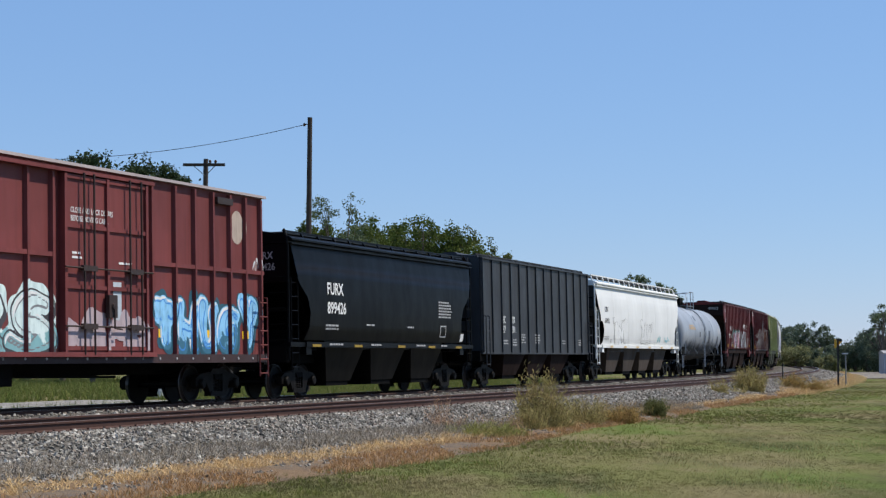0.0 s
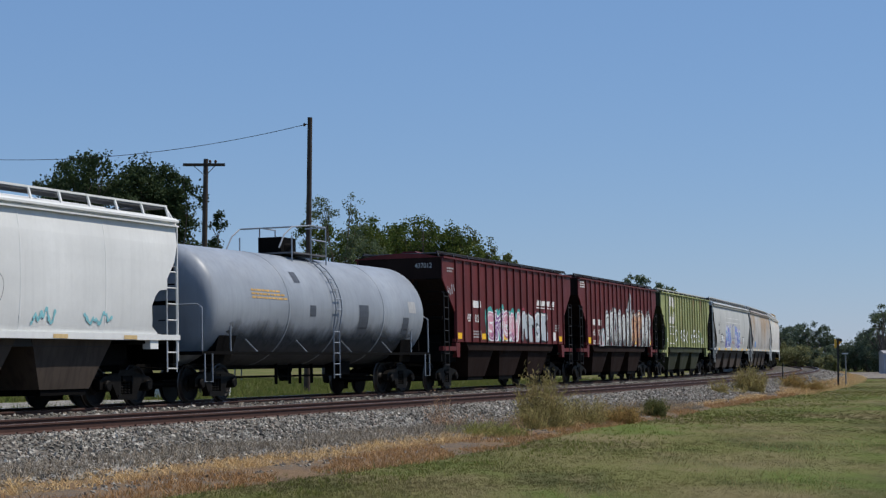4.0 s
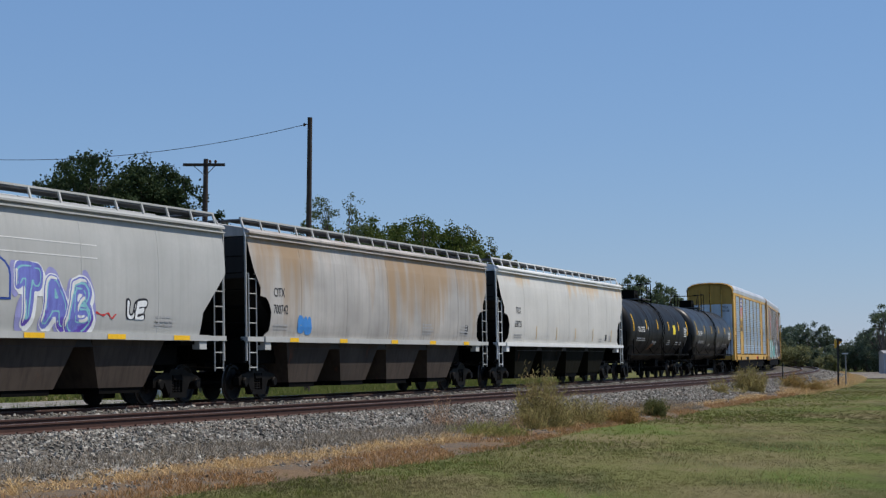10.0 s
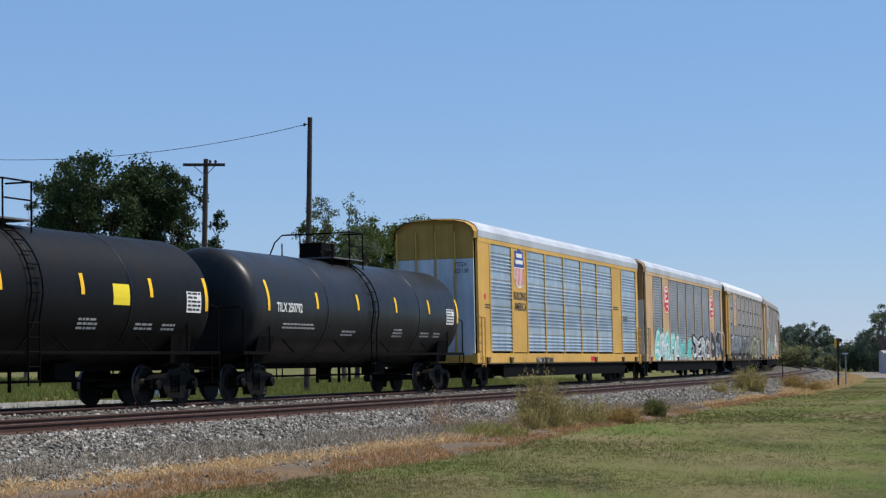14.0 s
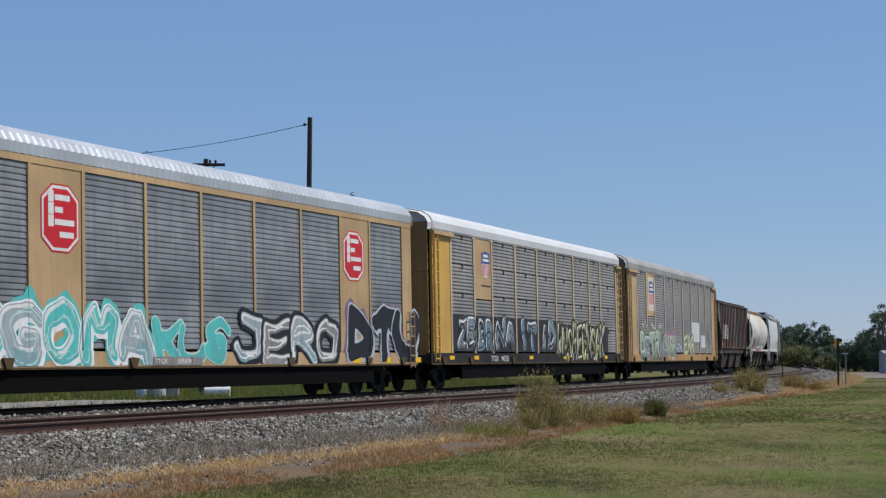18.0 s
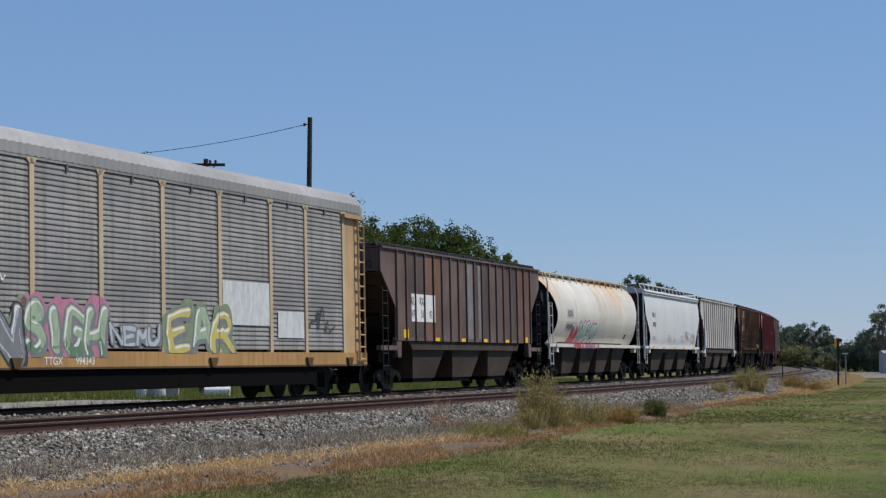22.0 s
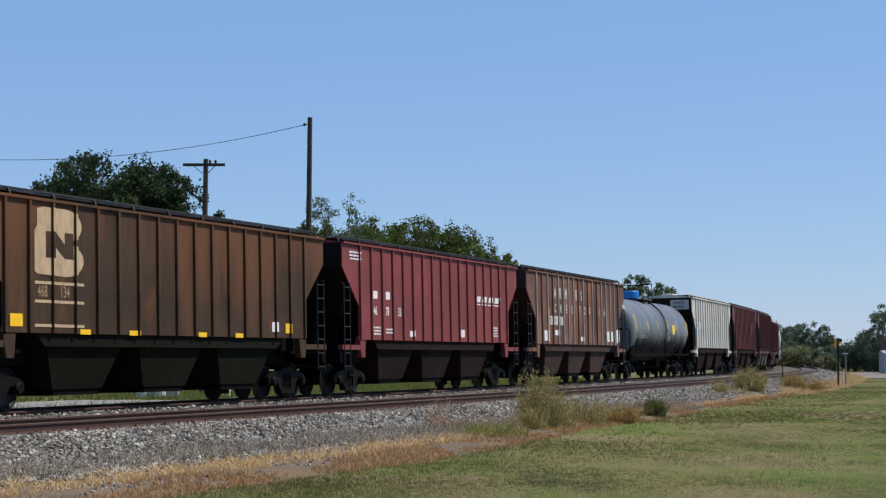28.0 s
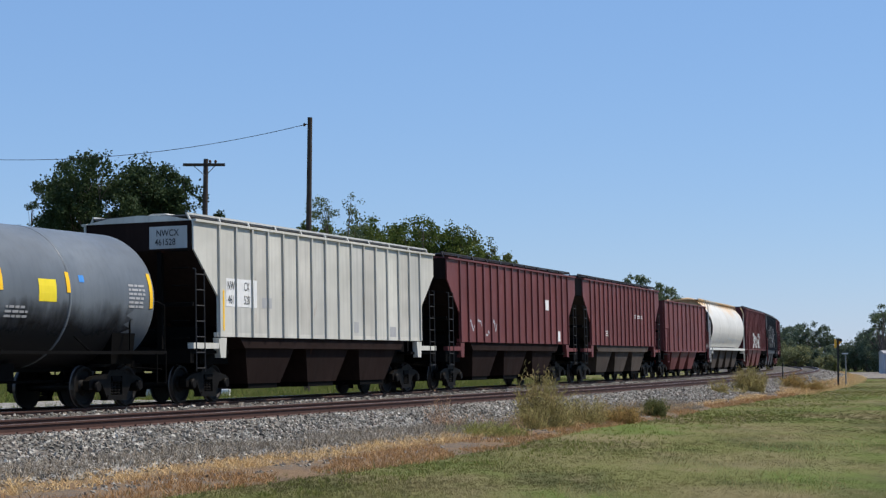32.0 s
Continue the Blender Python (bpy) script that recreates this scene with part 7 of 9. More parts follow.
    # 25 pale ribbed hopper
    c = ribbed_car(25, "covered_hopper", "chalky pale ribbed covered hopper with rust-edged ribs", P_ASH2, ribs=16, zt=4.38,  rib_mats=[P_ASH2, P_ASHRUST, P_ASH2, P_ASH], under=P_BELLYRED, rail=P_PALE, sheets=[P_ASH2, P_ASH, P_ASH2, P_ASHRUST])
    plates(c, [(-6.6, -4.85, 2.35, 3.05)], M_WHITEP, "number_panel", "white number panel")
    cc = (c[0], lambda x, z: c[1](x, z) - 0.004, c[2], c[3], c[4])
    marks(cc, [("NW", -6.5, 2.76, 0.22), ("CX", -5.6, 2.76, 0.22), ("461", -6.5, 2.42, 0.22), ("528", -5.6, 2.42, 0.22)], M_BLACKP, 0.7, 0.0)
    end_marks(c, [("NWCX", -0.5, 4.02, 0.16), ("461528", -0.45, 3.8, 0.16)], M_BLACKP, (-1.32, -0.3, 3.72, 4.26, P_PALE))
    plates(c, [(-4.55, -3.95, 2.35, 2.62), (1.6, 1.95, 1.8, 2.1), (4.4, 4.9, 1.7, 2.0)], M_GREYP)
    lay("end_panel_mark", block(-6.78, -6.70, 1.75, 2.75), M_YELLOWP, c[0], c[1], c[2], (), 0.006, "yellow strip")

    # 26 to 32, red and white cars at the back
    c = ribbed_car(26, "covered_hopper", "oxide red ribbed covered hopper with chalk marks", P_WINE, ribs=17, under=P_BELLYRED)
    for k, x in enumerate((-6.0, -5.1, -4.2, -3.3)):
        x = clear_of_ribs(c, x)
        tag_line(c[0], x, x + 0.55, 1.8, 2.45, S_SILVER, c[1], 121 + k, c[2], (), 5, 0.08)
    plates(c, [(3.4, 3.9, 2.9, 3.3), (5.4, 5.8, 1.7, 2.1)], M_WHITEP)
    c = ribbed_car(27, "covered_hopper", "dusty wine red ribbed covered hopper", P_WINE, ribs=17, under=P_BELLY)
    small_print(c, [(2.2, 2.9, 1.8, 2), (-4.2, 2.0, 0.8, 3)], M_WHITEP)
    ribbed_car(28, "open_hopper", "dark red ribbed open hopper car", P_WINE, ribs=11, zt=3.95, zs=1.5, square=True, open_top=True, bays=3)
    c = smooth_hopper(29, "covered_hopper", "white barrel-sided covered hopper with grey scrawls", P_TILX, BARREL, barrel=True, under=P_BELLY, end=P_DARKEND, zt=4.30, zwalk=4.52)
    tag_line(c[0], -5.5, -1.0, 1.9, 2.3, S_SILVER, c[1], 131, (), c[4], 16, 0.06)
    tag_line(c[0], -0.5, 4.0, 1.9, 2.3, S_SILVER, c[1], 132, (), c[4], 16, 0.06)
    c = ribbed_car(30, "covered_hopper", "dark wine red covered hopper with white graffiti", P_WINE, ribs=17, square=True, bays=3)
    sprayed(c, "BONE", -3.0, 3.0, 1.7, 2.7, [S_WHITE], S_WHITE, 141, fat=0.25, shine=False, step=0.06)
    c = ribbed_car(31, "covered_hopper", "dark grey covered hopper with pale graffiti", P_SLATE, ribs=15, bays=3)
    sprayed(c, "RENTS", -6.0, 4.0, 1.8, 3.4, [S_WHITE, S_SILVER], S_WHITE, 142, fat=0.25, shine=False, step=0.06)
    ribbed_car(32, "covered_hopper", "dark wine red ribbed covered hopper", P_WINE, ribs=17)

# ---- ground, track bed, verge ----
def ground_mat():
    m, nt, n, p = nodes_of("mown_grass")
    c = noise_node(nt, 22.0, 4)
    col = (0.126, 0.125, 0.044, 1)
    for tint, scale, lo, hi, most, stretch in LAWN_PATCHES:
        z = noise_node(nt, scale, 4, stretch)
        col = mix_node(nt, ramp_node(nt, z.outputs[0], lo, hi, (0, 0, 0, 1), (most, most, most, 1)).outputs[0], col, rgb(tint, 0.9))
    col = mix_node(nt, ramp_node(nt, c.outputs[0], 0.35, 0.8, (0, 0, 0, 1), (0.22, 0.22, 0.22, 1)).outputs[0], col, (0.085, 0.09, 0.032, 1))
    nt.links.new(col, p.inputs["Base Color"])
    p.inputs["Roughness"].default_value = 0.9
    p.inputs["Specular IOR Level"].default_value = 0.03
    bump(nt, p, c.outputs[0], 0.25, 0.03)
    return m


def gravel_mat(name, c, k=1.0):
    m, nt, n, p = nodes_of(name)
    co = n.new("ShaderNodeTexCoord")
    v = n.new("ShaderNodeTexVoronoi")
    v.inputs["Scale"].default_value = 14.0 * k
    nt.links.new(co.outputs["Object"], v.inputs["Vector"])
    sep = n.new("ShaderNodeSeparateColor")
    nt.links.new(v.outputs["Color"], sep.inputs[0])
    col = ramp_node(nt, sep.outputs[0], 0.0, 1.0, rgb(c, 0.45), rgb(c, 1.5))
    big = noise_node(nt, 0.5, 4)
    out = mix_node(nt, ramp_node(nt, big.outputs[0], 0.45, 0.7, (0, 0, 0, 1), (0.5, 0.5, 0.5, 1)).outputs[0], col.outputs[0], rgb((0.13, 0.115, 0.10)))
    nt.links.new(out, p.inputs["Base Color"])
    p.inputs["Roughness"].default_value = 0.85
    p.inputs["Specular IOR Level"].default_value = 0.05
    inv = ramp_node(nt, v.outputs["Distance"], 0.0, 0.6, (1, 1, 1, 1), (0, 0, 0, 1))
    bump(nt, p, inv.outputs[0], 0.9, 0.05)
    return m


def island_mat(name, colours, rough=0.85, through_light=0.0, patch=None):
    """Colour by piece, for loose stones, blades and leaves."""
    m, nt, n, p = nodes_of(name)
    g = n.new("ShaderNodeNewGeometry")
    r = n.new("ShaderNodeValToRGB")
    while len(r.color_ramp.elements) < len(colours):
        r.color_ramp.elements.new(0.5)
    for k, c in enumerate(colours):
        r.color_ramp.elements[k].position = k / max(1, len(colours) - 1)
        r.color_ramp.elements[k].color = (*c, 1)
    nt.links.new(g.outputs["Random Per Island"], r.inputs[0])
    nz = noise_node(nt, 0.45, 3)
    col = mix_node(nt, ramp_node(nt, nz.outputs[0], 0.4, 0.65, (0, 0, 0, 1), (0.35, 0.35, 0.35, 1)).outputs[0], r.outputs[0], rgb(colours[0], 0.8))
    if patch:
        for c, scale, lo, hi, most, stretch in patch:
            z = noise_node(nt, scale, 4, stretch)
            col = mix_node(nt, ramp_node(nt, z.outputs[0], lo, hi, (0, 0, 0, 1), (most, most, most, 1)).outputs[0], col, rgb(c))
    nt.links.new(col, p.inputs["Base Color"])
    p.inputs["Roughness"].default_value = rough
    p.inputs["Specular IOR Level"].default_value = 0.06
    if through_light:
        t = n.new("ShaderNodeBsdfTranslucent")
        nt.links.new(col, t.inputs["Color"])
        mx = n.new("ShaderNodeMixShader")
        mx.inputs[0].default_value = through_light
        out = n["Material Output"]
        nt.links.new(p.outputs[0], mx.inputs[1])
        nt.links.new(t.outputs[0], mx.inputs[2])
        nt.links.new(mx.outputs[0], out.inputs["Surface"])
    return m


GROUND_Z = -0.75


def lawn_edge(s):
    """Offset from the line at which the lawn begins."""
    return np.interp(s, [20, 30, 36, 44, 50, 58, 71, 105], [-10.05, -10.2, -9.7, -9.2, -8.9, -8.65, -8.3, -8.1])


def verge_z(s, o):
    """Height of the verge, from the bank's foot down to the lawn."""
    e = lawn_edge(s)
    return np.interp((o + 7.2) / (e + 7.2), [0.0, 0.25, 0.6, 1.0, 1.35], [-0.50, -0.53, -0.63, -0.715, -0.80])


def mesh_thing(name, vs, fs, mat, smooth=False):
    me = bpy.data.meshes.new(name)
    me.from_pydata(vs, [], fs)
    me.materials.append(mat)
    if smooth:
        me.shade_smooth()
    return new(name, me)


def line_strip(name, offs, zs, s0, s1, step, mat, jitter=0.0, wobble=None, seed=0):
    """A ribbon along the railway: offsets from the train's centre line and heights."""
    rnd = np.random.RandomState(seed)
    S = np.arange(s0, s1 + step / 2, step)
    vs, fs = [], []
    k = len(offs)
    for s in S:
        for j, (o, z) in enumerate(zip(offs, zs)):
            w = wobble[j] * noise.noise((s * 0.35 + 7.0 * j, j * 3.1, seed)) * 1.5 if wobble else 0.0
            x, y, _ = on_line(s, o + w)
            vs.append((x, y, z + jitter * rnd.uniform(-1, 1)))
    for i in range(len(S) - 1):
        for j in range(k - 1):
            a = i * k + j
            fs.append((a, a + k, a + k + 1, a + 1))
    return mesh_thing(name, vs, fs, mat, True)


def offsets_of(x, y):
    """How far places lie from the train's centre line, positive on its far side, and their s."""
    sel = slice(0, len(_g), 2)
    gx, gy, gh, gs = _px[sel], _py[sel], _head[sel], _g[sel]
    o, ss = np.empty(len(x)), np.empty(len(x))
    for a in range(0, len(x), 4000):
        dx = x[a:a + 4000, None] - gx[None]
        dy = y[a:a + 4000, None] - gy[None]
        i = np.argmin(dx * dx + dy * dy, axis=1)
        r = np.arange(len(i))
        o[a:a + 4000] = -dx[r, i] * np.cos(gh[i]) + dy[r, i] * np.sin(gh[i])
        ss[a:a + 4000] = gs[i]
    return o, ss


def blades(name, x, y, z, h, w, per, mat, label, category, lean=0.35, seed=0, kind="stuff"):
    """Many thin blades in tufts at the places given."""
    rnd = np.random.RandomState(seed)
    n = len(x)
    X, Y, Z, Hh = (np.repeat(q, per) for q in (x, y, z, h))
    m = n * per
    X = X + rnd.normal(0, 0.035, m)
    Y = Y + rnd.normal(0, 0.035, m)
    a = rnd.uniform(0, math.tau, m)
    hh = Hh * rnd.uniform(0.5, 1.15, m)
    tx, ty = rnd.normal(0, lean, m) * hh, rnd.normal(0, lean, m) * hh
    ww = np.repeat(np.broadcast_to(w, (n,)), per) * rnd.uniform(0.6, 1.4, m)
    dx, dy = np.cos(a) * ww, np.sin(a) * ww
    v = np.empty((m, 3, 3))
    v[:, 0] = np.stack([X - dx, Y - dy, Z - 0.01], 1)
    v[:, 1] = np.stack([X + dx, Y + dy, Z - 0.01], 1)
    v[:, 2] = np.stack([X + tx, Y + ty, Z + hh], 1)
    f = np.arange(m * 3).reshape(m, 3)
    ob = mesh_thing(name, v.reshape(-1, 3).tolist(), f.tolist(), mat)
    return tagged(ob, label, category, "", kind)


def stones(name, x, y, z, size, mat, label, seed=0):
    rnd = np.random.RandomState(seed)
    n = len(x)
    base = np.array([(1, 0, 0), (-0.9, 0.1, 0), (0, 1, 0.1), (0.1, -1, 0), (0, 0, 0.9), (0, 0, -0.8)], float)
    tri = np.array([(0, 2, 4), (2, 1, 4), (1, 3, 4), (3, 0, 4), (2, 0, 5), (1, 2, 5), (3, 1, 5), (0, 3, 5)])
    v = base[None] * (1 + rnd.uniform(-0.35, 0.35, (n, 6, 3)))
    v = v * (size[:, None, None] * rnd.uniform(0.6, 1.2, (n, 1, 3)))
    a = rnd.uniform(0, math.tau, n)
    b = rnd.uniform(-0.9, 0.9, n)
    ca, sa, cb, sb = np.cos(a), np.sin(a), np.cos(b), np.sin(b)
    vx = v[..., 0] * cb[:, None] + v[..., 2] * sb[:, None]
    vz = -v[..., 0] * sb[:, None] + v[..., 2] * cb[:, None]
    vy = v[..., 1]
    w = np.stack([vx * ca[:, None] - vy * sa[:, None] + x[:, None], vx * sa[:, None] + vy * ca[:, None] + y[:, None], vz + z[:, None]], -1)
    f = (tri[None] + (np.arange(n) * 6)[:, None, None]).reshape(-1, 3)
    ob = mesh_thing(name, w.reshape(-1, 3).tolist(), f.tolist(), mat)
    return tagged(ob, label, "gravel", "", "stuff")


BED_O = [-8.0, -7.7, -7.1, -6.5, -5.85, -5.5, -4.9, -4.27, -3.3, -2.85, -2.1, -1.35, -0.85, 0, 0.8, 2.0, 2.6, 3.8, 4.4]
BED_Z = [-0.80, -0.66, -0.50, -0.36, -0.21, -0.19, -0.20, -0.19, -0.17, -0.08, -0.045, -0.07, -0.16, -0.19, -0.20, -0.20, -0.30, -0.66, -0.78]


def build_ground():
    xs = [-1800, -900, -400, -200, -120] + list(np.arange(-80, 81, 4.0)) + [120, 200, 400, 900, 1800]
    ys = [-60, -20] + list(np.arange(0, 161, 4.0)) + [190, 230, 300, 420, 700, 1200, 2600]
    vs = [(x, y, GROUND_Z + (0.05 * noise.noise((x * 0.11, y * 0.11, 0)) if abs(x) < 90 and y < 170 else 0.0)) for y in ys for x in xs]
    k = len(xs)
    fs = [(j * k + i, j * k + i + 1, (j + 1) * k + i + 1, (j + 1) * k + i) for j in range(len(ys) - 1) for i in range(k - 1)]
    ob = mesh_thing("ground", vs, fs, ground_mat(), True)
    tagged(ob, "flat mown grass with dry patches", "ground", "", "structure")
    bed = line_strip("track_bed", BED_O, BED_Z, -60, 300, 0.5, gravel_mat("ballast_gravel", (0.11, 0.10, 0.086)), 0.015, seed=3)
    tagged(bed, "grey crushed stone bed under the two tracks", "ballast", "", "structure")
    vs, fs = [], []
    S = np.arange(-40, 180, 0.6)
    U = [-0.06, 0.0, 0.15, 0.35, 0.6, 0.8, 1.0, 1.2, 1.4]
    for s in S:
        e = float(lawn_edge(s))
        for u in U:
            o = -7.2 + u * (e + 7.2) + 0.2 * noise.noise((s * 0.5, u * 3, 4))
            x, y, _ = on_line(s, o)
            vs.append((x, y, float(verge_z(s, o)) - (0.12 if u < 0 else 0.0) + 0.02 * noise.noise((s * 1.3, u * 6, 1))))
    k = len(U)
    fs = [(i * k + j, (i + 1) * k + j, (i + 1) * k + j + 1, i * k + j + 1) for i in range(len(S) - 1) for j in range(k - 1)]
    m, nt, n, pr = nodes_of("dry_straw_soil")
    na, nb, nc = noise_node(nt, 0.8, 5), noise_node(nt, 5.0, 5), noise_node(nt, 26.0, 4)
    col = mix_node(nt, ramp_node(nt, na.outputs[0], 0.42, 0.58).outputs[0], (0.125, 0.105, 0.088, 1), (0.17, 0.112, 0.068, 1))
    col = mix_node(nt, ramp_node(nt, nb.outputs[0], 0.4, 0.7, (0, 0, 0, 1), (0.7, 0.7, 0.7, 1)).outputs[0], col, (0.235, 0.165, 0.098, 1))
    col = mix_node(nt, ramp_node(nt, nc.outputs[0], 0.4, 0.75, (0, 0, 0, 1), (0.6, 0.6, 0.6, 1)).outputs[0], col, (0.12, 0.085, 0.06, 1))
    nt.links.new(col, pr.inputs["Base Color"])
    pr.inputs["Roughness"].default_value = 0.9
    pr.inputs["Specular IOR Level"].default_value = 0.03
    bump(nt, pr, nc.outputs[0], 0.8, 0.05)
    verge = mesh_thing("verge", vs, fs, m, True)
    tagged(verge, "strip of dry straw and bare soil beside the stone bed", "verge", "", "structure")
    road = line_strip("gravel_road", [12.5, 13.0, 16.0, 19.0, 19.6], [-0.78, -0.70, -0.68, -0.70, -0.78], -40, 68, 1.0, gravel_mat("road_gravel", (0.27, 0.25, 0.22), 0.8), 0.01, [0.4, 0.3, 0, 0.3, 0.4], 7)
    tagged(road, "pale gravel road behind the tracks", "road", "", "structure")


def build_track():
    iron = plain("rusty_rail", (0.075, 0.040, 0.031), 0.65, 0.3, 0.4, 5.0)
    shiny = plain("polished_rail_head", (0.42, 0.38, 0.36), 0.3, 0.85, 0.15, 5.0)
    wood = plain("creosoted_wood", (0.06, 0.045, 0.036), 0.85, 0, 0.5, 8.0)
    prof = [(-0.075, -0.17), (-0.07, -0.15), (-0.012, -0.13), (-0.012, -0.045), (-0.036, -0.035), (-0.036, -0.006), (-0.028, 0.0), (0.028, 0.0), (0.036, -0.006), (0.036, -0.035), (0.012, -0.045), (0.012, -0.13), (0.07, -0.15), (0.075, -0.17)]
    tb = bmesh.new()
    box(tb, -0.115, 0.115, -1.3, 1.3, -0.36, -0.175)
    tie_mesh = bpy.data.meshes.new("tie")
    bmesh.ops.recalc_face_normals(tb, faces=tb.faces)
    tb.to_mesh(tie_mesh)
    tb.free()
    tie_mesh.materials.append(wood)
    pb = bmesh.new()
    box(pb, -0.10, 0.10, -0.17, 0.17, -0.175, -0.155)
    for q in (-1, 1):
        spun(pb, [(-0.155, 0.02), (-0.125, 0.022), (-0.12, 0.01)], 6, "z", (0.05, q * 0.11, 0))
    plate_mesh = bpy.data.meshes.new("tie_plate")
    pb.to_mesh(plate_mesh)
    pb.free()
    plate_mesh.materials.append(iron)
    for off, label in ((-4.27, "empty railway track with rusty rails on wooden ties"), (0.0, "railway track under the train, rails on wooden ties")):
        track = thing("railway_track", label, "railway track", "tracks", "structure")
        for side in (-0.755, 0.755):
            S = np.arange(-60, 300, 1.5)
            vs, fs = [], []
            k = len(prof)
            for s in S:
                for o, z in prof:
                    x, y, _ = on_line(s, off + side + o)
                    vs.append((x, y, z))
            for i in range(len(S) - 1):
                for j in range(k):
                    a, b = i * k + j, i * k + (j + 1) % k
                    fs.append((a, a + k, b + k, b))
            ob = mesh_thing("rail", vs, fs, iron)
            ob.data.materials.append(shiny)
            for f in ob.data.polygons:
                if f.center.z > -0.001:
                    f.material_index = 1
            ob.parent = track
        for i in range(290):
            s = 14.0 + 0.54 * i
            x, y, h = on_line(s, off)
            m = pose(x, y, 0, 0, 0, 90 - math.degrees(h))
            again("tie", tie_mesh, track, m)
        if off < -1:
            for i in range(150):
                s = 18.0 + 0.54 * i
                x, y, h = on_line(s, off - 0.755)
                again("tie_plate", plate_mesh, track, pose(x, y, 0, 0, 0, 90 - math.degrees(h)))


def scatter_line(n, s0, s1, o0, o1, seed):
    rnd = np.random.RandomState(seed)
    s, o = rnd.uniform(s0, s1, n), rnd.uniform(o0, o1, n)
    h = np.interp(s, _g, _head)
    x = np.interp(s, _g, _px) - o * np.cos(h)
    y = np.interp(s, _g, _py) + o * np.sin(h)
    return x, y, s, o, rnd




LAWN_PATCHES = [((0.194, 0.159, 0.082), 0.30, 0.43, 0.60, 0.85, (1, 0.42, 1)), ((0.099, 0.138, 0.031), 0.22, 0.48, 0.62, 0.85, (1, 0.5, 1)),
                ((0.065, 0.069, 0.028), 0.55, 0.50, 0.66, 0.7, (1, 0.34, 1)), ((0.198, 0.163, 0.086), 1.3, 0.52, 0.70, 0.6, (1, 0.3, 1))]


def build_loose():
    grey = island_mat("crushed_stone", [(0.07, 0.065, 0.056), (0.21, 0.193, 0.163), (0.35, 0.325, 0.275), (0.12, 0.11, 0.092), (0.50, 0.47, 0.405), (0.26, 0.21, 0.168), (0.09, 0.08, 0.068)], 0.8)
    for n, s0, s1, size, seed in ((25000, 18, 62, 0.050, 1), (9000, 62, 110, 0.062, 2), (5000, 110, 175, 0.08, 3)):
        x, y, s, o, rnd = scatter_line(n, s0, s1, -8.75, -5.15, seed)
        stay = ((o + 7.2) / (lawn_edge(s) + 7.2) < 0.5 + 0.12 * np.sin(s * 0.9) + rnd.uniform(-0.12, 0.12, n)) | (o > -7.2)
        x, y, s, o = x[stay], y[stay], s[stay], o[stay]
        n = len(x)
        z = np.where(o > -7.2, np.interp(o, BED_O, BED_Z), np.maximum(np.interp(o, BED_O, BED_Z), verge_z(s, o)))
        stones("ballast_stones", x, y, z + 0.01, rnd.uniform(0.6, 1.25, n) * size, grey, "loose crushed grey stones on the bank of the bed", seed)
    x, y, s, o, rnd = scatter_line(9000, 18, 110, -4.9, 2.3, 4)
    keep = (np.abs(np.abs(o + 4.27) - 0.755) > 0.12) & (np.abs(np.abs(o) - 0.755) > 0.12)
    x, y, o = x[keep], y[keep], o[keep]
    stones("ballast_stones", x, y, np.interp(o, BED_O, BED_Z) + 0.015, rnd.uniform(0.03, 0.06, len(x)), grey, "loose crushed grey stones between the rails", 5)
    # grey dead stalks at the foot of the bank
    dead = island_mat("grey_dead_stalks", [(0.28, 0.245, 0.19), (0.36, 0.31, 0.24), (0.20, 0.175, 0.135), (0.36, 0.27, 0.17)], 0.9)
    x, y, s, o, rnd = scatter_line(8000, 20, 64, -8.4, -6.9, 11)
    keep = np.array([noise.noise((a * 0.22, b * 0.6, 3)) for a, b in zip(s, o)]) + 0.7 * (-7.1 - o) > -0.05
    x, y, s, o = x[keep], y[keep], s[keep], o[keep]
    blades("dead_weeds", x, y, np.maximum(np.interp(o, BED_O, BED_Z), verge_z(s, o)), rnd.uniform(0.06, 0.2, len(x)), 0.005, 6, dead, "grey dead stalks standing in the stones", "weeds", 0.7, 12)
    # straw in long patches along the verge, russet grass at the lawn's edge, stones between
    straw = island_mat("straw", [(0.60, 0.40, 0.175), (0.68, 0.47, 0.23), (0.74, 0.54, 0.29), (0.50, 0.31, 0.13)], 0.85, 0.2)
    rust = island_mat("russet_straw", [(0.40, 0.225, 0.10), (0.47, 0.29, 0.14), (0.34, 0.185, 0.08), (0.50, 0.34, 0.18)], 0.85, 0.2)
    x, y, s, o, rnd = scatter_line(15000, 18, 110, -10.2, -7.3, 13)
    u = (o + 7.2) / (lawn_edge(s) + 7.2)
    keep = (np.array([noise.noise((a * 0.16, 0, 8)) for a in s]) * 0.30 + 0.27 - np.abs(u - 0.60) > 0.14) & (u < 1)
    x, y, s, o = x[keep], y[keep], s[keep], o[keep]
    blades("straw_grass", x, y, verge_z(s, o), rnd.uniform(0.06, 0.17, len(x)), 0.006, 8, straw, "pale dry straw grass along the verge", "grass", 0.95, 14)
    x, y, s, o, rnd = scatter_line(30000, 18, 130, -11.0, -8.0, 15)
    u = (o + 7.2) / (lawn_edge(s) + 7.2)
    keep = (u > 0.70) & (u < 1.2) & (np.array([noise.noise((a * 0.4, b, 6)) for a, b in zip(s, o)]) > -0.18)
    x, y, s, o = x[keep], y[keep], s[keep], o[keep]
    blades("straw_grass", x, y, verge_z(s, o), rnd.uniform(0.04, 0.12, len(x)), 0.009, 5, rust, "low russet dry grass at the lawn's edge", "grass", 0.6, 16)
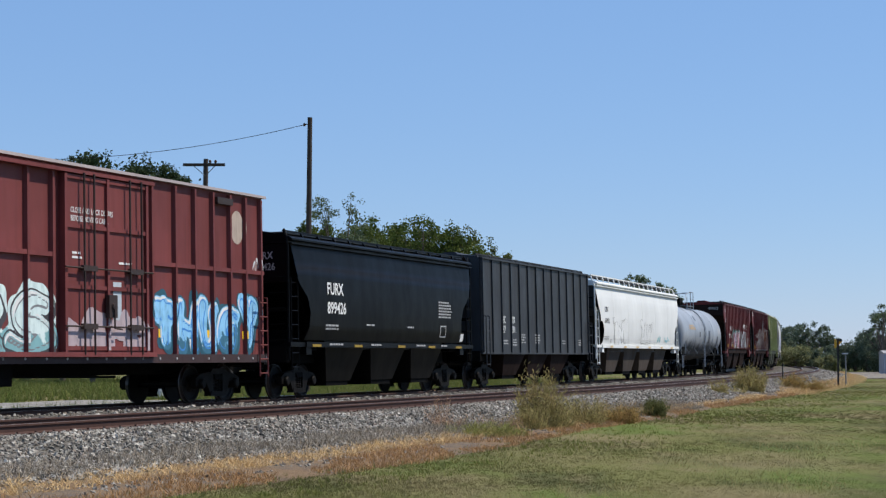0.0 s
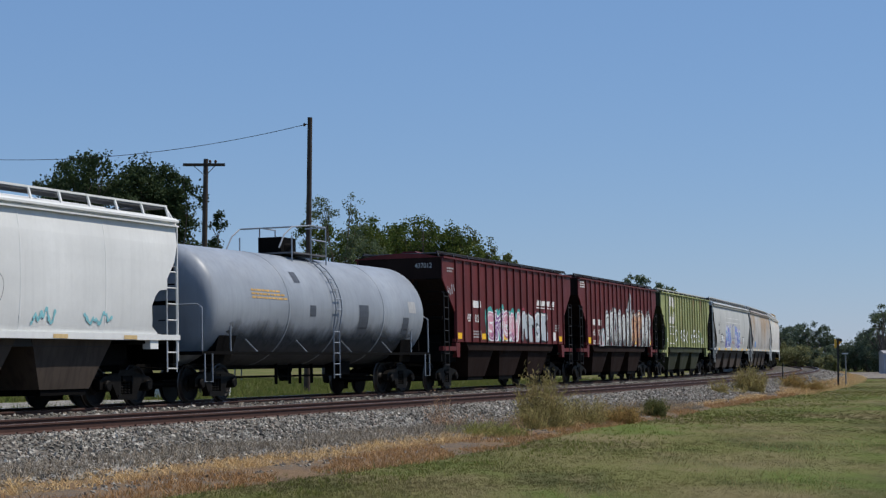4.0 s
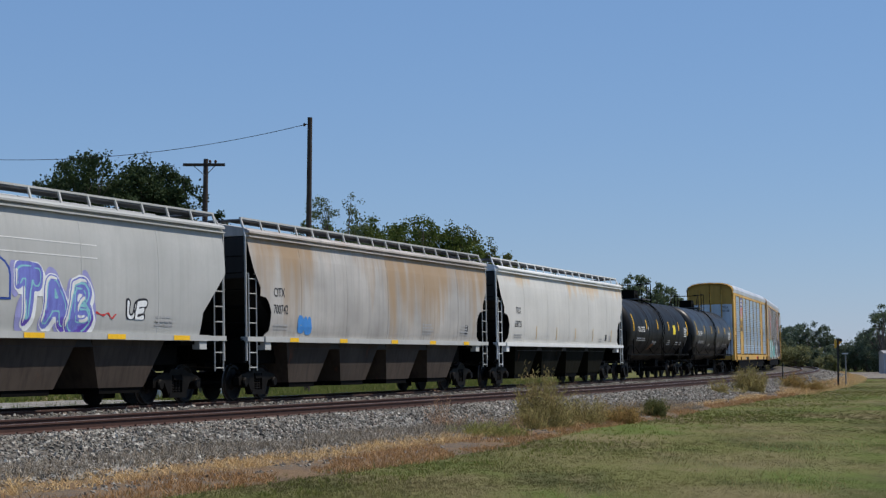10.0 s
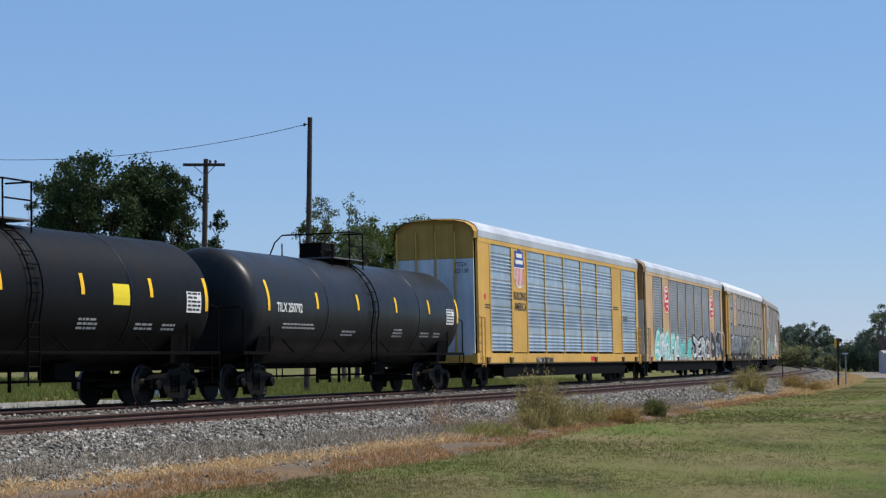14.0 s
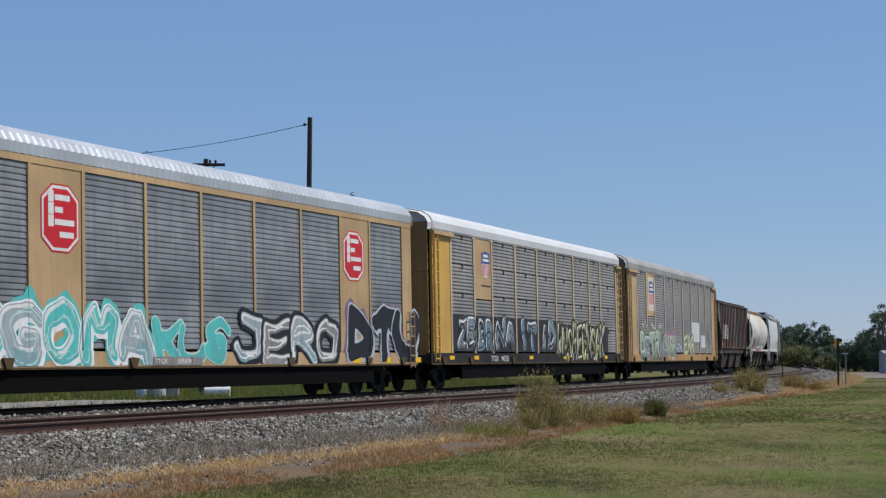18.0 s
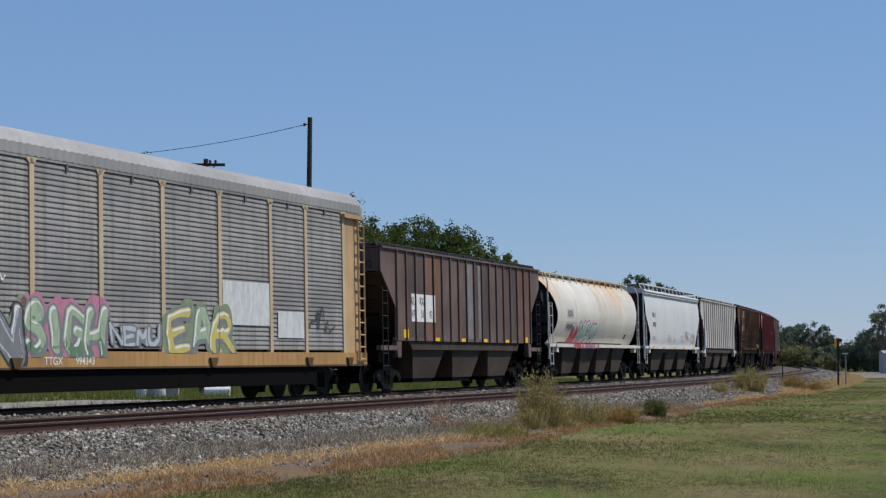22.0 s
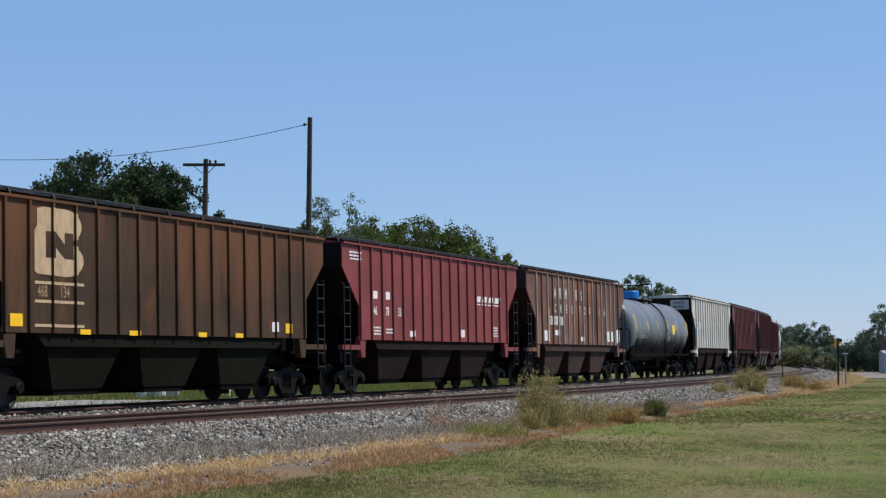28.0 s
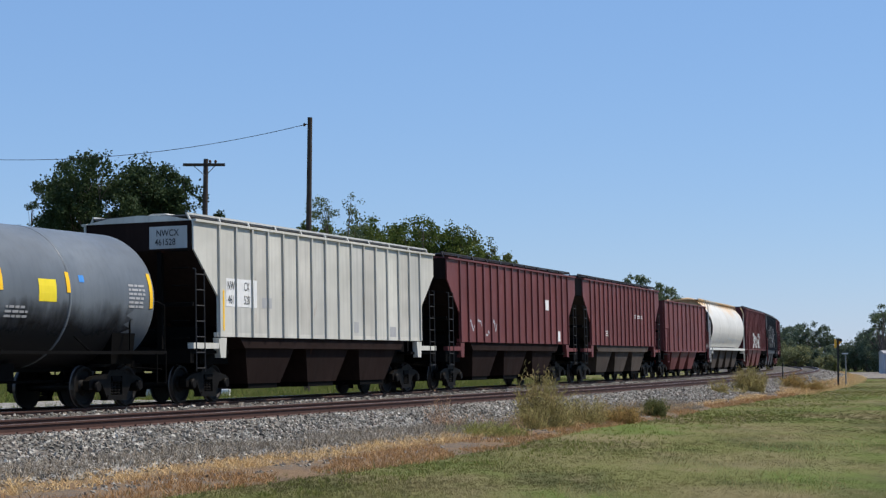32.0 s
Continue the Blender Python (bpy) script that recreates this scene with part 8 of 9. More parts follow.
    x, y, s, o, rnd = scatter_line(4500, 18, 60, -9.8, -7.4, 19)
    u = (o + 7.2) / (lawn_edge(s) + 7.2)
    keep = (u < 0.95) & (np.array([noise.noise((a * 0.3, b * 1.2, 12)) for a, b in zip(s, o)]) > 0.0)
    x, y, s, o = x[keep], y[keep], s[keep], o[keep]
    stones("verge_stones", x, y, verge_z(s, o), rnd.uniform(0.015, 0.05, len(x)), grey, "small grey stones strewn on the verge", 20)
    x, y, s, o, rnd = scatter_line(2600, 90, 190, -9.0, -7.3, 17)
    blades("straw_grass", x, y, verge_z(s, o), rnd.uniform(0.12, 0.3, len(x)), 0.014, 4, straw, "pale dry grass along the far verge", "grass", 0.5, 18)
    # mown lawn
    lawn = island_mat("lawn_blades", [(0.134, 0.136, 0.046), (0.147, 0.144, 0.050), (0.164, 0.151, 0.059), (0.141, 0.139, 0.048), (0.189, 0.164, 0.076), (0.131, 0.134, 0.045)], 0.85, 0.3,
                      LAWN_PATCHES)
    rnd = np.random.RandomState(21)
    n = 110000
    y = 22.0 * (150.0 / 22.0) ** (rnd.uniform(0, 1, n) ** 1.25)
    x = y * rnd.uniform(-0.25, 0.26, n)
    o, s = offsets_of(x, y)
    keep = o < lawn_edge(s) + 0.5 * np.array([noise.noise((a * 0.3, b * 0.2, 9)) for a, b in zip(s, x)])
    x, y = x[keep], y[keep]
    hh = 0.028 * (0.6 + 0.7 * np.array([noise.noise((a * 0.35, b * 0.35, 2)) + 0.5 for a, b in zip(x, y)]).clip(0, 1.2))
    blades("lawn_grass", x, y, np.full(len(x), GROUND_Z), hh, 0.00014 * y, 7, lawn, "short mown green grass with straw in it", "grass", 0.5, 22)
    x, y, s, o, rnd2 = scatter_line(2600, 20, 100, -12.5, -8.4, 23)
    keep = o < lawn_edge(s) + 0.2
    x, y = x[keep], y[keep]
    tint = island_mat("fresh_grass_blades", [(0.12, 0.15, 0.03), (0.16, 0.18, 0.045), (0.22, 0.20, 0.07)], 0.85, 0.3)
    blades("edge_grass", x, y, np.full(len(x), GROUND_Z), rnd2.uniform(0.05, 0.11, len(x)), 0.008, 6, tint, "fresh longer grass where the lawn meets the verge", "grass", 0.5, 25)
    # longer bleached stalks in the near lawn
    n = 2600
    y = rnd.uniform(21, 44, n)
    x = y * rnd.uniform(-0.05, 0.26, n)
    o, s = offsets_of(x, y)
    keep = (o < lawn_edge(s) - 0.8) & (np.array([noise.noise((a * 0.5, b * 0.22, 31)) for a, b in zip(x, y)]) > 0.05)
    x, y = x[keep], y[keep]
    pale = island_mat("bleached_stalks", [(0.30, 0.25, 0.12), (0.36, 0.30, 0.15), (0.22, 0.20, 0.08), (0.16, 0.17, 0.05)], 0.85, 0.3)
    blades("lawn_stalks", x, y, np.full(len(x), GROUND_Z), rnd.uniform(0.08, 0.17, len(x)), 0.005, 3, pale, "longer bleached stalks in the lawn", "grass", 0.6, 32)
    # rough grass behind the tracks
    tall = island_mat("tall_grass_blades", [(0.116, 0.150, 0.034), (0.156, 0.177, 0.044), (0.190, 0.184, 0.061), (0.095, 0.136, 0.031), (0.224, 0.204, 0.082)], 0.8, 0.25)
    n = 24000
    y = rnd.uniform(48, 150, n)
    x = y * rnd.uniform(-0.25, 0.2, n)
    o, s = offsets_of(x, y)
    keep = (o > 5.0) & ~((o > 12.0) & (o < 20.2) & (s < 69)) & (s < 175)
    x, y = x[keep], y[keep]
    blades("rough_grass", x, y, np.full(len(x), GROUND_Z), rnd.uniform(0.15, 0.45, len(x)), 0.02, 5, tall, "rough yellow-green grass behind the tracks", "grass", 0.4, 24)


# ---- weeds, trees ----
def weed(x, y, h, w, leaf, stem, label, seed, stems=26, leaves=900, leaf_size=0.05):
    """Thin upright stalks that fan out, with narrow leaves gathered towards their feet and loose tips."""
    rnd = random.Random(seed)
    t = thing("weed_clump", label, "weed", "weeds along the verge")
    t.matrix_basis = Matrix.Translation((x, y, GROUND_Z))
    b = bmesh.new()
    tips = []
    for k in range(stems):
        a, r = rnd.uniform(0, math.tau), w * 0.34 * rnd.random() ** 0.7
        p = Vector((r * math.cos(a), r * math.sin(a), -0.02))
        out = Vector((math.cos(a), math.sin(a), 0)) * rnd.uniform(0.0, 0.34) * w + Vector((rnd.gauss(0, 0.09), rnd.gauss(0, 0.09), 0))
        hh = h * (0.3 + 0.75 * rnd.random() ** 1.3) * (1.08 - 0.4 * r / (w * 0.34))
        pts = [p, p + out * 0.3 + Vector((0, 0, hh * 0.5)), p + out + Vector((0, 0, hh))]
        for i in range(2):
            rod(b, pts[i], pts[i + 1], 0.007 - 0.002 * i, 3, 0.005 - 0.003 * i)
        for q in range(rnd.choice((1, 2, 3))):
            u = rnd.uniform(0.35, 0.9)
            a0 = pts[0].lerp(pts[2], u)
            rod(b, a0, a0 + Vector((rnd.gauss(0, 0.09), rnd.gauss(0, 0.09), rnd.uniform(0.08, 0.22))) * h, 0.004, 3, 0.002)
        tips.append(pts)
    tagged(part("stalk_tuft", b, stem, t), kind="stuff")
    vs, fs = [], []
    for k in range(leaves):
        pts = rnd.choice(tips)
        u = 1.05 * rnd.random()
        c = pts[0].lerp(pts[1], u * 2) if u < 0.5 else pts[1].lerp(pts[2], u * 2 - 1)
        g = 0.045 + 0.05 * (1 - u)
        c = c + Vector((rnd.gauss(0, g), rnd.gauss(0, g), rnd.gauss(0, 0.04)))
        d = Vector((rnd.gauss(0, 0.8), rnd.gauss(0, 0.8), rnd.gauss(1.2, 0.7))).normalized() * leaf_size * rnd.uniform(0.6, 1.8) * (1.15 - 0.5 * u)
        q = d.orthogonal().normalized() * leaf_size * 0.10
        i = len(vs)
        vs += [tuple(c - q), tuple(c + d * 0.5 - q * 0.6), tuple(c + d), tuple(c + d * 0.5 + q)]
        fs.append((i, i + 1, i + 2, i + 3))
    ob = tagged(mesh_thing("foliage", vs, fs, leaf), kind="stuff")
    ob.parent = t
    return t


def tree(x, y, h, lobes, leaf, bark, label, seed, leaves=5000, size=0.26, density=1.0, trunk=0.22, name="tree"):
    """Trunk, limbs to each lobe of the crown, and a crown of small leaves with gaps. lobes: (x, y, z, radius, flatness) about the foot."""
    rnd = np.random.RandomState(seed)
    leaves, size = int(leaves * 1.9), size * 0.72
    t = thing(name, label, "tree", "trees beyond the tracks")
    t.matrix_basis = Matrix.Translation((x, y, GROUND_Z))
    b = bmesh.new()
    top = Vector((rnd.uniform(-0.3, 0.3), rnd.uniform(-0.3, 0.3), h * 0.42))
    rod(b, (0, 0, -0.1), top * 0.5, trunk, 9, trunk * 0.75)
    rod(b, top * 0.5, top, trunk * 0.75, 9, trunk * 0.5)
    part("trunk", b, bark, t)
    for lx, ly, lz, r, f in lobes:
        b = bmesh.new()
        c = Vector((lx, ly, lz))
        a = top * rnd.uniform(0.6, 1.0)
        mid = a.lerp(c, 0.5) + Vector((rnd.uniform(-0.3, 0.3), rnd.uniform(-0.3, 0.3), 0.2))
        rod(b, a, mid, trunk * 0.38, 6, trunk * 0.25)
        rod(b, mid, c, trunk * 0.25, 6, trunk * 0.1)
        for k in range(5):
            e = c + Vector(rnd.normal(0, 0.4, 3)) * r
            rod(b, mid.lerp(c, 0.6), e, trunk * 0.1, 4, 0.01)
        part("limb", b, bark, t)
    total = sum(l[3] ** 2 for l in lobes)
    P = []
    for lx, ly, lz, r, f in lobes:
        n = int(leaves * r * r / total)
        # leaves gather in small sprays round twig ends
        m = max(6, n // 22)
        bough = rnd.normal(0, 1, (max(5, int(6 * r)), 3))
        d = bough[rnd.randint(0, len(bough), m)]
        d = d / np.linalg.norm(d, axis=1)[:, None] + rnd.normal(0, 0.24, (m, 3))
        d /= np.linalg.norm(d, axis=1)[:, None]
        rad = r * rnd.uniform(0.35, 1.0, m) ** 0.5 * (1 + 0.25 * np.sin(d[:, 0] * 5 + seed) * np.cos(d[:, 2] * 4))
        cen = np.array([lx, ly, lz]) + d * rad[:, None] * np.array([1, 1, f])
        pick = rnd.randint(0, m, n)
        P.append(cen[pick] + rnd.normal(0, 0.22 * (r / 1.8) ** 0.5, (n, 3)))
    P = np.concatenate(P)
    n = len(P)
    d = rnd.normal(0, 1, (n, 3))
    d[:, 2] -= 0.35
    d /= np.linalg.norm(d, axis=1)[:, None]
    e = np.cross(d, rnd.normal(0, 1, (n, 3)))
    e /= np.linalg.norm(e, axis=1)[:, None]
    L = size * rnd.uniform(0.6, 1.35, n)[:, None]
    V = np.stack([P - d * L * 0.5, P + e * L * 0.33, P + d * L * 0.5, P - e * L * 0.33], 1).reshape(-1, 3)
    ob = mesh_thing("crown", V.tolist(), np.arange(n * 4).reshape(n, 4).tolist(), leaf)
    ob.parent = t
    return t


def spot(px, d):
    """x at a distance d ahead for a bearing given as parts of the picture's width."""
    return (px - 784.0) / 3317.0 * d


def crown(w, h, n, seed, base=0.35):
    """Lobes that fill an uneven crown of width w and height h."""
    rnd = random.Random(seed)
    out = []
    for k in range(n):
        u = (k + 0.5) / n
        z = h * (base + (0.9 - base) * rnd.random())
        spread = w / 2 * math.sqrt(max(0.1, 1 - ((z / h - base - 0.2) / 0.75) ** 2)) * 0.72
        a = k * 2.4 + rnd.uniform(-0.4, 0.4)
        r = w * rnd.uniform(0.15, 0.24)
        out.append((spread * math.cos(a), spread * math.sin(a), min(z, h - r), r, rnd.uniform(0.75, 1.0)))
    out.append((rnd.uniform(-0.1, 0.1) * w, 0, h - w * 0.16, w * 0.17, 0.9))
    return out


def build_plants():
    bark = plain("grey_bark", (0.11, 0.09, 0.075), 0.9, 0, 0.4, 6.0)
    dark = island_mat("dark_green_leaves", [(0.027, 0.044, 0.019), (0.038, 0.060, 0.024), (0.054, 0.076, 0.032), (0.032, 0.048, 0.022)], 0.6, 0.25)
    mid = island_mat("green_leaves", [(0.055, 0.085, 0.020), (0.081, 0.119, 0.027), (0.111, 0.140, 0.036), (0.072, 0.098, 0.025), (0.145, 0.157, 0.047)], 0.6, 0.3)
    olive = island_mat("olive_leaves", [(0.10, 0.12, 0.035), (0.14, 0.155, 0.05), (0.17, 0.17, 0.06), (0.12, 0.13, 0.045)], 0.65, 0.3)
    # pale grey-green; on the far tops it carries the haze of distance
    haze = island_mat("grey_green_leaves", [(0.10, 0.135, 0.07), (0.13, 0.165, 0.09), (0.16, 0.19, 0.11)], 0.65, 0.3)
    # the broad dark tree and its neighbours
    D = 132.0
    tree(spot(165, D), D, 16.6, crown(9.4, 16.4, 22, 3, 0.25), dark, bark, "broad dark green tree behind the tracks", 3, 17000, 0.32)
    tree(spot(240, D + 4), D + 4, 16.4, crown(9.0, 16.4, 20, 5, 0.25), dark, bark, "broad dark green tree behind the tracks", 5, 16000, 0.32)
    tree(spot(310, D + 2), D + 2, 14.8, crown(6.0, 14.8, 16, 7, 0.3), dark, bark, "dark green tree beside a utility pole", 7, 8500, 0.30)
    tree(spot(112, D + 6), D + 6, 16.6, crown(6.4, 16.6, 14, 8, 0.3), dark, bark, "dark green tree with an open crown", 8, 6500, 0.28)
    tree(spot(390, D + 10), D + 10, 13.2, crown(4.0, 12.8, 12, 9, 0.12), dark, bark, "slim young tree beside a utility pole", 9, 4600, 0.27)
    tree(spot(48, D + 12), D + 12, 13.6, crown(3.2, 13.6, 6, 10, 0.5), dark, bark, "slim young tree with a sparse crown", 10, 1300, 0.24)
    # the lighter row behind the tall pole
    D = 150.0
    tree(spot(610, D - 4), D - 4, 14.7, crown(5.2, 14.7, 12, 11, 0.5), haze, bark, "airy pale green tree with an open crown", 11, 2300, 0.24)
    for px, top, w, s, k in ((575, 395, 4.2, 12, 0), (632, 398, 5.0, 13, 1), (672, 388, 5.0, 14, 1), (716, 394, 5.4, 15, 1), (757, 393, 5.0, 16, 1), (800, 410, 4.6, 17, 0), (838, 408, 4.6, 18, 2), (872, 436, 3.4, 19, 2), (895, 462, 2.4, 20, 2), (690, 408, 6.0, 26, 1), (780, 412, 6.0, 27, 1), (650, 405, 6.0, 28, 1), (735, 400, 6.0, 29, 1), (820, 425, 5.0, 30, 1)):
        h = (631 - top) / 3317.0 * D + 1.9
        h += 0.5
        tree(spot(px, D + (s % 4) * 2), D + (s % 4) * 2, h, crown(w * 1.3, h, 14, s, 0.3), (dark, mid, olive)[k] if k else mid, bark, "green tree in a hedge row behind the tracks", s, 5200, 0.27)
    # farther tops over the cars
    for px, top, w, s in ((940, 486, 4.0, 31), (985, 483, 5.0, 32), (1040, 520, 5.0, 33), (1108, 486, 3.6, 34), (1128, 489, 4.4, 38), (1150, 491, 5.0, 35), (1172, 500, 4.6, 39), (1190, 510, 3.6, 36), (1085, 530, 6.0, 37)):
        D = 215.0
        h = (631 - top) / 3317.0 * D + 1.9
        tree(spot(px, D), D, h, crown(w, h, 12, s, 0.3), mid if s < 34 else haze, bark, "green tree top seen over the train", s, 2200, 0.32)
    # distance haze is mixed into these lighter, greyer leaf colours
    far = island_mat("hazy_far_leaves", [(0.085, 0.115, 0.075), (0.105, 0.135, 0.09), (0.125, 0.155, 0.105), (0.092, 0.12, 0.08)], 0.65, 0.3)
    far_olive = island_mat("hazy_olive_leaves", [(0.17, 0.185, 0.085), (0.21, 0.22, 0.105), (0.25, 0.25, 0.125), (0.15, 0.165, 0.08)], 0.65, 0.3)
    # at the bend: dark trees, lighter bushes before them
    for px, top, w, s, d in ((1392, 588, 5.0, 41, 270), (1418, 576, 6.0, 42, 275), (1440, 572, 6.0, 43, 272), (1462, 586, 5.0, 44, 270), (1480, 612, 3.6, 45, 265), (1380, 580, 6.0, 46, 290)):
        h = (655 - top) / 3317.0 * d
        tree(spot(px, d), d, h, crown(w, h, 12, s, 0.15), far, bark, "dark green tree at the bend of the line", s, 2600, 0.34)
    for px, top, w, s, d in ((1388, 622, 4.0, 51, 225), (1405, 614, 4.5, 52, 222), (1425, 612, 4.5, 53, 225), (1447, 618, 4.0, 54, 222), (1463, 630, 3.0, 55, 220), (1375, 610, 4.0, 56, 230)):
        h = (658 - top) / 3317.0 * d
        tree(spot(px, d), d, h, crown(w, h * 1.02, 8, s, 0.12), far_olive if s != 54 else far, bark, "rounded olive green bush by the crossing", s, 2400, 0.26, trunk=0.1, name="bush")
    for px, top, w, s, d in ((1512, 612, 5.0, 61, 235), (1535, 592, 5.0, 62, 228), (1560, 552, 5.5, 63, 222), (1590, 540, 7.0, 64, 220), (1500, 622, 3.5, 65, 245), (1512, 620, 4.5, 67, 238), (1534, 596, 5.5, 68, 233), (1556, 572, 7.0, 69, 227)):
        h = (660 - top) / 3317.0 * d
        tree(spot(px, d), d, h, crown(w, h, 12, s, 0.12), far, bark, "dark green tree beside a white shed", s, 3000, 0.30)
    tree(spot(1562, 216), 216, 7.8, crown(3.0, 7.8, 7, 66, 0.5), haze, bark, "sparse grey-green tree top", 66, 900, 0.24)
    # weeds
    stem = plain("weed_stem", (0.24, 0.19, 0.09), 0.85, 0, 0.3)
    pink = plain("dry_stem", (0.34, 0.20, 0.13), 0.85, 0, 0.3)
    yl = island_mat("yellow_green_leaves", [(0.25, 0.22, 0.075), (0.32, 0.27, 0.10), (0.40, 0.31, 0.14), (0.19, 0.18, 0.06), (0.30, 0.20, 0.10)], 0.8, 0.3)
    rs = island_mat("russet_leaves", [(0.30, 0.16, 0.06), (0.34, 0.22, 0.08), (0.26, 0.19, 0.06), (0.22, 0.19, 0.06)], 0.8, 0.2)
    gr = island_mat("dark_weed_leaves", [(0.08, 0.09, 0.03), (0.12, 0.12, 0.04), (0.06, 0.075, 0.022)], 0.8, 0.2)
    fg = island_mat("fresh_weed_leaves", [(0.150, 0.180, 0.038), (0.203, 0.217, 0.053), (0.240, 0.225, 0.075), (0.300, 0.247, 0.105)], 0.75, 0.3)
    tn = island_mat("dry_seed_heads", [(0.324, 0.216, 0.126), (0.396, 0.270, 0.162), (0.270, 0.162, 0.099)], 0.85, 0.2)
    for px, d, h, w, leaf, st, n, ls, seed, lab in (
            (958, 47.5, 1.5, 1.15, yl, stem, 3600, 0.085, 71, "tall yellow-green weed clump on the verge"),
            (938, 46.5, 0.8, 0.9, yl, stem, 1500, 0.07, 72, "yellow-green weed clump on the verge"),
            (1030, 51.0, 0.85, 1.3, yl, stem, 2200, 0.07, 73, "yellow-green weed clump turning brown"),
            (1085, 53.0, 0.66, 1.7, rs, stem, 2600, 0.07, 74, "russet weed clump on the verge"),
            (985, 48.5, 0.7, 0.9, yl, stem, 1200, 0.07, 84, "yellow-green weed clump on the verge"),
            (783, 44.0, 1.22, 0.75, tn, pink, 420, 0.05, 75, "sparse dry stalks with pale seed heads"),
            (800, 44.6, 0.6, 1.1, tn, pink, 800, 0.05, 76, "dry brown weed clump"),
            (872, 45.5, 0.55, 1.4, tn, pink, 1100, 0.05, 77, "dry brown weed clump"),
            (835, 42.5, 0.42, 1.7, fg, stem, 2200, 0.055, 85, "low green weeds at the lawn's edge"),
            (885, 43.5, 0.38, 1.5, fg, stem, 1800, 0.055, 86, "low green weeds at the lawn's edge"),
            (1158, 58.0, 0.6, 0.62, gr, stem, 3000, 0.08, 78, "dark rounded weed clump"),
            (1272, 80.0, 1.1, 0.75, yl, stem, 1300, 0.08, 79, "yellow-green weed clump on the verge"),
            (1328, 86.0, 1.55, 1.6, yl, stem, 3400, 0.11, 80, "tall yellow-green weed clump on the verge"),
            (1296, 83.0, 0.7, 1.6, yl, stem, 1300, 0.09, 81, "brown-green weed clump on the verge"),
            (1405, 98.0, 1.15, 1.3, rs, stem, 1500, 0.11, 82, "brown weed clump on the verge"),
            (1432, 101.0, 0.7, 2.2, rs, stem, 1500, 0.10, 87, "low brown weed clump on the verge"),
            (1378, 100.0, 0.6, 1.8, yl, stem, 1200, 0.10, 88, "low yellow-green weed clump on the verge"),
            (1392, 106.0, 1.0, 1.0, gr, stem, 900, 0.10, 83, "olive weed clump on the verge")):
        weed(spot(px, d), d, h, w, leaf, st, lab, seed, max(24, n // 24), int(n * 2.3), ls * 1.45)


# ---- poles, signs, drums, shed ----
def pole_wood():
    return plain("dark_pole_wood", (0.055, 0.042, 0.034), 0.85, 0, 0.45, 3.0)


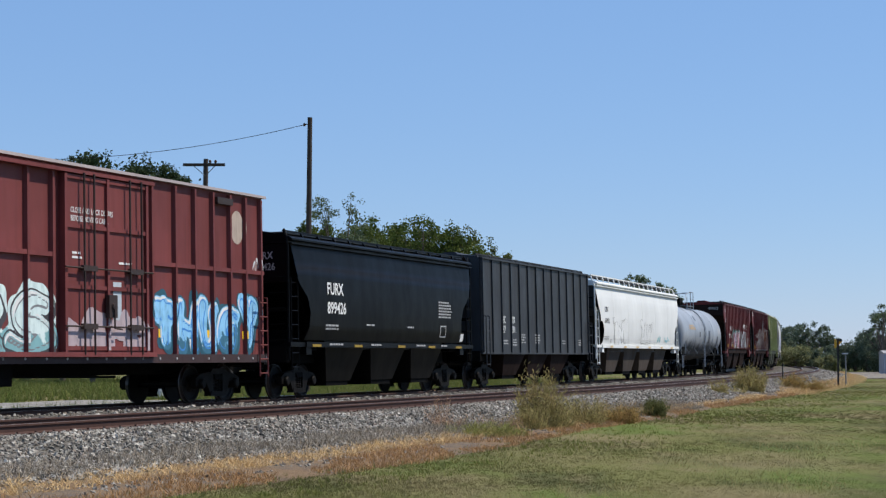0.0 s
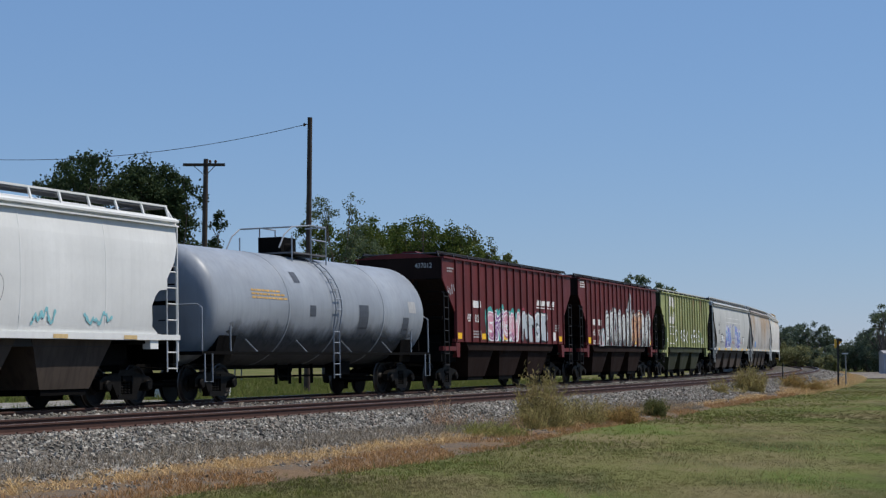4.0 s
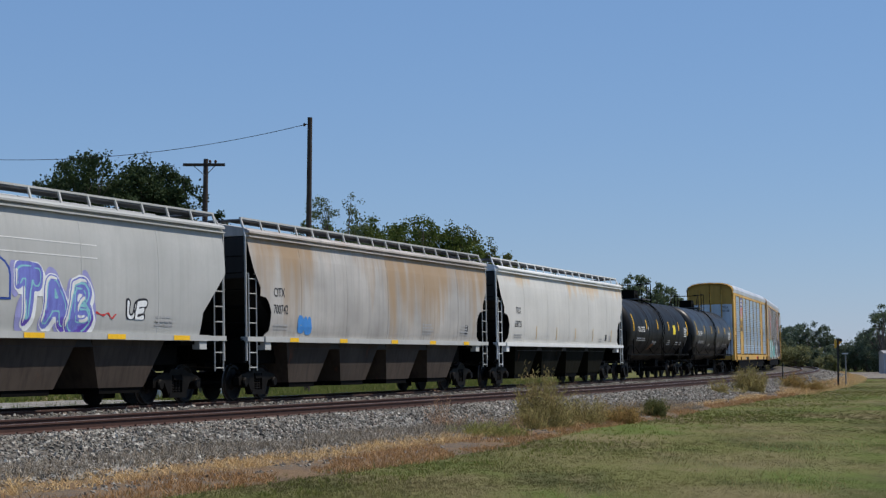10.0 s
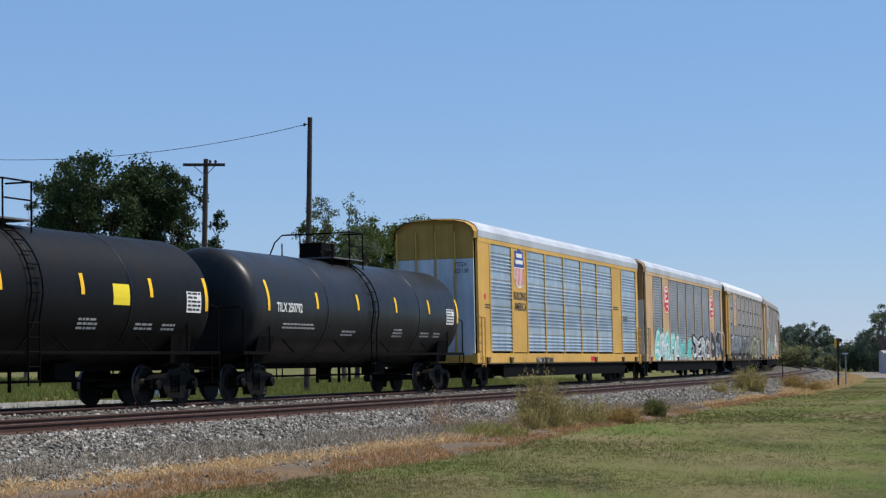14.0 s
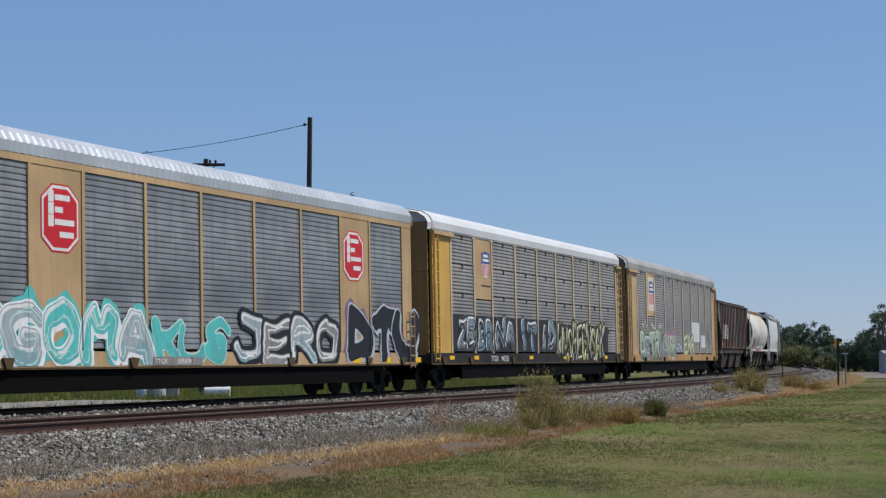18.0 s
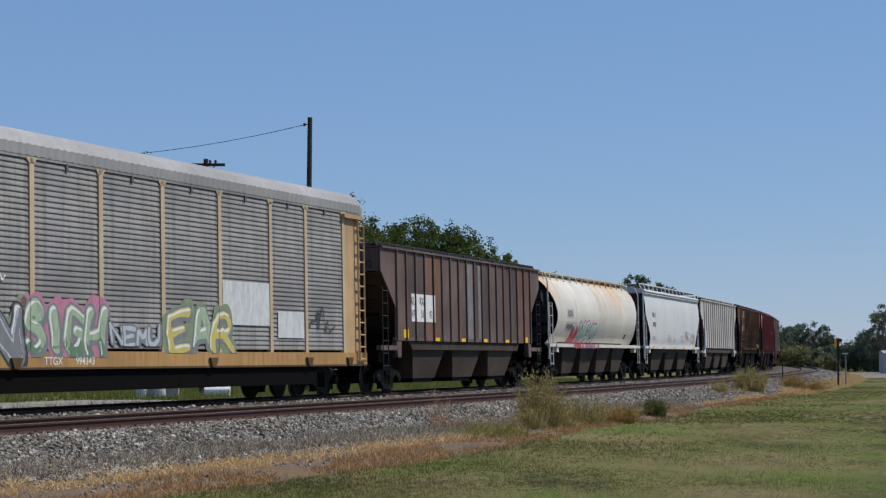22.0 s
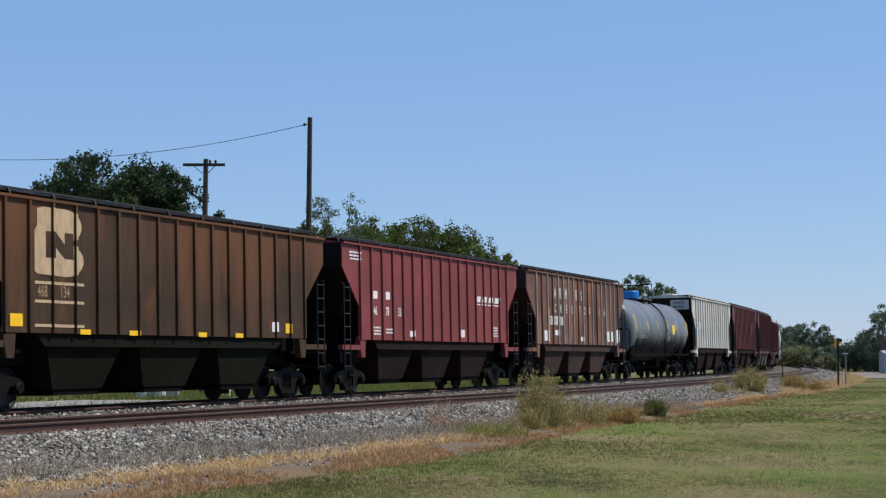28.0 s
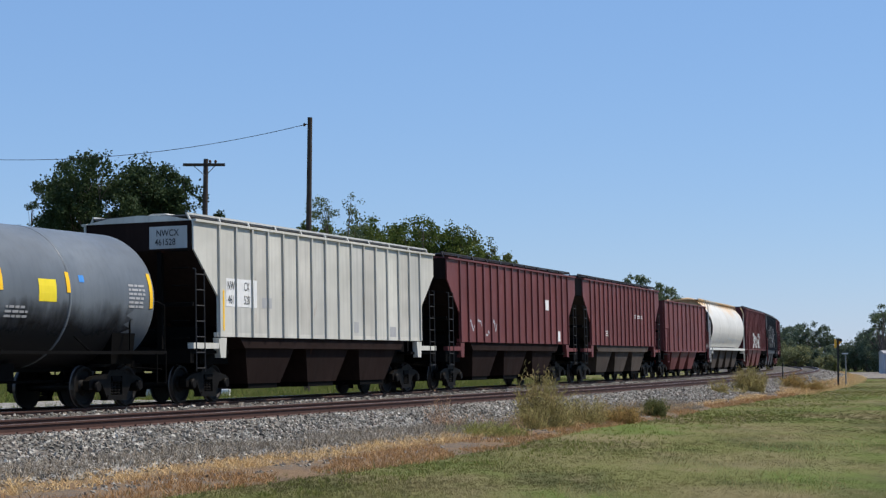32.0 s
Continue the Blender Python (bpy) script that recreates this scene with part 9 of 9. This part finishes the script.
def build_fixtures():
    wood = pole_wood()
    iron = plain("pole_hardware", (0.10, 0.095, 0.09), 0.5, 0.6, 0.2)
    glass = plain("brown_porcelain", (0.08, 0.045, 0.03), 0.3)
    # tall bare pole
    d = 97.0
    x = spot(545.5, d)
    t = thing("utility_pole", "tall dark wooden utility pole without arms", "utility pole", "utility poles")
    t.matrix_basis = Matrix.Translation((x, d, GROUND_Z))
    b = bmesh.new()
    rod(b, (-0.05, 0, -0.2), (0.05, 0, 14.3), 0.17, 12, 0.125)
    part("pole", b, wood, t)
    b = bmesh.new()
    rod(b, (0.04, 0, 13.98), (-0.22, 0, 13.92), 0.03)
    spun(b, [(13.84, 0.05), (13.92, 0.07), (14.0, 0.04)], 8, "z", (-0.24, 0, 0))
    part("insulator", b, glass, t)
    # pole with one crossarm
    d2 = 92.0
    x2 = spot(360.5, d2)
    t = thing("utility_pole", "dark wooden utility pole with one crossarm", "utility pole", "utility poles")
    t.matrix_basis = Matrix.Translation((x2, d2, GROUND_Z))
    b = bmesh.new()
    rod(b, (-0.06, 0, -0.2), (0.06, 0, 11.6), 0.16, 12, 0.12)
    part("pole", b, wood, t)
    b = bmesh.new()
    box(b, -1.05, 1.02, -0.19, -0.09, 11.23, 11.37)
    part("crossarm", b, wood, t)
    b = bmesh.new()
    rod(b, (-0.52, -0.14, 11.25), (0.04, -0.14, 10.75), 0.02)
    rod(b, (0.52, -0.14, 11.25), (0.06, -0.14, 10.75), 0.02)
    part("brace", b, iron, t)
    for q in (0.28, 0.55):
        b = bmesh.new()
        spun(b, [(11.36, 0.03), (11.42, 0.06), (11.48, 0.07), (11.54, 0.03)], 8, "z", (q, -0.14, 0))
        part("insulator", b, glass, t)
    # wire from the tall pole out of sight to the next one
    w = thing("overhead_wire", "thin dark sagging overhead wire", "wire")
    b = bmesh.new()
    p0, p1 = Vector((x - 0.24, d, GROUND_Z + 13.92)), Vector((spot(-478, d), d, GROUND_Z + 13.92))
    n, sag = 36, 1.84
    pts = [p0.lerp(p1, k / n) - Vector((0, 0, sag * 4 * (k / n) * (1 - k / n))) for k in range(n + 1)]
    bent(b, [tuple(p) for p in pts], 0.016, 5)
    part("strand", b, plain("wire_black", (0.03, 0.03, 0.03), 0.6), w)
    t = thing("utility_pole", "dark wooden utility pole at the wire's far end", "utility pole", "utility poles")
    t.matrix_basis = Matrix.Translation((p1.x, p1.y, GROUND_Z))
    b = bmesh.new()
    rod(b, (0, 0, -0.2), (0, 0, 14.0), 0.16, 12, 0.12)
    part("pole", b, wood, t)
    # short post in the grass
    # drums, box and pipe by the gravel road
    steel = paint("drum_grey_blue", (0.58, 0.60, 0.62), 0.45, 0.1, 0.3)
    for k, (px, d) in enumerate(((254, 84.0), (270, 84.4), (283, 84.2))):
        t = thing("steel_drum", "pale grey steel drum standing by the gravel road", "drum", "drums")
        t.matrix_basis = Matrix.Translation((spot(px, d), d, -0.70))
        b = bmesh.new()
        spun(b, [(0, 0.28), (0.02, 0.30), (0.30, 0.29), (0.32, 0.305), (0.34, 0.29), (0.62, 0.29), (0.64, 0.305), (0.66, 0.29), (0.94, 0.29), (0.97, 0.30), (0.97, 0.27), (0.95, 0.05)], 18, "z")
        part("shell", b, steel, t)
        b = bmesh.new()
        spun(b, [(0.94, 0.28), (1.0, 0.295), (1.01, 0.1)], 18, "z")
        part("lid", b, plain("drum_lid", (0.5, 0.5, 0.5), 0.4, 0.4), t)
    t = thing("utility_box", "low grey metal box by the gravel road", "box")
    d = 85.0
    t.matrix_basis = Matrix.Translation((spot(304, d), d, -0.70))
    b = bmesh.new()
    box(b, -0.34, 0.34, -0.25, 0.25, 0, 0.42)
    part("case", b, paint("box_grey", (0.30, 0.32, 0.33), 0.5, 0.1, 0.2), t)
    b = bmesh.new()
    box(b, -0.37, 0.37, -0.28, 0.28, 0.42, 0.47)
    part("lid", b, paint("box_grey", (0.30, 0.32, 0.33), 0.5, 0.1, 0.2), t)
    t = thing("concrete_pipe", "short white pipe lying on the ground", "pipe")
    d = 86.0
    t.matrix_basis = Matrix.Translation((spot(386, d), d, -0.47))
    b = bmesh.new()
    spun(b, [(-0.58, 0.16), (-0.58, 0.23), (0.58, 0.23), (0.58, 0.16), (-0.56, 0.159)], 20, "x")
    part("tube", b, plain("pipe_white", (0.72, 0.72, 0.70), 0.6, 0, 0.1), t)
    # crossing signs
    d = 117.0
    t = thing("warning_sign", "yellow warning sign seen edge-on on a black post", "sign")
    t.matrix_basis = Matrix.Translation((spot(1482, d), d, GROUND_Z))
    b = bmesh.new()
    box(b, -0.05, 0.05, -0.05, 0.05, -0.1, 2.98)
    part("post", b, plain("sign_post_black", (0.03, 0.03, 0.03), 0.6), t)
    amber = plain("amber_sign", (0.75, 0.40, 0.03), 0.45, 0, 0.1)
    b = bmesh.new()
    box(b, -0.19, -0.13, -0.2, 0.2, 2.42, 2.95)
    box(b, -0.13, 0.0, -0.02, 0.02, 2.65, 2.72)
    part("side_plate", b, amber, t)
    b = bmesh.new()
    prism(b, [(-0.15, 2.62), (0.12, 2.92), (0.28, 2.84), (0.02, 2.52)], -0.03, 0.03)
    part("top_plate", b, amber, t)
    b = bmesh.new()
    prism(b, [(0.05, 2.92), (0.20, 2.99), (0.28, 2.84), (0.13, 2.76)], -0.05, 0.05)
    part("cap", b, plain("sign_post_black", (0.03, 0.03, 0.03), 0.6), t)
    d = 120.0
    t = thing("marker_post", "thin grey marker post with a pale cap", "post")
    t.matrix_basis = Matrix.Translation((spot(1495.5, d), d, GROUND_Z))
    b = bmesh.new()
    rod(b, (0, 0, -0.1), (0, 0, 2.05), 0.045, 8)
    part("post", b, plain("post_grey", (0.22, 0.23, 0.23), 0.6, 0.3), t)
    b = bmesh.new()
    box(b, -0.22, 0.16, -0.05, 0.05, 2.02, 2.1)
    part("cap", b, plain("post_cap", (0.55, 0.56, 0.56), 0.5), t)
    d = 108.0
    t = thing("marker_post", "thin dark marker post beside the track", "post")
    t.matrix_basis = Matrix.Translation((spot(1384, d), d, GROUND_Z))
    b = bmesh.new()
    rod(b, (0, 0, -0.1), (0, 0, 1.5), 0.035, 8)
    part("post", b, plain("sign_post_black", (0.03, 0.03, 0.03), 0.6), t)
    # white shed at the edge of sight
    d = 200.0
    t = thing("shed", "small white metal shed under the trees", "shed")
    t.matrix_basis = Matrix.Translation((spot(1559, d) + 1.6, d, GROUND_Z))
    wall = paint("shed_white", (0.42, 0.45, 0.50), 0.5, 0.03, 0.15)
    b = bmesh.new()
    box(b, -1.6, 1.6, -1.2, 1.2, 0, 2.2)
    part("wall", b, wall, t)
    b = bmesh.new()
    along(b, [(-1.3, 2.2), (0, 2.5), (1.3, 2.2)], -1.7, 1.7)
    part("roof", b, P_ROOFG, t)
    b = bmesh.new()
    for k in range(8):
        box(b, -1.5 + k * 0.42, -1.44 + k * 0.42, -1.23, -1.2, 0.05, 2.15)
    part("wall_ribs", b, wall, t)
    # gravel road over the crossing
    gm = gravel_mat("crossing_gravel", (0.22, 0.195, 0.165), 0.6)
    x0, y0, h = on_line(176, -1.0)
    vs = []
    a, bb = Vector((x0 - 4, y0 - 22, -0.70)), Vector((x0 - 6, y0 + 30, -0.70))
    for k in range(9):
        q = k / 8
        vs += [tuple(a + Vector((70, 8, -0.03)) * q), tuple(bb + Vector((70, 30, -0.03)) * q)]
    ob = mesh_thing("crossing_road", vs, [(2 * k, 2 * k + 2, 2 * k + 3, 2 * k + 1) for k in range(8)], gm)
    tagged(ob, "pale gravel road leading over the tracks", "road", "", "structure")


def motions():
    for car, place, base in train:
        walk(car, [(k / 2, car_pose(place, k / 2, base)) for k in range(65)])
    # every wheelset turns alike: one action serves them all
    lead = wheelsets[0]
    rows = [(k / FPS, pose(0, 0, 0, 0, -math.degrees(gone(k / FPS) / WHEEL_R) % 360.0, 0)) for k in range(frame(32.0))]
    walk(lead, rows)
    for w in wheelsets[1:]:
        w.rotation_mode = "QUATERNION"
        keys = w.animation_data_create()
        keys.action = lead.animation_data.action
        keys.action_slot = lead.animation_data.action_slot


build_ground()
build_train()
build_fixtures()
build_plants()
build_loose()
build_track()
motions()
